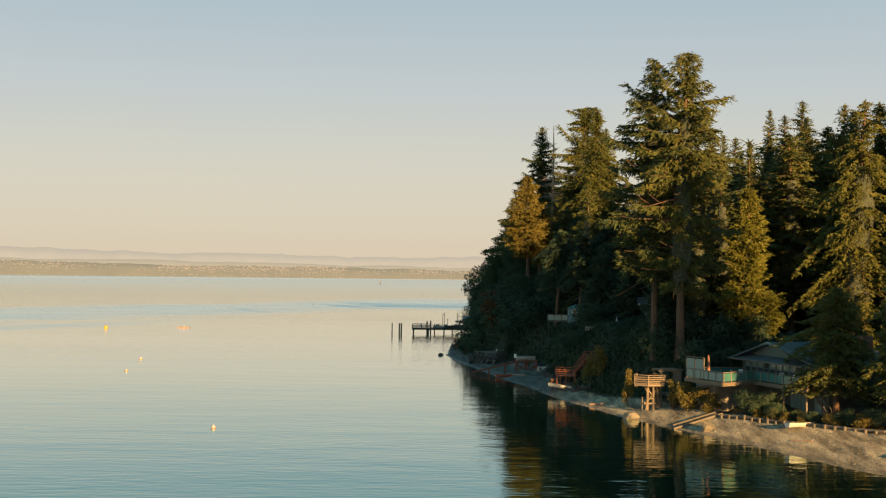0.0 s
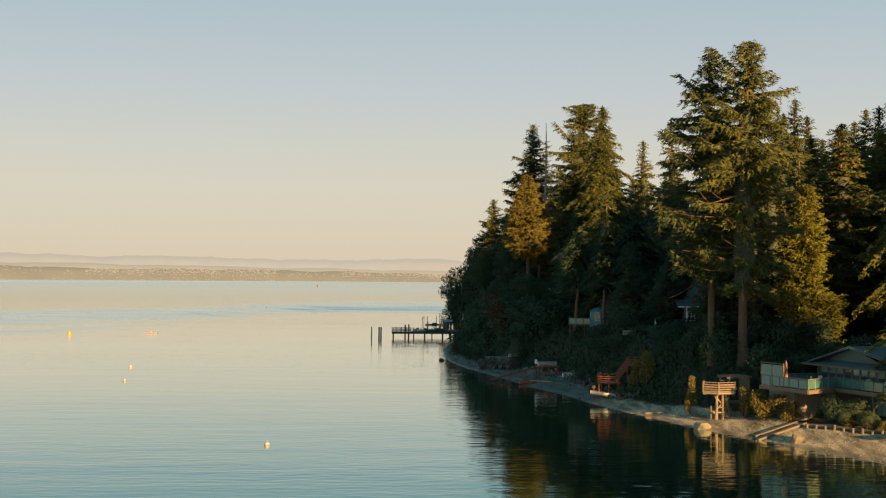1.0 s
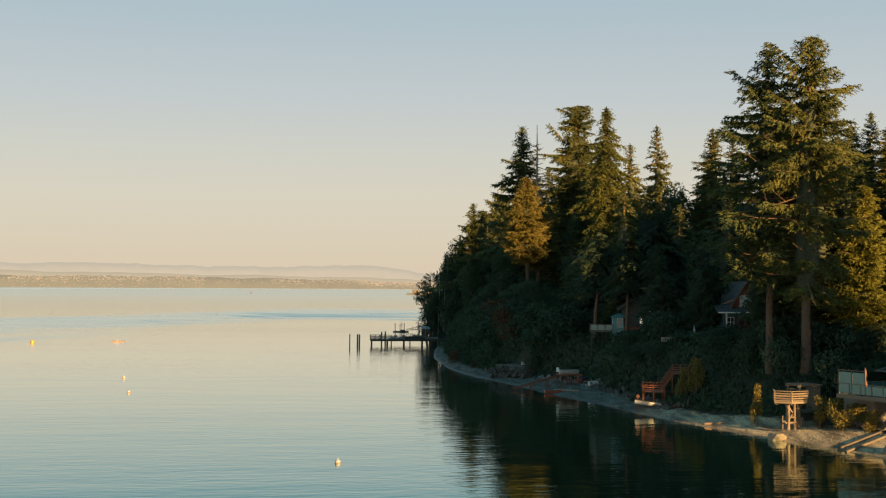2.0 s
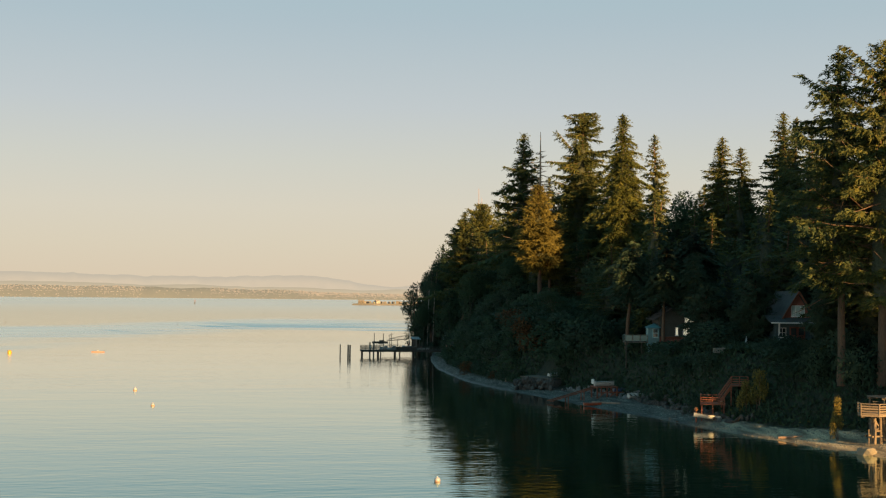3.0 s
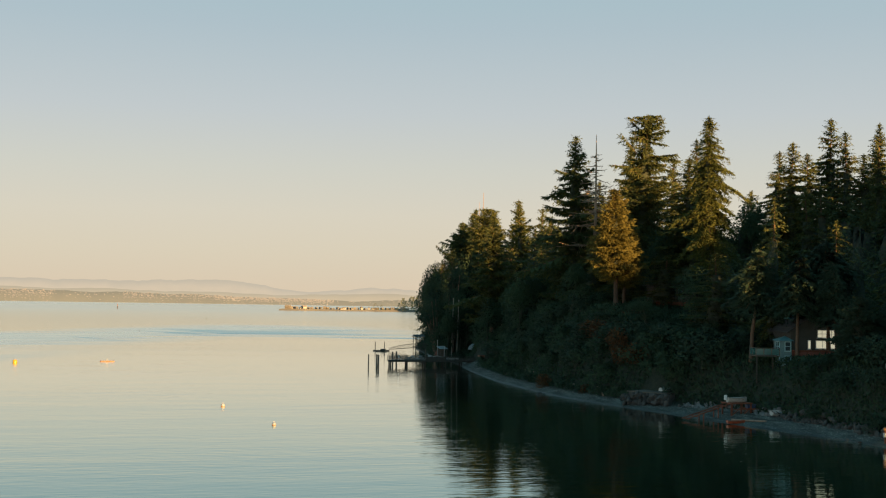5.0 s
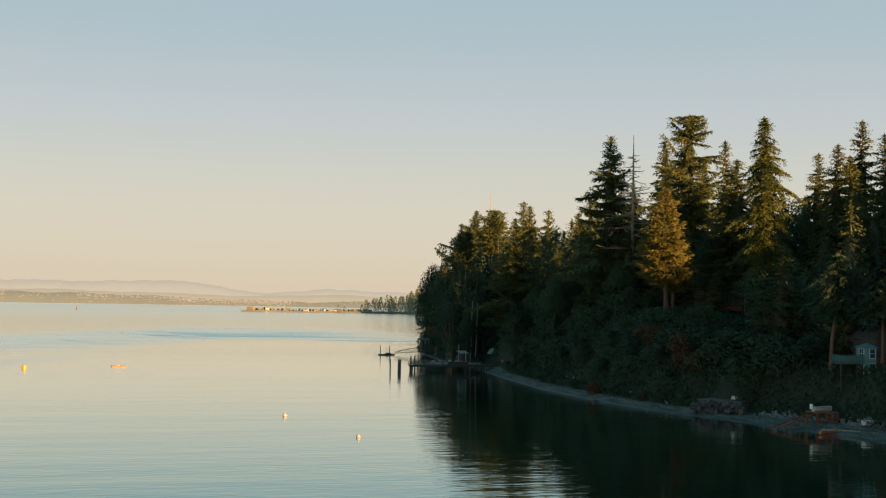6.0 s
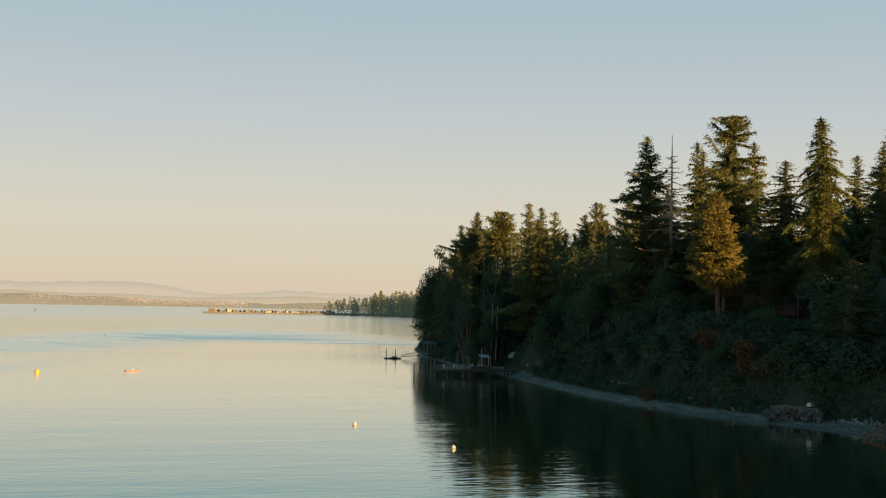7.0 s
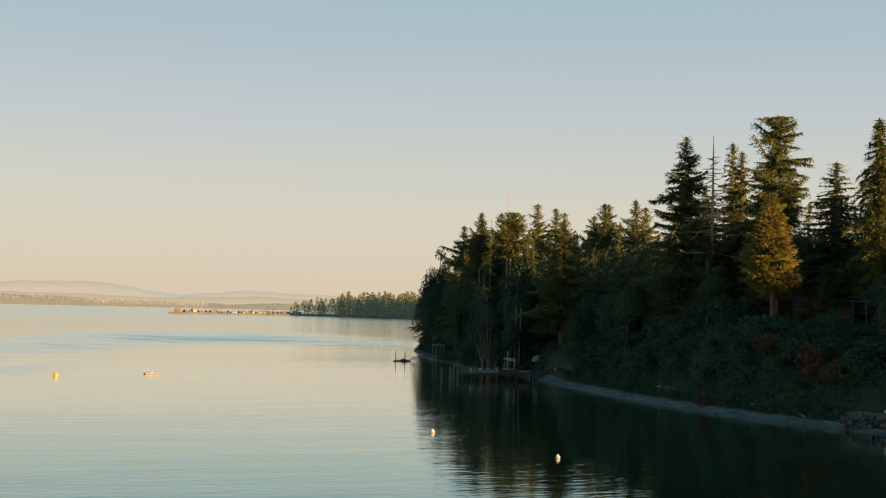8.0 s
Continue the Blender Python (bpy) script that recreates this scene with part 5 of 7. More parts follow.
def hull(L, W, D, mat_in, flare=0.75, sheer=0.12, th=0.035):
    """An open boat hull along x, with thickness."""
    n, k = 12, 9
    bm = bmesh.new()
    rows = []
    for layer in (0, 1):
        g = []
        for i in range(n):
            s = i / (n - 1)
            half = W / 2 * (0.62 + 0.38 * math.sin(math.pi * min(1, s * 1.25 + 0.1))) * (1 - max(0, s - 0.6) ** 2 * 5.6)
            half = max(half - layer * th, 0.012)
            keel = D * 0.28 * max(0, s - 0.65) ** 2 * 6 + layer * th
            top = D + sheer * ((s - 0.4) * 1.6) ** 2
            row = []
            for j in range(k):
                a = -1 + 2 * j / (k - 1)
                y = half * math.copysign(abs(a) ** flare, a)
                z = keel + (top - keel) * abs(a) ** 2.4
                row.append(bm.verts.new((L * (s - 0.5) - layer * th * (1 if s > 0.5 else -1), y, z)))
            g.append(row)
        rows.append(g)
    for g in rows:
        for i in range(n - 1):
            for j in range(k - 1):
                bm.faces.new((g[i][j], g[i + 1][j], g[i + 1][j + 1], g[i][j + 1]))
    o, q = rows
    for i in range(n - 1):
        for j in (0, k - 1):
            bm.faces.new((o[i][j], o[i + 1][j], q[i + 1][j], q[i][j]))
    for j in range(k - 1):
        for i in (0, n - 1):
            bm.faces.new((o[i][j], o[i][j + 1], q[i][j + 1], q[i][j]))
    bm.faces.new([o[0][j] for j in range(k)])
    bm.faces.new([q[0][j] for j in range(k)])
    bmesh.ops.recalc_face_normals(bm, faces=bm.faces)
    return bm


def rowing_boat(name, label, at, turn, L=2.6, W=1.25, D=0.48, mat="hull_white", tilt=(0, 0), motor=False):
    boat = thing(name, label, "boat", at, turn)
    boat.matrix_world = pose(*at, tilt[0], tilt[1], turn)
    part("hull", hull(L, W, D, mat), M[mat], boat)
    for s in (-0.28, 0.02, 0.24):
        part("thwart", boxed(L * s - 0.11, L * s + 0.11, -W * 0.40, W * 0.40, D * 0.60, D * 0.60 + 0.03), M["timber_pale"], boat)
    for sgn in (-1, 1):
        v, f = tube_arrays([(L * (s - 0.5), sgn * W / 2 * (0.62 + 0.38 * math.sin(math.pi * min(1, s * 1.25 + 0.1))) * (1 - max(0, s - 0.6) ** 2 * 5.6), D + 0.12 * ((s - 0.4) * 1.6) ** 2) for s in np.linspace(0, 1, 12)], [0.025] * 12, 5)
        part("gunwale", mesh_from("gunwale", v, f, M["timber_grey"]), None, boat)
    if motor:
        part("outboard_motor", boxed(-L / 2 - 0.38, -L / 2 - 0.05, -0.14, 0.14, D * 0.55, D + 0.35, bevel=0.05), M["white"], boat)
    return boat


# the deck house above the beach: local x runs along its front, y goes inland
DH = thing("deck_house", "low sage-green beach house with wide glazed deck", "house", (30.5, 123.6, 0), math.degrees(math.atan2(-0.954, 0.30)))
part("lower_wall", boxed(0.3, 14, 0.35, 9, 0.9, 3.98), M["grey_wall"], DH)
part("wall", boxed(0, 14, 0, 9, 4.0, 6.32), M["sage"], DH)
part("boathouse_wall", boxed(-1.4, 2.4, -4.4, 0.3, 0.6, 3.98), M["concrete"], DH, "stained concrete boathouse under the deck")
part("deck", slab([(0.1, -6.5), (6.5, -5.9), (4.5, -1.5), (13.6, -1.5), (13.6, 0.1), (0.1, 0.1)], 4.00, 4.28), M["timber_pale"], DH)
for a, b_ in (((0.1, -6.54), (6.5, -5.94)), ((6.54, -5.9), (4.54, -1.54)), ((4.5, -1.54), (13.6, -1.54))):
    bar("fascia", (*a, 4.10), (*b_, 4.10), 0.05, "timber_pale", DH, 0.34)
railing(DH, [(0.2, -6.4), (6.4, -5.8), (4.4, -1.4), (13.5, -1.4)], 4.28, 0.92)
railing(DH, [(0.2, -6.4), (3.2, -6.1)], 4.32, 2.05, 1.7)
railing(DH, [(0.2, -6.3), (0.2, 0.0)], 4.28, 0.92)
for u in (9.5, 13.2):
    part("deck_post", boxed(u - 0.08, u + 0.08, -1.4 if u > 5.7 else -5.7, -1.24 if u > 5.7 else -5.54, 0.8, 4.0), M["timber_grey"], DH)
for i in range(11):
    window(DH, 0.7 + i * 1.12, 0.7 + i * 1.12 + 1.02, 4.2, 6.05, 0, frame_mat="trim_dull", pane_mat="pane_blind" if i % 5 != 3 else "pane", rows=3, low_mat="pane")
window(DH, 8.1, 10.6, 2.0, 3.45, 0.35, frame_mat="trim_dull", pane_mat="pane_blind", cols=4)
window(DH, 12.0, 13.6, 1.9, 3.4, 0.35, frame_mat="trim_dull", pane_mat="pane_blind", cols=3)
window(DH, 0.8, 3.0, 4.8, 6.0, 14.0, axis="y", frame_mat="trim_dull", pane_mat="pane", cols=2, out=1)
part("gable_wall", solid([(0.4, 0.55, 6.5), (8.6, 0.55, 6.5), (4.5, 0.55, 7.85), (0.4, 0.75, 6.5), (8.6, 0.75, 6.5), (4.5, 0.75, 7.85)],
                         [(0, 1, 2), (5, 4, 3), (0, 3, 4, 1), (1, 4, 5, 2), (2, 5, 3, 0)]), M["sage"], DH)
E_, T_ = 6.18, 0.14
for nm, q in (("front_roof", [(-1.0, -1.0, E_), (14.8, -1.0, E_), (13.4, 0.7, 6.62), (-0.0, 0.7, 6.62)]),
              ("roof", [(-1.0, -1.0, E_), (4.5, 0.1, 8.0), (4.5, 9.6, 8.0), (-1.0, 9.9, E_)]),
              ("roof", [(14.8, -1.0, E_), (14.8, 9.9, E_), (4.5, 9.6, 8.0), (4.5, 0.1, 8.0)])):
    part(nm, solid([*q, *[(x, y, z - T_) for x, y, z in q]], [(0, 1, 2, 3), (7, 6, 5, 4), (0, 4, 5, 1), (1, 5, 6, 2), (2, 6, 7, 3), (3, 7, 4, 0)]), M["slate"], DH)
for a, b_ in (((-0.3, 0.05, 6.5), (4.5, 0.05, 7.92)), ((12.0, 0.05, 6.62), (4.5, 0.05, 7.92))):
    bar("barge_board", a, b_, 0.06, "trim_dull", DH, 0.22)
bar("gutter", (-1.0, -1.06, 6.12), (14.8, -1.06, 6.12), 0.12, "timber_grey", DH, 0.14)
part("chimney", boxed(9.4, 11.4, 6.0, 7.0, 6.6, 8.9), M["brick"], DH, "squat dull red brick chimney")
# things on the deck
um = thing("parasol", "closed russet parasol on the deck", "parasol", (26.4, 120.3, 4.28))
pole("pole", (0, 0, 0), (0, 0, 2.35), 0.025, 0.02, "timber_grey", um, 6)
v, f = tube_arrays([(0, 0, 0.75), (0, 0, 1.1), (0.01, 0, 1.6), (0, 0, 2.1), (0, 0, 2.4)], [0.19, 0.15, 0.14, 0.10, 0.02], 8)
part("canopy", mesh_from("canopy", v, f, M["canvas_brown"], True), None, um)


def deck_chair(at, turn):
    ch = thing("deck_chair", "pale slatted chair on the house deck", "chair", at, turn, "deck chairs")
    for i in range(5):
        part("slat", boxed(-0.28, 0.28, -0.26 + i * 0.11, -0.17 + i * 0.11, 0.42, 0.445, bevel=0), M["white"], ch)
    part("backrest", boxed(-0.28, 0.28, 0.27, 0.31, 0.45, 1.0), M["white"], ch)
    for x in (-0.26, 0.26):
        for y in (-0.24, 0.28):
            part("leg", boxed(x - 0.02, x + 0.02, y - 0.02, y + 0.02, 0, 0.42, bevel=0), M["white"], ch)
    return ch


chair0 = deck_chair((29.6, 119.6, 4.28), 30)
for x, y, tn in ((28.6, 119.0, 80), (32.3, 116.2, 200), (33.1, 113.5, 160)):
    copy_thing(chair0, pose(x, y, 4.28, 0, 0, tn))

# lookout platform on heavy timbers
LT = thing("lookout_platform", "pale timber lookout platform on braced posts", "platform", (21.6, 125.4, 1.2), 18)
hexa = [(1.85 * math.cos(radians(60 * i)), 1.45 * math.sin(radians(60 * i))) for i in range(6)]
part("floor", slab(hexa, 1.92, 2.08), M["timber_pale"], LT)
for i in range(6):
    bar("joist", (*hexa[i], 1.86), (*hexa[(i + 3) % 6], 1.86), 0.10, "timber_pale", LT, 0.12)
for i in range(6):
    a, b_ = hexa[i], hexa[(i + 1) % 6]
    if i == 1:
        continue
    part("post", boxed(a[0] - 0.05, a[0] + 0.05, a[1] - 0.05, a[1] + 0.05, 2.08, 3.02), M["timber_pale"], LT)
    bar("rail", (*a, 3.04), (*b_, 3.04), 0.12, "timber_pale", LT, 0.06)
    for k in range(4):
        zz = 2.17 + k * 0.215
        bar("board", (*a, zz), (*b_, zz), 0.025, "timber_pale", LT, 0.13)
for x, y in ((-0.6, -0.42), (0.55, -0.40), (0.0, 0.5), (0.05, -0.5)):
    pole("leg", (x, y, -0.55), (x * 0.9, y * 0.9, 1.9), 0.15, 0.12, "timber_pale", LT)
for a, b_ in (((-0.4, -0.32, 1.0), (-1.0, -0.6, 1.85)), ((0.36, -0.3, 1.0), (1.0, -0.5, 1.85)), ((-0.4, -0.34, 0.5), (0.38, -0.32, 1.4)), ((0.38, -0.34, 0.5), (-0.4, -0.34, 1.4)), ((0, 0.36, 1.0), (0.2, 1.0, 1.85))):
    bar("brace", a, b_, 0.10, "timber_pale", LT)
for a, b_ in (((-1.0, -0.45, 0.12), (1.0, -0.45, 0.12)), ((-0.9, 0.45, 0.12), (0.9, 0.45, 0.12)), ((-0.62, -0.55, 0.62), (0.6, -0.52, 0.62))):
    bar("tie", a, b_, 0.11, "timber_pale", LT, 0.14)
for x in (-0.85, 0.85):
    pole("prop", (x, -0.62, -0.5), (x * 0.55, -0.45, 1.5), 0.07, 0.06, "timber_pale", LT)
pole("bollard", (0.95, -0.5, -0.5), (0.95, -0.5, 0.55), 0.10, 0.09, "timber_pale", LT)
pole("bollard", (-1.0, -0.1, -0.5), (-1.0, -0.1, 0.75), 0.06, 0.05, "timber_pale", LT)

PG = thing("pergola", "grey timber pergola beside the lookout platform", "pergola", (23.6, 127.2, 2.2), 14)
for x in (-1.1, 1.1):
    for y in (-0.9, 0.9):
        part("post", boxed(x - 0.07, x + 0.07, y - 0.07, y + 0.07, -0.8, 2.25), M["timber_grey"], PG)
for y in (-0.9, 0.9):
    bar("beam", (-1.35, y, 2.33), (1.35, y, 2.33), 0.09, "timber_grey", PG, 0.16)
for i in range(9):
    x = -1.2 + i * 0.3
    bar("rafter", (x, -1.15, 2.46), (x, 1.15, 2.46), 0.06, "timber_grey", PG, 0.10)
for i in range(8):
    part("slat", boxed(1.06, 1.1, -0.8 + i * 0.21, -0.62 + i * 0.21, 0.0, 2.2, bevel=0), M["timber_grey"], PG)
part("floor", boxed(-1.2, 1.2, -1.0, 1.0, -0.12, 0.0), M["timber_grey"], PG)

# white folding frame and a low rail under the tall fir
AF = thing("garden_swing", "pale timber swing frame under the fir", "swing", (27.4, 130.2, gz(27.4, 130.2)), 20)
for x in (-0.55, 0.55):
    bar("leg", (x, -0.5, 0), (x * 0.8, 0, 1.9), 0.09, "timber_pale", AF)
    bar("leg", (x, 0.5, 0), (x * 0.8, 0, 1.9), 0.09, "timber_pale", AF)
bar("top_rail", (-0.55, 0, 1.9), (0.55, 0, 1.9), 0.09, "timber_pale", AF)
part("seat", boxed(-0.4, 0.4, -0.2, 0.2, 0.5, 0.55), M["timber_pale"], AF)
for x in (-0.38, 0.38):
    bar("rope", (x, 0, 0.52), (x, 0, 1.88), 0.025, "timber_pale", AF)
LR = thing("garden_rail", "low grey timber rail by the swing", "rail", (29.3, 129.4, gz(29.3, 129.4)), 20)
railing(LR, [(-0.7, 0), (0.7, 0)], 0.0, 0.95, 1.4, "timber_grey", "bars")

# boulders on the shingle
for nm, x, y, s, sc in (("boulder", 19.25, 122.6, 3, (1.0, 0.8, 0.85)), ("boulder", 24.6, 112.2, 4, (1.0, 0.8, 0.9))):
    bo = boulder(nm, "large pale boulder sitting on the shingle", s, "rock")
    bo.matrix_world = Matrix.LocRotScale((x, y, gz(x, y) + 0.18), Euler((0.1, 0.05, s)), sc)
rg2 = random.Random(9)
dark0 = boulder("boulder", "dark weed-covered boulder at the waterline", 6, "rock_dark")
dark0.matrix_world = Matrix.LocRotScale((-0.7, 216.1, 0.05), Euler((0, 0, 1)), (0.75, 0.6, 0.6))
for x, y, s in ((0.4, 217, 0.3), (12.2, 150.5, 0.35), (4.2, 183.5, 0.4), (-0.2, 231, 0.3), (17.4, 127.5, 0.25), (20.3, 116.4, 0.22), (29.8, 94.5, 0.25)):
    copy_thing(dark0, Matrix.LocRotScale((x, y, gz(x, y) + 0.1), Euler((0, 0, x)), (s, s * 0.8, s * 0.7)))

# boat ramp timbers and driftwood
for k, (a, b_, r) in enumerate((((22.0, 114.6, 0.55), (26.9, 116.3, 1.75), 0.16), ((22.2, 116.1, 0.6), (26.6, 117.7, 1.75), 0.14))):
    lg = thing("ramp_timber", "long squared timber of the boat ramp", "timber", (0, 0, 0), group="ramp timbers")
    bar("beam", (a[0], a[1], gz(a[0], a[1]) + 0.10), (b_[0], b_[1], gz(b_[0], b_[1]) + 0.16), 0.22, "timber_grey", lg, 0.18)
for a, b_, r in (((34.5, 93.2), (38.5, 95.0), 0.13), ((36.2, 95.5), (37.8, 93.8), 0.09), ((29.9, 103.4), (31.2, 101.9), 0.08), ((16.4, 134.2), (18.2, 133.0), 0.12), ((9.2, 172.8), (11.4, 168.5), 0.13), ((4.6, 203.0), (5.4, 207.5), 0.14), ((4.2, 214.0), (4.8, 221.0), 0.16), ((5.2, 236.0), (5.4, 243.0), 0.15), ((9.0, 283.0), (10.8, 288.2), 0.15)):
    lg = thing("driftwood_log", "bleached driftwood log lying on the shingle", "log", (0, 0, 0), group="driftwood logs")
    pole("log", (*a, gz(*a) + r * 0.7), (*b_, gz(*b_) + r * 0.7), r, r * 0.7, "dead", lg)

# log edging above the beach, with stubs
EDGE = [(26.6, 115.6), (28.2, 113.3), (29.7, 110.9), (31.3, 108.6), (33.2, 105.6), (35.0, 103.2), (36.8, 100.8)]
for (x0, y0), (x1, y1) in zip(EDGE, EDGE[1:]):
    ed = thing("log_edging", "low retaining edge of driftwood logs and stubs", "edging", (0, 0, 0), group="log edgings")
    z0, z1 = gz(x0, y0), gz(x1, y1)
    pole("log", (x0, y0, z0 + 0.18), (x1, y1, z1 + 0.18), 0.16, 0.14, "timber_grey", ed)
    for k in range(3):
        t = (k + 0.3) / 3
        x, y = x0 + (x1 - x0) * t - 0.15, y0 + (y1 - y0) * t - 0.1
        zz = z0 + (z1 - z0) * t
        pole("stub", (x, y, zz - 0.2), (x, y, zz + rg2.uniform(0.22, 0.42)), 0.13, 0.12, "timber_grey", ed, 7)

rowing_boat("rowing_dinghy", "small white dinghy drawn up on the shingle", (31.9, 107.3, gz(31.9, 107.3) - 0.02), 22, L=3.2, W=1.15, D=0.38, tilt=(-8, 0))

# garden stair by the front tree
GS = thing("garden_stair", "weathered timber stair from deck to beach", "stair", (35.3, 110.6, 1.5), math.degrees(math.atan2(-0.954, 0.30)))
for s in (-0.5, 0.5):
    bar("stringer", (-1.9, s, 2.3), (1.0, s, 0.0), 0.06, "timber_grey", GS, 0.26)
    bar("rail", (-1.9, s, 3.2), (1.0, s, 0.95), 0.05, "timber_grey", GS, 0.09)
for i in range(11):
    t = (i + 0.5) / 11
    part("tread", boxed(-1.9 + 2.9 * t - 0.13, -1.9 + 2.9 * t + 0.13, -0.47, 0.47, 2.3 - 2.3 * t, 2.34 - 2.3 * t, bevel=0), M["timber_grey"], GS)
for x, z in ((-1.8, 2.2), (-0.4, 1.1), (0.95, 0.05)):
    for s in (-0.5, 0.5):
        part("post", boxed(x - 0.045, x + 0.045, s - 0.045, s + 0.045, -0.6, z + 1.0), M["timber_grey"], GS)

# red stair with landings
RS = thing("red_stair", "red-stained timber stair with railed landings", "stair", (14.1, 148.6, 0), -22)
part("landing", boxed(0, 2.6, -0.9, 0.9, 2.15, 2.28), M["timber_red"], RS)
railing(RS, [(0.05, 0.85), (0.05, -0.85), (2.5, -0.85)], 2.28, 0.9, 1.2, "timber_red", "bars")
for x in (0.15, 1.3, 2.45):
    for y in (-0.75, 0.75):
        part("leg", boxed(x - 0.07, x + 0.07, y - 0.07, y + 0.07, 0.4, 2.15), M["timber_red"], RS)
for s in (-0.55, 0.55):
    bar("stringer", (1.9, 0.3 + s, 2.2), (3.3, 1.0 + s, 4.2), 0.06, "timber_red", RS, 0.28)
    bar("rail", (1.9, 0.3 + s, 3.15), (3.3, 1.0 + s, 5.1), 0.06, "timber_red", RS, 0.10)
    bar("rail", (1.9, 0.3 + s, 2.8), (3.3, 1.0 + s, 4.75), 0.04, "timber_red", RS, 0.08)
for i in range(11):
    t = (i + 0.5) / 11
    part("tread", boxed(1.9 + 1.4 * t - 0.13, 1.9 + 1.4 * t + 0.13, 0.3 + 0.7 * t - 0.5, 0.3 + 0.7 * t + 0.5, 2.2 + 2.0 * t, 2.24 + 2.0 * t, bevel=0), M["timber_red"], RS)
part("upper_landing", boxed(3.1, 5.0, 0.2, 1.9, 4.1, 4.22), M["timber_red"], RS)
railing(RS, [(3.2, 0.25), (4.95, 0.25)], 4.22, 0.9, 1.0, "timber_red", "bars")
for x in (3.2, 4.9):
    part("leg", boxed(x - 0.06, x + 0.06, 0.3, 0.42, 1.8, 4.1), M["timber_red"], RS)
for x, y in ((13.4, 148.0), (16.0, 147.4)):
    fl = thing("mooring_post", "timber post with a pale round float", "post", (x, y, gz(x, y)), group="mooring posts")
    pole("post", (0, 0, -0.2), (0, 0, 1.25), 0.09, 0.08, "timber_red", fl)
    bm = bmesh.new()
    bmesh.ops.create_uvsphere(bm, u_segments=12, v_segments=8, radius=0.21, matrix=Matrix.Translation((0, 0, 1.42)))
    part("float", bm, M["orange"], fl)
rowing_boat("rowing_dinghy", "white dinghy tilted against the red landing", (14.3, 147.1, 0.72), -20, L=2.9, W=1.2, D=0.42, tilt=(-4, 7))

# boat stage with trestle, skiff and rails
BS = thing("boat_stage", "red timber boat stage on posts", "jetty", (10.6, 176.0, 0), 4)
part("deck", boxed(0, 3.0, -0.2, 2.2, 1.85, 1.98), M["timber_red"], BS)
part("lower_deck", boxed(2.6, 5.0, -0.3, 2.0, 1.15, 1.27), M["timber_red"], BS)
for x in (0.15, 1.5, 2.85):
    for y in (-0.05, 2.05):
        part("leg", boxed(x - 0.08, x + 0.08, y - 0.08, y + 0.08, 0.0, 1.85), M["timber_red"], BS)
for x in (3.6, 4.8):
    part("leg", boxed(x - 0.08, x + 0.08, -0.2, -0.04, 0.2, 1.15), M["timber_red"], BS)
for a, b_ in (((0.1, -0.1, 0.4), (1.5, -0.1, 1.5)), ((1.5, -0.1, 0.4), (2.9, -0.1, 1.5)), ((0.1, -0.1, 1.2), (2.9, -0.1, 1.2))):
    bar("brace", a, b_, 0.08, "timber_red", BS)
for s in (0.35, 1.45):
    bar("slip_rail", (0.1, s, 1.82), (-6.6, s - 1.6, 0.25), 0.10, "timber_red", BS, 0.13)
for i in range(6):
    t = (i + 0.6) / 6
    bar("sleeper", (-6.6 * t, 0.2 - 1.6 * t, 1.70 - 1.57 * t), (-6.6 * t, 1.6 - 1.6 * t, 1.70 - 1.57 * t), 0.10, "timber_red", BS)
for t in (0.25, 0.6):
    for s in (0.35, 1.45):
        x, y = -6.6 * t, s - 1.6 * t
        part("leg", boxed(x - 0.06, x + 0.06, y - 0.06, y + 0.06, -0.2, 1.75 - 1.57 * t), M["timber_red"], BS)
rowing_boat("skiff", "white skiff with blue gunwale and small outboard", (12.0, 177.0, 1.98), 4, L=2.7, W=1.25, D=0.55, motor=True)
rowing_boat("skiff", "blue tarpaulin-covered skiff on the lower stage", (14.3, 176.9, 1.27), 8, L=2.3, W=1.1, D=0.42, mat="hull_blue")
rowing_boat("kayak", "red plastic kayak lying on the shingle", (8.5, 170.3, gz(8.5, 170.3)), 3, L=2.3, W=0.75, D=0.3, mat="hull_red")
rowing_boat("rowing_dinghy", "small white pram dinghy on the bank", (14.2, 171.0, gz(14.2, 171.0) + 0.1), 10, L=2.0, W=1.1, D=0.45, tilt=(20, 0))

# stone wall with a small timber terrace
TW = thing("shore_terrace", "dark boulder terrace with a worn timber deck", "terrace", (8.2, 193.0, 0), -58)
part("deck", boxed(-3.2, 3.0, -1.6, 1.9, 2.0, 2.12), M["timber_grey"], TW)
part("fill", boxed(-3.3, 3.1, -1.7, 2.2, 0.2, 2.0, bevel=0.15), M["rock_dark"], TW)
bar("edge_beam", (-3.4, -1.75, 2.05), (3.1, -1.75, 2.05), 0.16, "timber_grey", TW)
railing(TW, [(-1.0, 1.9), (3.0, 1.9)], 2.12, 0.8, 1.0, "timber_red", "bars")
st0 = boulder("stone", "x", 8, "rock_dark")
stone_me = [st0.data]
for s in (18, 28):
    o = boulder("stone", "x", s, "rock_dark")
    stone_me.append(o.data)
    bpy.data.objects.remove(o)
bpy.data.objects.remove(st0)
for i in range(80):
    u, v_ = rg2.uniform(-3.9, 3.6), rg2.choice([-2.0, -2.3, -1.9])
    s = rg2.uniform(0.35, 0.75)
    part("stone", stone_me[i % 3], None, TW, "", Matrix.LocRotScale((u, v_ + rg2.uniform(-0.25, 0.25), rg2.uniform(0.3, 1.75)), Euler((rg2.random() * 6, rg2.random() * 6, rg2.random() * 6)), (s, s * 0.8, s * 0.7)))
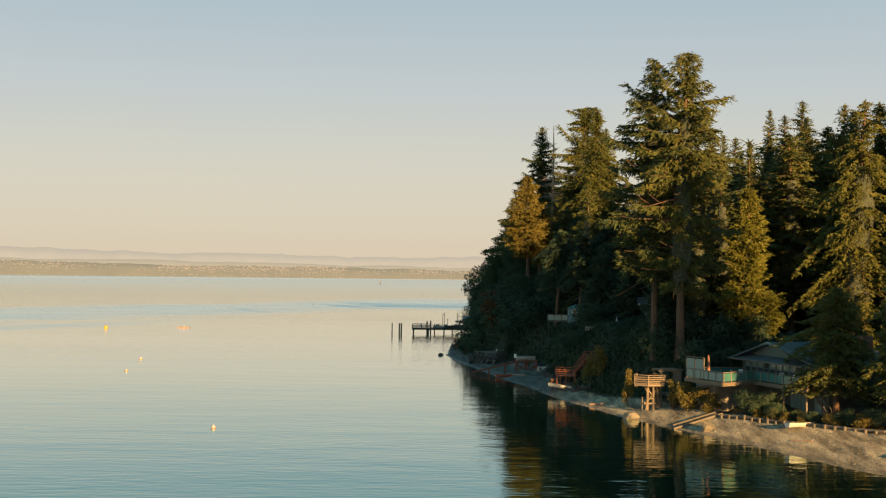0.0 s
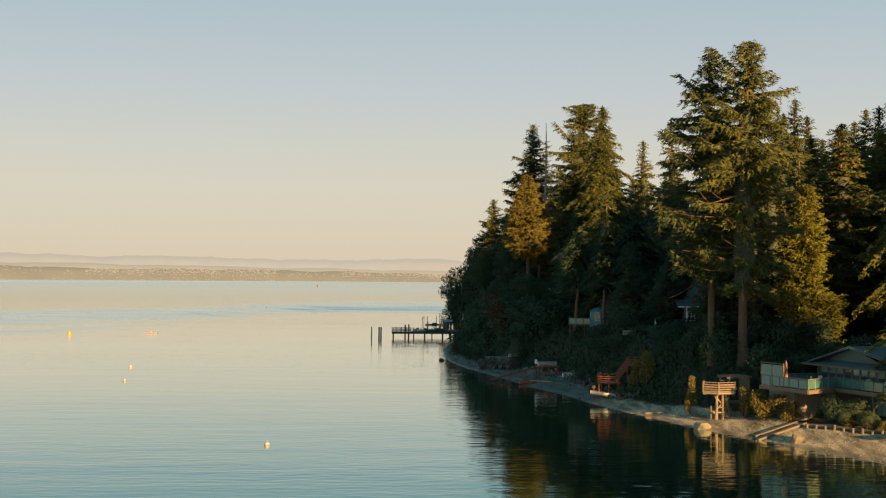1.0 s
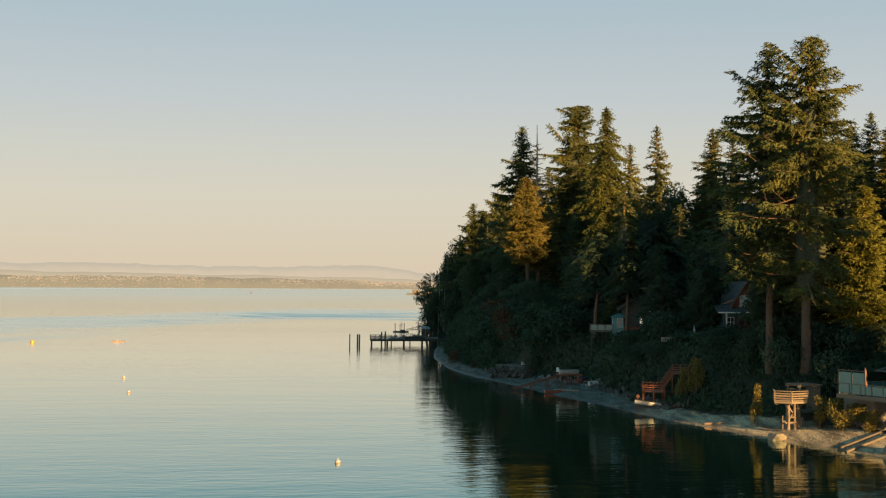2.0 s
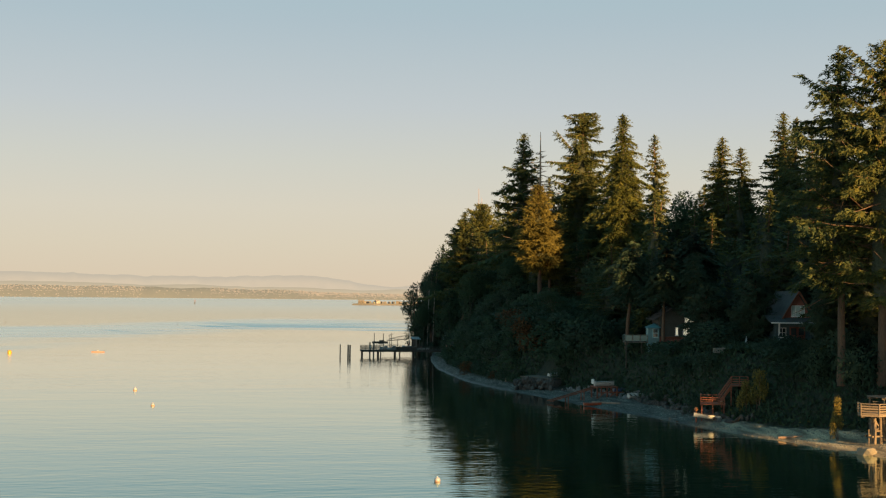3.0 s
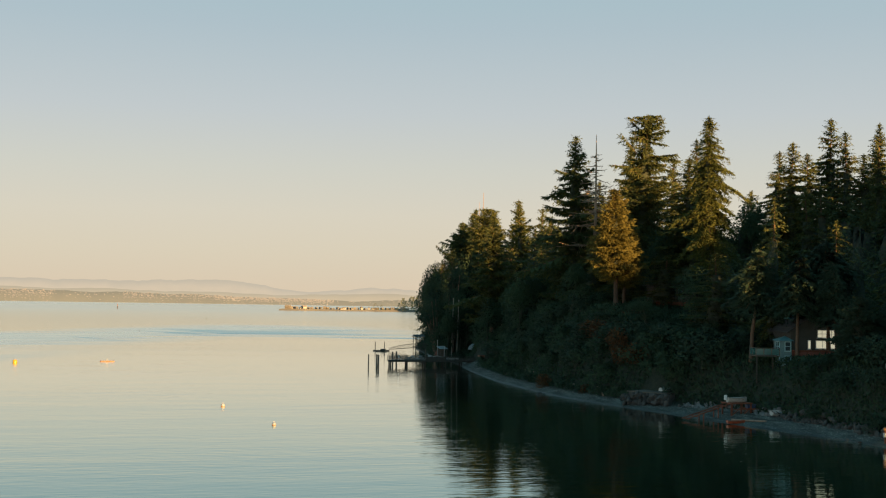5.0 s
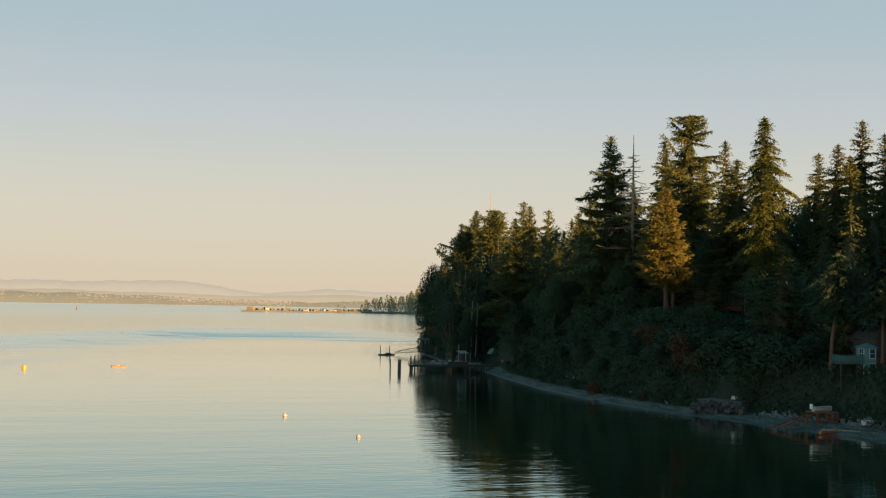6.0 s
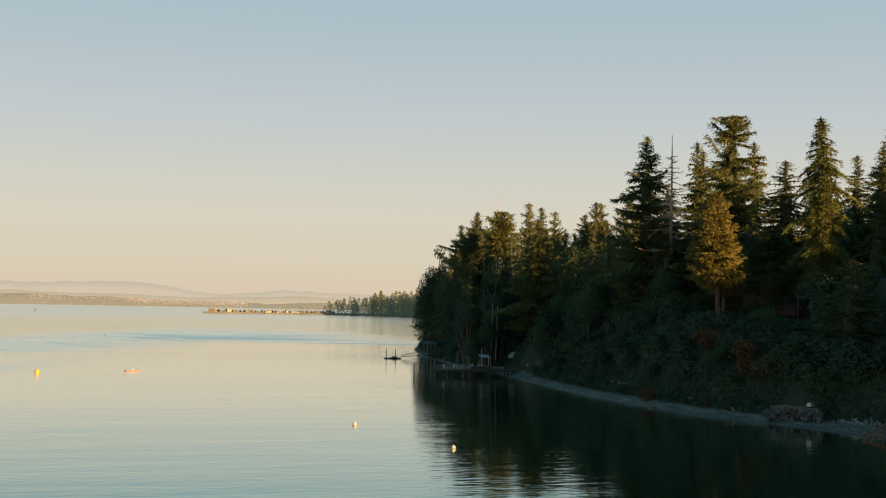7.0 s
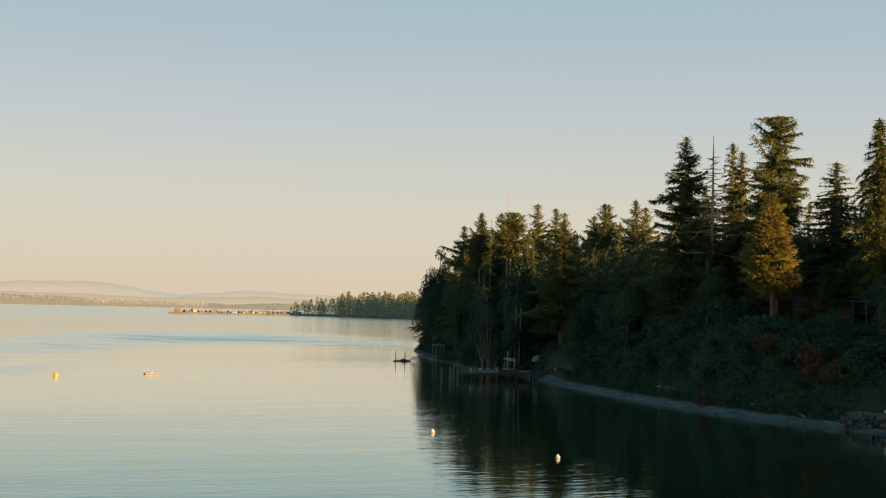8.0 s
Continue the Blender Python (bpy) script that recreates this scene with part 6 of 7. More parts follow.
rowing_boat("rowing_dinghy", "upturned pale dinghy on the terrace deck", (9.2, 191.9, 2.75), 20, L=2.0, W=1.0, D=0.42, tilt=(180, 0))

# rock revetments along the bank
def revetment(label, pts, n, mat, lo, hi, zlift=1.1):
    rv = thing("rock_revetment", label, "rock wall")
    mes = []
    for s in (51, 52, 53, 54):
        o = boulder("stone", "x", s, mat)
        mes.append(o.data)
        bpy.data.objects.remove(o)
    for i in range(n):
        t = (i + rg2.random()) / n * (len(pts) - 1)
        k = min(int(t), len(pts) - 2)
        f_ = t - k
        x, y = pts[k][0] * (1 - f_) + pts[k + 1][0] * f_, pts[k][1] * (1 - f_) + pts[k + 1][1] * f_
        up = rg2.random()
        x = float(shore(y)) + float(np.interp(y, PROF_Y, BEACH_W)) - 0.5 + up * 1.3 + rg2.uniform(-0.3, 0.2)
        s = rg2.uniform(lo, hi)
        part("stone", mes[i % 4], None, rv, "", Matrix.LocRotScale((x, y, gz(x, y) + up * zlift * 0.3), Euler((rg2.random() * 6, rg2.random() * 6, rg2.random() * 6)), (s, s * 0.85, s * 0.75)))


revetment("dark rock wall at the foot of the bank", [(17.6, 142.5), (15.9, 148.5), (15.0, 154), (14.8, 160), (14.6, 165), (14.3, 169)], 110, "rock_dark", 0.3, 0.65)
revetment("grey riprap stones below the red house", [(14.2, 170.5), (13.8, 174), (13.4, 179), (12.6, 184), (10.6, 188)], 110, "rock_grey", 0.2, 0.42, 1.0)

# red house with teal trim
RH = thing("red_house", "red-brown house with pale teal trim and deck", "house", (18.7, 177.8, 5.8), -12)
part("wall", boxed(0.9, 9.2, -0.2, 8, 0, 2.6), M["red_wall"], RH)
part("upper_wall", boxed(0.9, 9.2, -0.1, 8, 2.6, 5.4), M["grey_wall"], RH)
part("bay", boxed(-0.55, 0.9, -0.5, 2.2, -0.4, 3.75), M["teal_wall"], RH, "dull teal corner bay with pale window trim")
window(RH, 0.0, 0.75, 2.45, 3.65, -0.5, frame_mat="teal_trim", rows=2)
window(RH, 0.0, 0.75, 0.6, 1.9, -0.5, frame_mat="teal_trim", rows=2)
window(RH, -0.3, 1.1, 2.4, 3.65, -0.55, axis="y", frame_mat="teal_trim", rows=2, cols=2)
window(RH, -0.3, 1.1, 0.5, 1.9, -0.55, axis="y", frame_mat="teal_trim", rows=2, cols=2)
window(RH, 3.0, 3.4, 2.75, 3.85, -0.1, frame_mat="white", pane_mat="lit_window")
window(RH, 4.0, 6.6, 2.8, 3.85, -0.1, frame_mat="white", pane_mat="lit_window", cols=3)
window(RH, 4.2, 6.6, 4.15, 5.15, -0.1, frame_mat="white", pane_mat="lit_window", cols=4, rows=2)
bar("balcony_beam", (1.2, -1.2, 2.45), (8.6, -1.2, 2.45), 0.12, "timber_red", RH, 0.2)
part("balcony", boxed(1.0, 8.8, -1.3, -0.2, 2.5, 2.6), M["timber_red"], RH)
railing(RH, [(1.1, -1.25), (8.7, -1.25)], 1.55, 0.95, 1.5, "timber_red", "red_wall")
part("deck", boxed(-3.6, -0.55, -0.4, 2.4, 1.75, 1.88), M["timber_grey"], RH)
railing(RH, [(-0.6, -0.35), (-3.55, -0.35), (-3.55, 2.3)], 1.88, 0.9, 1.1, "timber_grey", "screen")
for x in (-3.4, -1.4):
    part("post", boxed(x - 0.07, x + 0.07, -0.3, -0.16, -1.6, 1.75), M["timber_dark"], RH)
for q in ([(0.2, -1.0, 4.9), (5.1, -1.0, 8.0), (5.1, 8.8, 8.0), (0.2, 8.8, 4.9)], [(10.0, -1.0, 4.9), (10.0, 8.8, 4.9), (5.1, 8.8, 8.0), (5.1, -1.0, 8.0)]):
    part("roof", solid([*q, *[(x, y, z - 0.18) for x, y, z in q]], [(0, 1, 2, 3), (7, 6, 5, 4), (0, 4, 5, 1), (1, 5, 6, 2), (2, 6, 7, 3), (3, 7, 4, 0)]), M["roof_dark"], RH)
part("gable", solid([(0.9, -0.05, 5.35), (9.2, -0.05, 5.35), (5.1, -0.05, 7.8), (0.9, 0.1, 5.35), (9.2, 0.1, 5.35), (5.1, 0.1, 7.8)], [(0, 1, 2), (5, 4, 3), (0, 3, 4, 1), (1, 4, 5, 2), (2, 5, 3, 0)]), M["grey_wall"], RH)
part("bay_roof", solid([(-0.8, -0.75, 3.75), (1.1, -0.75, 3.75), (1.1, 2.5, 3.75), (-0.8, 2.5, 3.75), (0.3, 0.6, 4.3), (0.8, 2.0, 4.3)], [(0, 1, 4), (1, 2, 5, 4), (2, 3, 5), (3, 0, 4, 5), (3, 2, 1, 0)]), M["roof_teal"], RH)
part("dormer", boxed(2.2, 4.4, 5.6, 7.2, 6.4, 7.9), M["roof_teal"], RH, "teal metal roof dormer")

# blue house with the steep gable
BH = thing("blue_house", "blue-grey cottage with steep gable and red door", "house", (25.7, 155.4, 8.1), -4)
part("wall", boxed(0, 4.9, 0, 7, 0, 2.9), M["blue_wall"], BH)
q = [(-1.0, -1.3, 2.72), (5.6, -1.3, 2.72), (5.6, 1.2, 3.5), (-1.0, 1.2, 3.5)]
part("porch_roof", solid([*q, *[(x, y, z - 0.12) for x, y, z in q]], [(0, 1, 2, 3), (7, 6, 5, 4), (0, 4, 5, 1), (1, 5, 6, 2), (2, 6, 7, 3), (3, 7, 4, 0)]), M["roof_dark"], BH)
bar("fascia", (-1.0, -1.34, 2.66), (5.6, -1.34, 2.66), 0.05, "white", BH, 0.14)
part("gable", solid([(0.9, 0.4, 2.9), (4.7, 0.4, 2.9), (2.8, 0.4, 6.0), (0.9, 0.6, 2.9), (4.7, 0.6, 2.9), (2.8, 0.6, 6.0)], [(0, 1, 2), (5, 4, 3), (0, 3, 4, 1), (1, 4, 5, 2), (2, 5, 3, 0)]), M["red_wall"], BH)
for q in ([(0.4, 0.0, 2.5), (2.8, 0.0, 6.3), (2.8, 7.4, 6.3), (0.4, 7.4, 2.5)], [(5.2, 0.0, 2.5), (5.2, 7.4, 2.5), (2.8, 7.4, 6.3), (2.8, 0.0, 6.3)]):
    part("roof", solid([*q, *[(x, y, z - 0.16) for x, y, z in q]], [(0, 1, 2, 3), (7, 6, 5, 4), (0, 4, 5, 1), (1, 5, 6, 2), (2, 6, 7, 3), (3, 7, 4, 0)]), M["roof_dark"], BH)
for a, b_ in (((0.4, -0.04, 2.42), (2.8, -0.04, 6.2)), ((5.2, -0.04, 2.42), (2.8, -0.04, 6.2))):
    bar("barge_board", a, b_, 0.05, "timber_red", BH, 0.2)
window(BH, 2.0, 3.6, 3.35, 4.65, 0.4, frame_mat="white", cols=3, rows=2, pane_mat="pane_pale")
window(BH, 0.35, 1.25, 0.95, 2.1, 0, frame_mat="white", cols=2, rows=2)
door = part("door", boxed(1.65, 3.5, -0.07, -0.0, 0.05, 2.2), M["red_wall"], BH, "red double entrance door")
for x in (1.75, 2.65):
    part("panel", boxed(x, x + 0.72, -0.10, -0.07, 0.25, 1.1), M["red_wall"], door)
    part("glazing", boxed(x + 0.06, x + 0.66, -0.09, -0.07, 1.25, 2.05, bevel=0), M["pane"], door)
for x in (0.05, 4.8):
    part("porch_post", boxed(x - 0.07, x + 0.07, -1.15, -1.0, -0.3, 2.7), M["white"], BH)
part("porch_floor", boxed(-0.4, 5.2, -1.4, 0, -0.3, 0.0), M["timber_grey"], BH)

# patio with a closed parasol
PT = thing("patio_wall", "low pale stone patio wall on the bank", "wall", (18.1, 155.0, 7.3), 2)
for i in range(7):
    part("block", boxed(i * 0.52, i * 0.52 + 0.50, -0.15, 0.15, 0.0, 0.55 + 0.03 * (i % 3), bevel=0.03), M["concrete"], PT)
pa = thing("parasol", "closed grey-white parasol on the bank patio", "parasol", (22.1, 155.2, 7.2))
pole("pole", (0, 0, 0), (0, 0, 2.0), 0.03, 0.02, "white", pa, 6)
v, f = tube_arrays([(0, 0, 0.65), (0, 0, 1.0), (0, 0, 1.5), (0, 0, 1.95)], [0.22, 0.18, 0.12, 0.02], 8)
part("canopy", mesh_from("canopy", v, f, M["canvas_grey"], True), None, pa)
tb = thing("patio_table", "round white patio table", "table", (22.5, 155.0, 7.2))
pole("tabletop", (0, 0, 0.70), (0, 0, 0.74), 0.55, 0.55, "white", tb, 16)
pole("leg", (0, 0, 0), (0, 0, 0.7), 0.06, 0.05, "white", tb)

# cabin deep in the wood
CB = thing("cabin", "low dark cabin with pale deck rail in the wood", "house", (24.0, 224.6, 0), -12)
cz = gz(25, 225.5) + 0.9
part("wall", boxed(-2.5, 6, 0, 6, cz - 2.4, cz + 2.5), M["timber_dark"], CB)
part("roof", boxed(-3.2, 6.8, -1.0, 6.8, cz + 2.5, cz + 2.72, bevel=0.05), M["roof_dark"], CB)
for u in (-1.6, -0.6, 0.5, 1.5):
    window(CB, u, u + 0.7, cz + 0.2, cz + 2.0, 0, frame_mat="trim_dull", rows=2)
part("deck", boxed(-2.5, 3.0, -2.2, 0, cz - 0.15, cz), M["timber_grey"], CB)
part("skirt_board", boxed(-2.5, 3.0, -2.24, -2.2, cz - 0.75, cz - 0.15, bevel=0), M["timber_red"], CB, "dull red boarding under the deck")
railing(CB, [(-2.4, -2.1), (2.9, -2.1)], cz, 0.9, 1.2, "timber_grey", "bars")
for u in (3.6, 5.8):
    part("porch_post", boxed(u - 0.08, u + 0.08, -1.9, -1.74, cz - 2.2, cz + 1.9), M["trim_dull"], CB)
part("porch_roof", boxed(3.3, 6.2, -2.1, 0, cz + 1.9, cz + 2.05, bevel=0.02), M["trim_dull"], CB)

# ---- pier, floats and buoys ----
PR = thing("pier", "dark timber pier with white-topped rail on piles", "pier", (0, 297.0, 0), 0)
part("deck", boxed(-8.4, 15.5, -1.1, 1.1, 1.12, 1.30), M["timber_dark"], PR)
for s in (-0.95, 0.95):
    bar("stringer", (-8.3, s, 1.0), (15.3, s, 1.0), 0.18, "timber_dark", PR, 0.26)
for x in (-8.0, -4.4, -0.6, 3.6, 7.6, 11.4):
    for s in (-0.85, 0.85):
        pole("pile", (x, s, -2.0), (x, s, 1.15), 0.17, 0.15, "timber_dark", PR)
railing(PR, [(-8.3, -1.0), (-0.5, -1.0)], 1.30, 0.95, 1.1, "timber_grey", "bars")
railing(PR, [(-8.3, 1.0), (-3.9, 1.0)], 1.30, 0.95, 1.1, "timber_grey", "bars")
railing(PR, [(2.0, -1.0), (14.5, -1.0)], 1.30, 0.75, 2.2, "timber_dark", "bars")
part("side_stage", boxed(-3.4, 6.4, 1.1, 7.4, 1.0, 1.22), M["timber_dark"], PR)
for x in (-3.0, 1.4, 6.0):
    pole("pile", (x, 7.1, -2.0), (x, 7.1, 1.9), 0.15, 0.13, "timber_grey", PR)
bar("fender_wall", (-0.4, -1.14, 1.55), (4.0, -1.14, 1.55), 0.08, "timber_dark", PR, 0.9)
for i, (x, y, top) in enumerate(((-13.1, 294.5, 2.55), (-11.35, 294.5, 2.5), (-10.9, 294.9, 2.45), (-5.0, 309.4, 2.5), (-4.1, 309.5, 2.6))):
    pl = thing("mooring_pile", "tall weathered mooring pile standing in the water", "pile", (x, y, 0), group="mooring piles")
    pole("shaft", (0, 0, -3), (0.04, 0, top), 0.20 if i else 0.15, 0.17 if i else 0.12, "timber_grey", pl)
# clutter on the stage
CH = thing("garden_chair", "white plastic chair on the pier end", "chair", (-6.0, 296.4, 1.30), 40)
part("seat", boxed(-0.25, 0.25, -0.25, 0.25, 0.40, 0.45), M["white"], CH)
part("backrest", boxed(-0.25, 0.25, 0.21, 0.26, 0.45, 0.95), M["white"], CH)
for x in (-0.22, 0.22):
    for y in (-0.22, 0.22):
        part("leg", boxed(x - 0.025, x + 0.025, y - 0.025, y + 0.025, 0, 0.40, bevel=0), M["white"], CH)
DV = thing("davit", "grey steel boat davit on the pier", "davit", (3.0, 299.4, 1.22))
pole("mast", (0, 0, 0), (0, 0, 4.3), 0.07, 0.05, "steel", DV)
bar("arm", (0, 0, 2.95), (1.6, 0, 2.95), 0.10, "steel", DV)
pole("post", (1.55, 0, 0), (1.55, 0, 2.95), 0.06, 0.05, "steel", DV)
rowing_boat("skiff", "pale skiff stored tilted on the stage", (3.4, 300.2, 1.32), 25, L=2.8, W=1.2, D=0.5, tilt=(40, 0))
rowing_boat("skiff", "grey skiff lying on the stage", (6.0, 297.8, 1.30), -10, L=2.6, W=1.1, D=0.45)
rowing_boat("kayak", "orange kayak stood against the hut", (3.3, 302.0, 2.0), 60, L=2.4, W=0.6, D=0.3, mat="hull_red", tilt=(0, -50))
rowing_boat("rowing_dinghy", "small dinghy pulled up beside the pier", (11.6, 292.4, gz(11.6, 292.4)), 15, L=2.6, W=1.2, D=0.5, mat="canvas_brown")
HT = thing("boat_hut", "small open hut with a pale sloping roof", "hut", (4.9, 303.0, 1.2), 12)
for x in (-0.7, 0.7):
    for y in (-0.6, 0.6):
        part("post", boxed(x - 0.05, x + 0.05, y - 0.05, y + 0.05, 0, 2.3), M["timber_grey"], HT)
part("roof", solid([(-1.0, -0.9, 2.25), (1.0, -0.9, 2.25), (1.0, 0.9, 2.75), (-1.0, 0.9, 2.75), (-1.0, -0.9, 2.33), (1.0, -0.9, 2.33), (1.0, 0.9, 2.83), (-1.0, 0.9, 2.83)],
                   [(3, 2, 1, 0), (4, 5, 6, 7), (0, 1, 5, 4), (1, 2, 6, 5), (2, 3, 7, 6), (3, 0, 4, 7)]), M["canvas_blue"], HT)
part("back_wall", boxed(-0.7, 0.7, 0.6, 0.66, 0, 2.3), M["timber_grey"], HT)
for x, y, s in ((2.0, 300.6, 0.6), (1.2, 299.4, 0.45), (4.6, 301.2, 0.5), (5.4, 300.0, 0.5), (4.9, 298.9, 0.4)):
    cr = thing("fish_box", "grey plastic fish box on the stage", "box", (x, y, 1.27), x * 50, "fish boxes")
    part("tub", boxed(-s * 0.7, s * 0.7, -s / 2, s / 2, 0, s * 0.7, bevel=0.03), M["canvas_blue"], cr)
    part("rim", boxed(-s * 0.74, s * 0.74, -s * 0.54, s * 0.54, s * 0.7, s * 0.76, bevel=0.01), M["white"], cr)


def crab_pot(at, turn, r=0.42, h=0.36):
    """A round trap: three rings held by uprights round a netted drum."""
    cp = thing("crab_pot", "round netted crab pot stacked on the stage", "trap", at, turn, "crab pots")
    for z in (0.03, h * 0.5, h):
        ring = [(r * math.cos(a), r * math.sin(a), z) for a in np.linspace(0, 2 * math.pi, 13)]
        part("ring", mesh_from("ring", *tube_arrays(ring, [0.03] * 13, 5), M["steel"], True), None, cp)
    v, f = tube_arrays([(0, 0, 0.01), (0, 0, 0.02), (0, 0, h - 0.02), (0, 0, h - 0.01)], [0.02, r * 0.95, r * 0.95, 0.02], 12)
    part("net", mesh_from("net", v, f, M["canvas_grey"]), None, cp)
    return cp


pot0 = crab_pot((-2.6, 301.2, 1.22), 0)
for i, (x, y, z) in enumerate(((-1.7, 300.6, 0), (-2.2, 301.0, 0.4), (-0.6, 301.8, 0), (0.3, 302.4, 0), (-0.2, 302.0, 0.4), (1.4, 302.9, 0), (-2.9, 302.9, 0), (2.4, 303.2, 0), (2.2, 303.3, 0.4))):
    copy_thing(pot0, pose(x, y, 1.22 + z, 0, 0, 40 * i))
for x, y, h in ((-1.0, 303.9, 3.4), (-0.6, 304.0, 3.7), (0.2, 299.0, 2.4)):
    gp = thing("gear_post", "slim grey post standing on the stage", "post", (x, y, 1.2), group="gear posts")
    pole("shaft", (0, 0, 0), (0.05, 0, h), 0.07, 0.05, "timber_grey", gp)
    bar("cross_arm", (-0.3, 0, h * 0.9), (0.3, 0, h * 0.9), 0.06, "timber_grey", gp)
for x, y in ((0.9, 300.6), (-1.4, 299.2), (5.9, 301.9)):
    fb = thing("float_bundle", "bundle of faded round fishing floats", "floats", (x, y, 1.22), x * 60, "fishing floats")
    for dx, dy, dz, r in ((0, 0, 0.2, 0.2), (0.32, 0.05, 0.17, 0.17), (0.12, 0.28, 0.18, 0.18), (0.15, 0.1, 0.46, 0.16)):
        bm = bmesh.new()
        bmesh.ops.create_uvsphere(bm, u_segments=10, v_segments=7, radius=r, matrix=Matrix.Translation((dx, dy, dz)))
        part("float", bm, M["buoy_pale"] if dz < 0.4 else M["canvas_brown"], fb)
# tarpaulin shelter on the bank behind
TN = thing("dome_tent", "grey-blue dome tent under the trees", "tent", (13.4, 307.4, gz(13.4, 307.4)), 20)
bm = bmesh.new()
bmesh.ops.create_uvsphere(bm, u_segments=16, v_segments=10, radius=1.0)
bmesh.ops.bisect_plane(bm, geom=bm.verts[:] + bm.edges[:] + bm.faces[:], plane_co=(0, 0, 0), plane_no=(0, 0, 1), clear_inner=True)
for v in bm.verts:
    v.co = Vector((v.co.x * 1.45 * (1 + 0.1 * abs(v.co.y)), v.co.y * 1.15, v.co.z * 1.35))
part("fly", bm, M["canvas_blue"], TN)
part("door_flap", boxed(-0.45, 0.45, -1.16, -1.02, 0.0, 0.8), M["canvas_white"], TN)
# pergola-like frame at the point
FP = thing("boat_shelter", "pale open timber boat shelter at the point", "shelter", (15.9, 378.0, 0.6), 15)
for x in (-1.2, 0.0, 1.2):
    for y in (-0.8, 0.8):
        part("post", boxed(x - 0.08, x + 0.08, y - 0.08, y + 0.08, -0.4, 3.4), M["timber_pale"], FP)
part("roof", solid([(-1.6, -1.2, 3.4), (1.6, -1.2, 3.4), (1.6, 1.2, 3.4), (-1.6, 1.2, 3.4), (-1.6, 0, 4.0), (1.6, 0, 4.0)], [(0, 1, 5, 4), (2, 3, 4, 5), (0, 4, 3), (1, 2, 5), (3, 2, 1, 0)]), M["slate"], FP)
part("floor", boxed(-1.4, 1.4, -1.0, 1.0, 0.6, 0.72), M["timber_pale"], FP)
# slim pale trunks above the pier
for x, y, top in ((8.5, 309.2, 21), (9.9, 309.8, 20), (17.6, 300.5, 19)):
    tr = thing("birch", "slim pale bare trunk standing among the alders", "broadleaf tree", (x, y, gz(x, y)), group="slim pale trees")
    pole("trunk", (0, 0, -0.2), (0.4, 0.1, top - 6), 0.12, 0.06, "bark_pale", tr)

FD = thing("floating_dock", "low dark floating dock with two piles", "dock", (4.6, 374.5, 0), 12)
FD.scale = (0.66, 0.8, 0.75)
part("float", boxed(-3.2, 3.2, -1.1, 1.1, -0.15, 0.38), M["timber_dark"], FD)
part("locker", boxed(-0.2, 1.8, -0.4, 0.4, 0.38, 0.85), M["timber_grey"], FD)
for x in (-2.3, 1.9):
    pole("pile", (x, 0.9, -2), (x, 0.9, 3.4), 0.16, 0.14, "timber_dark", FD)
GW = thing("gangway", "steel truss gangway down to the floating dock", "gangway", (0, 0, 0))
g0, g1 = Vector((6.9, 373.6, 0.55)), Vector((16.6, 361.0, 1.9))
dirn = (g1 - g0).normalized()
sidev = Vector((-dirn.y, dirn.x, 0)).normalized() * 0.55
for s in (-1, 1):
    bar("chord", g0 + sidev * s, g1 + sidev * s, 0.10, "timber_dark", GW)
    pts = [g0.lerp(g1, i / 6) for i in range(7)]
    arch = [p + Vector((0, 0, 0.35 + 0.75 * math.sin(math.pi * i / 6))) for i, p in enumerate(pts)]
    for i in range(6):
        bar("rail", arch[i] + sidev * s, arch[i + 1] + sidev * s, 0.07, "timber_dark", GW)
        bar("strut", pts[i] + sidev * s, arch[i + 1] + sidev * s, 0.05, "timber_dark", GW)
bar("tread", g0 + Vector((0, 0, 0.06)), g1 + Vector((0, 0, 0.06)), 1.0, "timber_dark", GW, 0.05)
GP = thing("landing_stage", "dark landing stage on piles at the point", "jetty", (18.6, 359.5, 0), -45)
part("deck", boxed(-2.5, 4.5, -0.8, 0.8, 1.75, 1.95), M["timber_dark"], GP)
for x in (-2.2, 0.8, 3.8):
    for s in (-0.6, 0.6):
        pole("pile", (x, s, -2), (x, s, 3.0 if x < -2 else 1.8), 0.16, 0.14, "timber_dark", GP)


M["buoy_white"] = surface("weathered_buoy_plastic", [(0.15, 0.175, 0.21), (0.22, 0.255, 0.31), (0.30, 0.34, 0.40)], 3, 0.5, bump=0.1, vary=0.1)


def mooring_buoy(x, y, r, label, top="buoy_white", band="orange"):
    b_ = thing("mooring_buoy", label, "buoy", (x, y, 0), group="mooring buoys")
    bm = bmesh.new()
    bmesh.ops.create_uvsphere(bm, u_segments=20, v_segments=12, radius=r, matrix=Matrix.Translation((0, 0, r * 0.45)))
    part("float", bm, M[top], b_)
    v, f = tube_arrays([(0, 0, r * 0.12), (0, 0, r * 0.22), (0, 0, r * 0.34)], [r * 0.96, r * 1.02, r * 1.01], 20)
    part("band", mesh_from("band", v, f, M[band]), None, b_)
    pole("mooring_eye", (0, 0, r * 1.40), (0, 0, r * 1.72), r * 0.16, r * 0.12, "steel", b_)


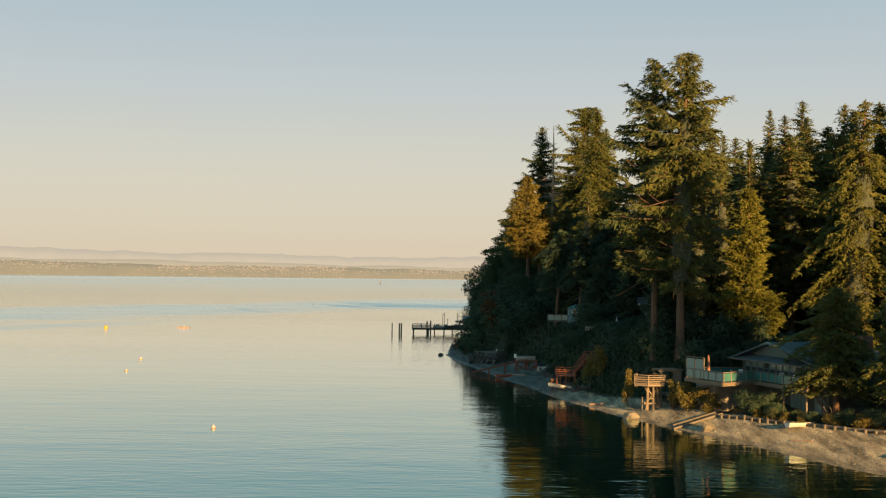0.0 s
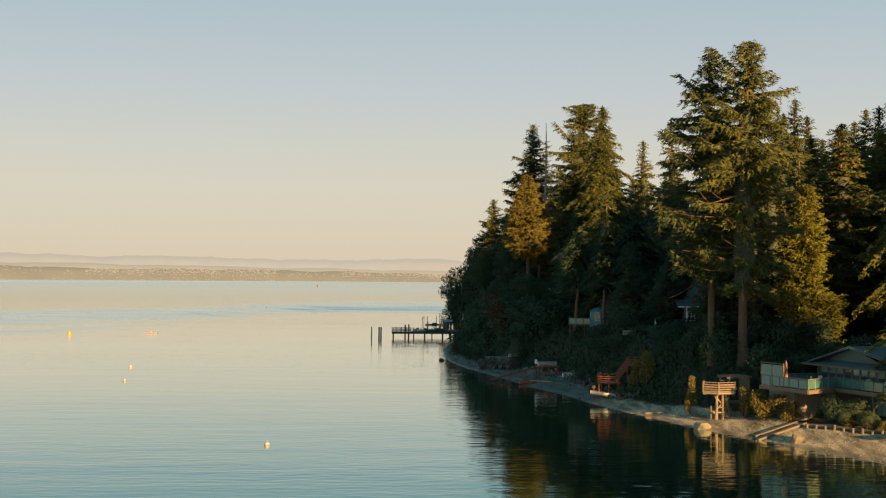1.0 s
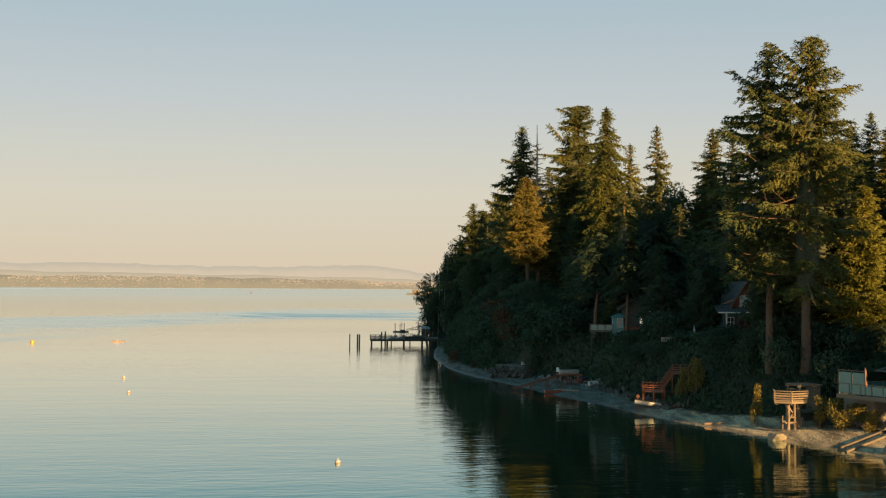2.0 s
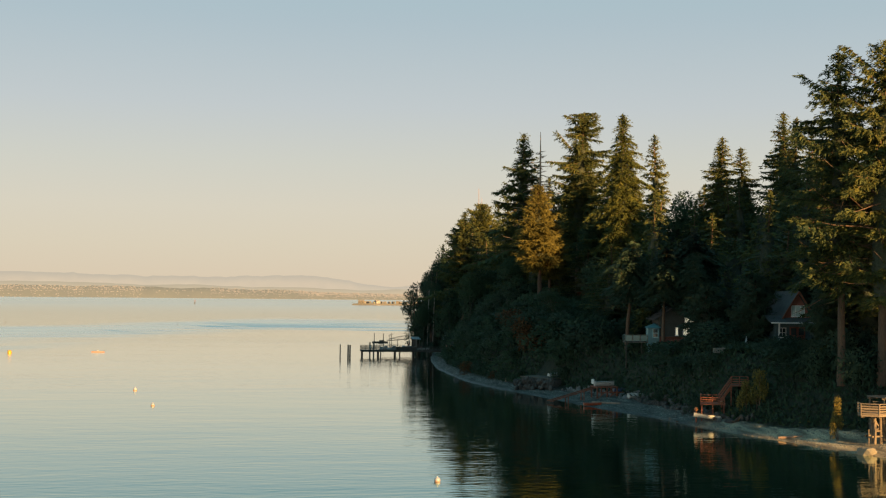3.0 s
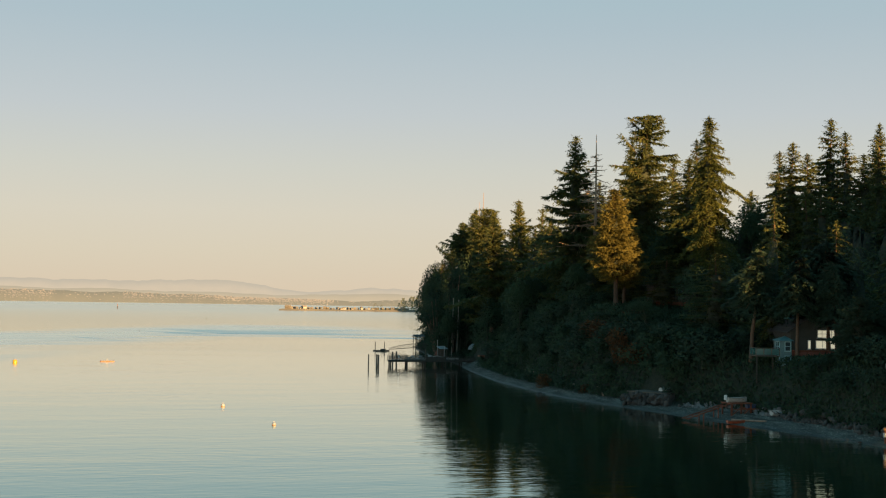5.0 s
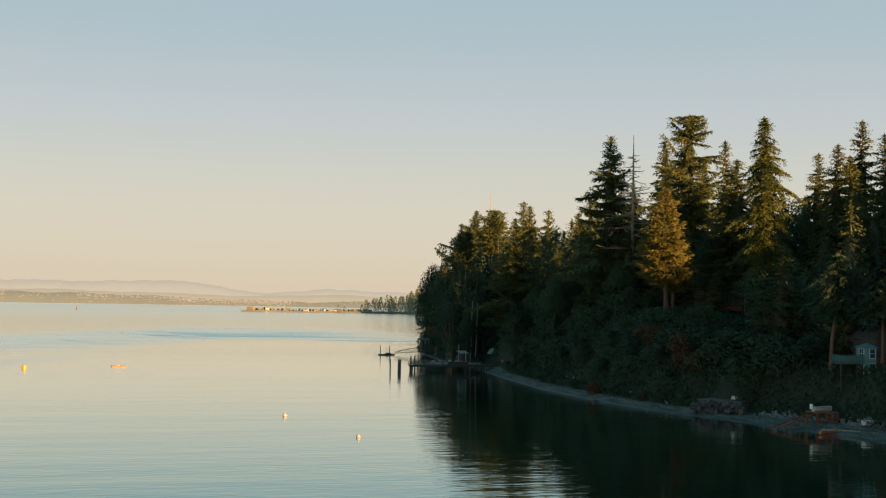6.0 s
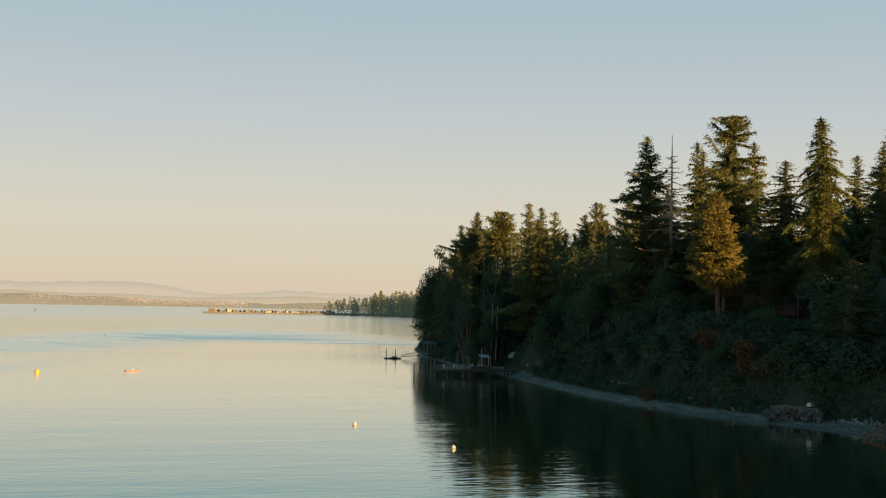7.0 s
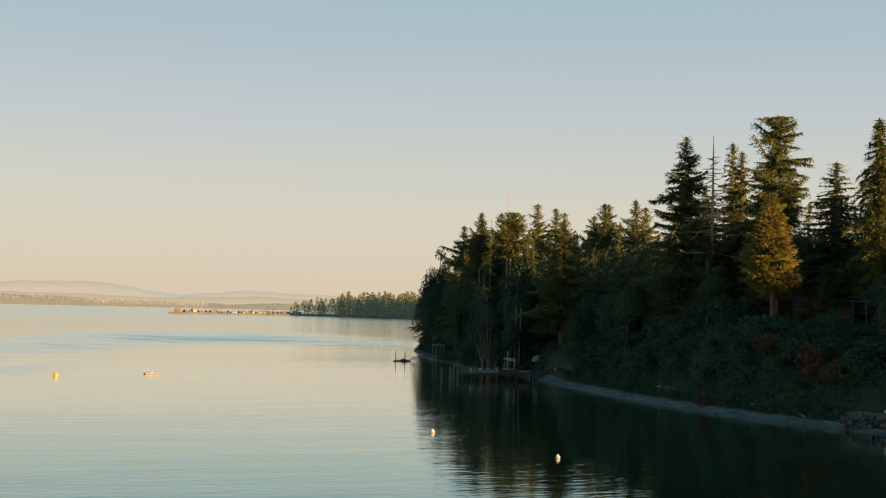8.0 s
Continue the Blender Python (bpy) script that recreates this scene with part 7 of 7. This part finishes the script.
mooring_buoy(-20.3, 111.05, 0.22, "white round mooring buoy with an orange band")
mooring_buoy(-48.9, 197.4, 0.26, "white round mooring buoy with an orange band")
mooring_buoy(-44.8, 173.3, 0.23, "white round mooring buoy with an orange band")
YB = thing("marker_buoy", "yellow can-shaped marker buoy", "buoy", (-84.9, 304.6, 0))
v, f = tube_arrays([(0, 0, -0.3), (0, 0, -0.25), (0, 0, 0.05), (0, 0, 0.1), (0, 0, 0.46), (0, 0, 0.58), (0, 0, 0.60)], [0.02, 0.44, 0.47, 0.46, 0.43, 0.33, 0.02], 18)
part("can", mesh_from("can", v, f, M["yellow"], True), None, YB)
pole("handle", (0, 0, 0.58), (0, 0, 0.70), 0.06, 0.05, "steel", YB)
RF = thing("swim_raft", "flat white swim raft with dull red waterline", "raft", (-66.8, 311.2, 0), 4)
RF.scale = (0.82, 0.82, 0.55)
part("float", boxed(-1.75, 1.75, -1.0, 1.0, -0.1, 0.22, bevel=0.05), M["canvas_brown"], RF)
part("deck", boxed(-1.85, 1.85, -1.1, 1.1, 0.22, 0.36, bevel=0.03), M["buoy_white"], RF)
part("bench", boxed(-0.35, 0.25, -0.25, 0.25, 0.36, 0.62, bevel=0.03), M["buoy_white"], RF)
pole("mast", (0.05, 0, 0.36), (0.05, 0, 0.68), 0.03, 0.025, "buoy_white", RF)
bm = bmesh.new()
bmesh.ops.create_uvsphere(bm, u_segments=10, v_segments=8, radius=0.13, matrix=Matrix.Translation((0.05, 0, 0.78)))
part("lamp", bm, M["buoy_white"], RF)
# channel marks far out
for x, y, h, nm in ((-100.5, 1742, 6.5, "channel_beacon"), (-20, 900, 1.6, "channel_buoy"), (-62, 560, 1.0, "channel_buoy"), (-140, 600, 1.0, "channel_buoy")):
    cb = thing(nm, "dark slim channel mark standing in the bay", "channel mark", (x, y, 0), group="channel marks")
    pole("body", (0, 0, -1), (0, 0, h * 0.45), h * 0.10, h * 0.08, "timber_dark", cb)
    pole("topmark", (0, 0, h * 0.45), (0, 0, h), h * 0.07, h * 0.03, "brick" if h > 5 else "timber_dark", cb)

# ---- the spit with its cottages, and the wooded peninsula ----
SPIT = [(118, 1774), (150, 1776), (200, 1790), (250, 1805), (300, 1815), (330, 1770), (360, 1690), (400, 1600), (440, 1480), (480, 1380), (520, 1300), (700, 1250)]
bm = bmesh.new()
top_, low_, back_ = [], [], []
for i, (x, y) in enumerate(SPIT):
    top_.append(bm.verts.new((x + 3, y + 10, 2.4 + 0.5 * math.sin(i * 2.1))))
    low_.append(bm.verts.new((x, y, -0.6)))
    back_.append(bm.verts.new((x + (40 if i < 5 else 420), y + (45 if i < 5 else 260), 2.0 if i < 5 else 7.0)))
for i in range(len(SPIT) - 1):
    bm.faces.new((low_[i], low_[i + 1], top_[i + 1], top_[i]))
    bm.faces.new((top_[i], top_[i + 1], back_[i + 1], back_[i]))
M["spit"] = surface("far_sand_and_grass", [(0.12, 0.11, 0.09), (0.165, 0.15, 0.12), (0.21, 0.19, 0.155)], 0.05, 0.95, bump=0.1, vary=0)
me = bpy.data.meshes.new("spit")
bm.to_mesh(me)
bm.free()
me.materials.append(M["spit"])
tagged(new("ground_spit", me), "low sandy spit reaching into the bay", "ground", kind="structure")
wallm = [surface("far_wall_" + n_, [tuple(c * k for c in col) for k in (0.85, 1, 1.1)], 0.3, 0.8, bump=0, vary=0.15)
         for n_, col in (("cream", (0.21, 0.20, 0.19)), ("tan", (0.13, 0.115, 0.10)), ("white", (0.30, 0.30, 0.30)), ("grey", (0.11, 0.115, 0.125)))]


M["spit_roof"] = surface("weathered_far_roofing", [(0.13, 0.12, 0.11), (0.19, 0.175, 0.16), (0.25, 0.23, 0.21)], 0.4, 0.9, bump=0.1, vary=0.35)


def cottage(label, wall_mat, w, d, h):
    c = thing("cottage", label, "house", (0, 0, 0), 0, "cottages on the spit")
    part("wall", boxed(-w / 2, w / 2, -d / 2, d / 2, -0.8, h, bevel=0), wall_mat, c)
    part("roof", solid([(-w / 2 - 0.6, -d / 2 - 0.6, h), (w / 2 + 0.6, -d / 2 - 0.6, h), (w / 2 + 0.6, d / 2 + 0.6, h), (-w / 2 - 0.6, d / 2 + 0.6, h), (-w / 2 - 0.6, 0, h + 2.6), (w / 2 + 0.6, 0, h + 2.6)],
                       [(0, 1, 5, 4), (2, 3, 4, 5), (0, 4, 3), (1, 2, 5), (3, 2, 1, 0)]), M["spit_roof"], c)
    for i in range(3):
        x = -w / 2 + w * (i + 0.5) / 3
        part("window", boxed(x - 0.8, x + 0.8, -d / 2 - 0.06, -d / 2 + 0.02, 1.2, 2.6, bevel=0), M["pane"], c)
    return c


cots = [cottage("cream cottage on the low spit", wallm[0], 12, 8, 3.6), cottage("tan cottage on the low spit", wallm[1], 10, 8, 4.6), cottage("white cottage on the low spit", wallm[2], 13, 9, 4.0), cottage("grey cottage on the low spit", wallm[3], 9, 8, 3.4)]
rg3 = random.Random(3)
used = [False] * 4
x = 134.0
while x < 318:
    k = rg3.randrange(4)
    y = float(np.interp(x, [118, 150, 200, 250, 300, 330], [1774, 1776, 1790, 1805, 1815, 1790])) + rg3.uniform(12, 26)
    mm = Matrix.LocRotScale((x, y, 2.2), Euler((0, 0, rg3.uniform(-0.5, 0.5))), (rg3.uniform(0.35, 0.8), 0.8, rg3.uniform(0.55, 1.0)))
    if used[k]:
        copy_thing(cots[k], mm)
    else:
        cots[k].matrix_basis = mm
        used[k] = True
    x += rg3.uniform(3.6, 7.0)
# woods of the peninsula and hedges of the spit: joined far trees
# haze over the peninsula is part of this leaf colour, as emission
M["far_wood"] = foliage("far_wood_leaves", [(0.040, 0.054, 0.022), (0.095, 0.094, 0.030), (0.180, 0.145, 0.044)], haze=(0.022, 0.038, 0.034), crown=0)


def far_woods(name, label, rows, seed):
    g = np.random.default_rng(seed)
    C, D, S, Ln = [], [], [], []
    for x, y, h, r in rows:
        n = 140
        u = g.random(n) ** 0.8
        a = g.random(n) * 6.283
        rr = r * (1 - u) ** 1.0 * (0.6 + 0.4 * g.random(n)) + 0.2
        p = np.stack([x + rr * np.cos(a), y + rr * np.sin(a), 1.0 + h * u], -1)
        d = unit(np.stack([np.cos(a), np.sin(a), g.normal(-0.2, 0.5, n)], -1) + g.normal(0, 0.3, (n, 3)))
        C.append(p)
        D.append(d)
        S.append(unit(np.cross(d, g.normal(0, 1, (n, 3)))))
        Ln.append(h * 0.085 * (0.7 + 0.6 * g.random(n)))
    C, D, S, Ln = (np.concatenate(q_) for q_ in (C, D, S, Ln))
    return tagged(new(name, mesh_from(name, *leaf_arrays(C, D, S, Ln, Ln * 0.6), M["far_wood"])), label, "woods", kind="stuff")


rows = []
for k in range(560):
    t = rg3.random()
    y = 1830 - 480 * t
    x = float(np.interp(-y, [-v_[1] for v_ in SPIT[4:]], [v_[0] for v_ in SPIT[4:]])) + 2 + 130 * rg3.random() ** 1.6
    rows.append((x, y, rg3.uniform(20, 36) * min(1, 0.55 + t * 1.8), rg3.uniform(4.0, 6.2)))
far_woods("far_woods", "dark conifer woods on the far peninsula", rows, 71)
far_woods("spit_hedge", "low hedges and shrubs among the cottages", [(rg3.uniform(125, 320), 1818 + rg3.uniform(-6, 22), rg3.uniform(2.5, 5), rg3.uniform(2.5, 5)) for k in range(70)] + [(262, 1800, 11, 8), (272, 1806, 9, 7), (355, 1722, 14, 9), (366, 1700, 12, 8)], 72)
# town and houses of the far shore, past counting
g = np.random.default_rng(77)
boxes_v, boxes_f, o = [], [], 0
cube = np.array([(x, y, z) for x in (-0.5, 0.5) for y in (-0.5, 0.5) for z in (0, 1)], float)
cubef = np.array([(0, 1, 3, 2), (4, 6, 7, 5), (0, 4, 5, 1), (2, 3, 7, 6), (1, 5, 7, 3), (0, 2, 6, 4)])
for k in range(2600):
    a = g.choice([g.uniform(-13.5, -5), g.uniform(-22, -17), g.uniform(-2, 7.5), g.uniform(2, 7.5), g.uniform(-24, 12)], p=[0.30, 0.10, 0.25, 0.20, 0.15])
    hgt = h_shore(a)
    row = g.random()
    if g.random() < 0.55:
        row = round(row * 5) / 5
    rr = 4150 + 85 * row
    z = np.interp(row, [0, 0.25, 1], [0.0, 0.62, 1.0]) * hgt - 0.5
    ar = math.radians(a)
    w, hh = g.uniform(1.8, 5.5), g.uniform(1.0, 2.2)
    c_, s_ = math.cos(ar), math.sin(ar)
    v = cube * np.array([w, 8, hh])
    v = np.stack([v[:, 0] * c_ + v[:, 1] * s_ + rr * s_, -v[:, 0] * s_ + v[:, 1] * c_ + rr * c_, v[:, 2] + z], -1)
    boxes_v.append(v)
    boxes_f.append(cubef + o)
    o += 8
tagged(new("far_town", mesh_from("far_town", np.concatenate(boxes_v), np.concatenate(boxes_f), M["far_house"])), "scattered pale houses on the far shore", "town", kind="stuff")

M["cobble"] = surface("grey_cobble", [(0.06, 0.062, 0.058), (0.115, 0.118, 0.11), (0.19, 0.19, 0.175)], 4, 0.9, bump=0.2, vary=0)
# ---- loose stones of the beach, leaf litter and low growth ----
g = np.random.default_rng(81)
n_st = 11000
y = 85 + 225 * g.random(n_st) ** 1.25
d = np.interp(y, PROF_Y, BEACH_W) * (0.03 + 1.0 * g.random(n_st))
x = shore(y) + d
s = 0.02 + 0.10 * g.random(n_st) ** 4
octa = np.array([(1, 0, 0), (0, 1, 0), (-1, 0, 0), (0, -1, 0), (0, 0, 0.75), (0, 0, -0.5)], float)
octf = np.array([(0, 1, 4), (1, 2, 4), (2, 3, 4), (3, 0, 4), (1, 0, 5), (2, 1, 5), (3, 2, 5), (0, 3, 5)])
ang = g.random(n_st) * 6.283
pts = octa[None] * s[:, None, None] * (0.75 + 0.5 * g.random((n_st, 6, 1)))
px = pts[..., 0] * np.cos(ang)[:, None] - pts[..., 1] * np.sin(ang)[:, None] + x[:, None]
py = pts[..., 0] * np.sin(ang)[:, None] + pts[..., 1] * np.cos(ang)[:, None] + y[:, None]
pz = pts[..., 2] + ground_z(x, y)[:, None] + 0.01
V = np.stack([px, py, pz], -1).reshape(-1, 3)
Fc = (octf[None] + (np.arange(n_st) * 6)[:, None, None]).reshape(-1, 3)
tagged(new("cobbles", mesh_from("cobbles", V, Fc, M["cobble"])), "loose grey cobbles strewn over the beach", "stones", kind="stuff")

n_lv = 90000
y = np.concatenate([119 + 215 * g.random(int(n_lv * 0.85)), 334 + 120 * g.random(n_lv - int(n_lv * 0.85))])
w = np.interp(y, PROF_Y, BEACH_W)
d = w + 0.2 + (np.interp(y, PROF_Y, BANK_W) + 10) * g.random(n_lv)
x = shore(y) + d
ok = ~(((x - 31) ** 2 + (y - 117) ** 2 < 64) | ((y < 129) & (d < w + 1.0)) | ((286 < y) & (y < 299) & (d < 6)) | ((x > 5) & (x < 9.8) & (y > 188.5) & (y < 197)))
x, y = x[ok], y[ok]
k = len(x)
c = np.stack([x, y, ground_z(x, y) + 0.05 + 0.9 * g.random(k) ** 2], -1)
dd = unit(np.stack([g.normal(0, 0.6, k), g.normal(0, 0.6, k), 0.25 + g.random(k)], -1))
ln = 0.25 + 0.40 * g.random(k)
tagged(new("undergrowth", mesh_from("undergrowth", *leaf_arrays(c, dd, unit(np.cross(dd, g.normal(0, 1, (k, 3)))), ln, ln * 0.6), M["bramble"])), "low brambles and ferns covering the bank", "undergrowth", kind="stuff")
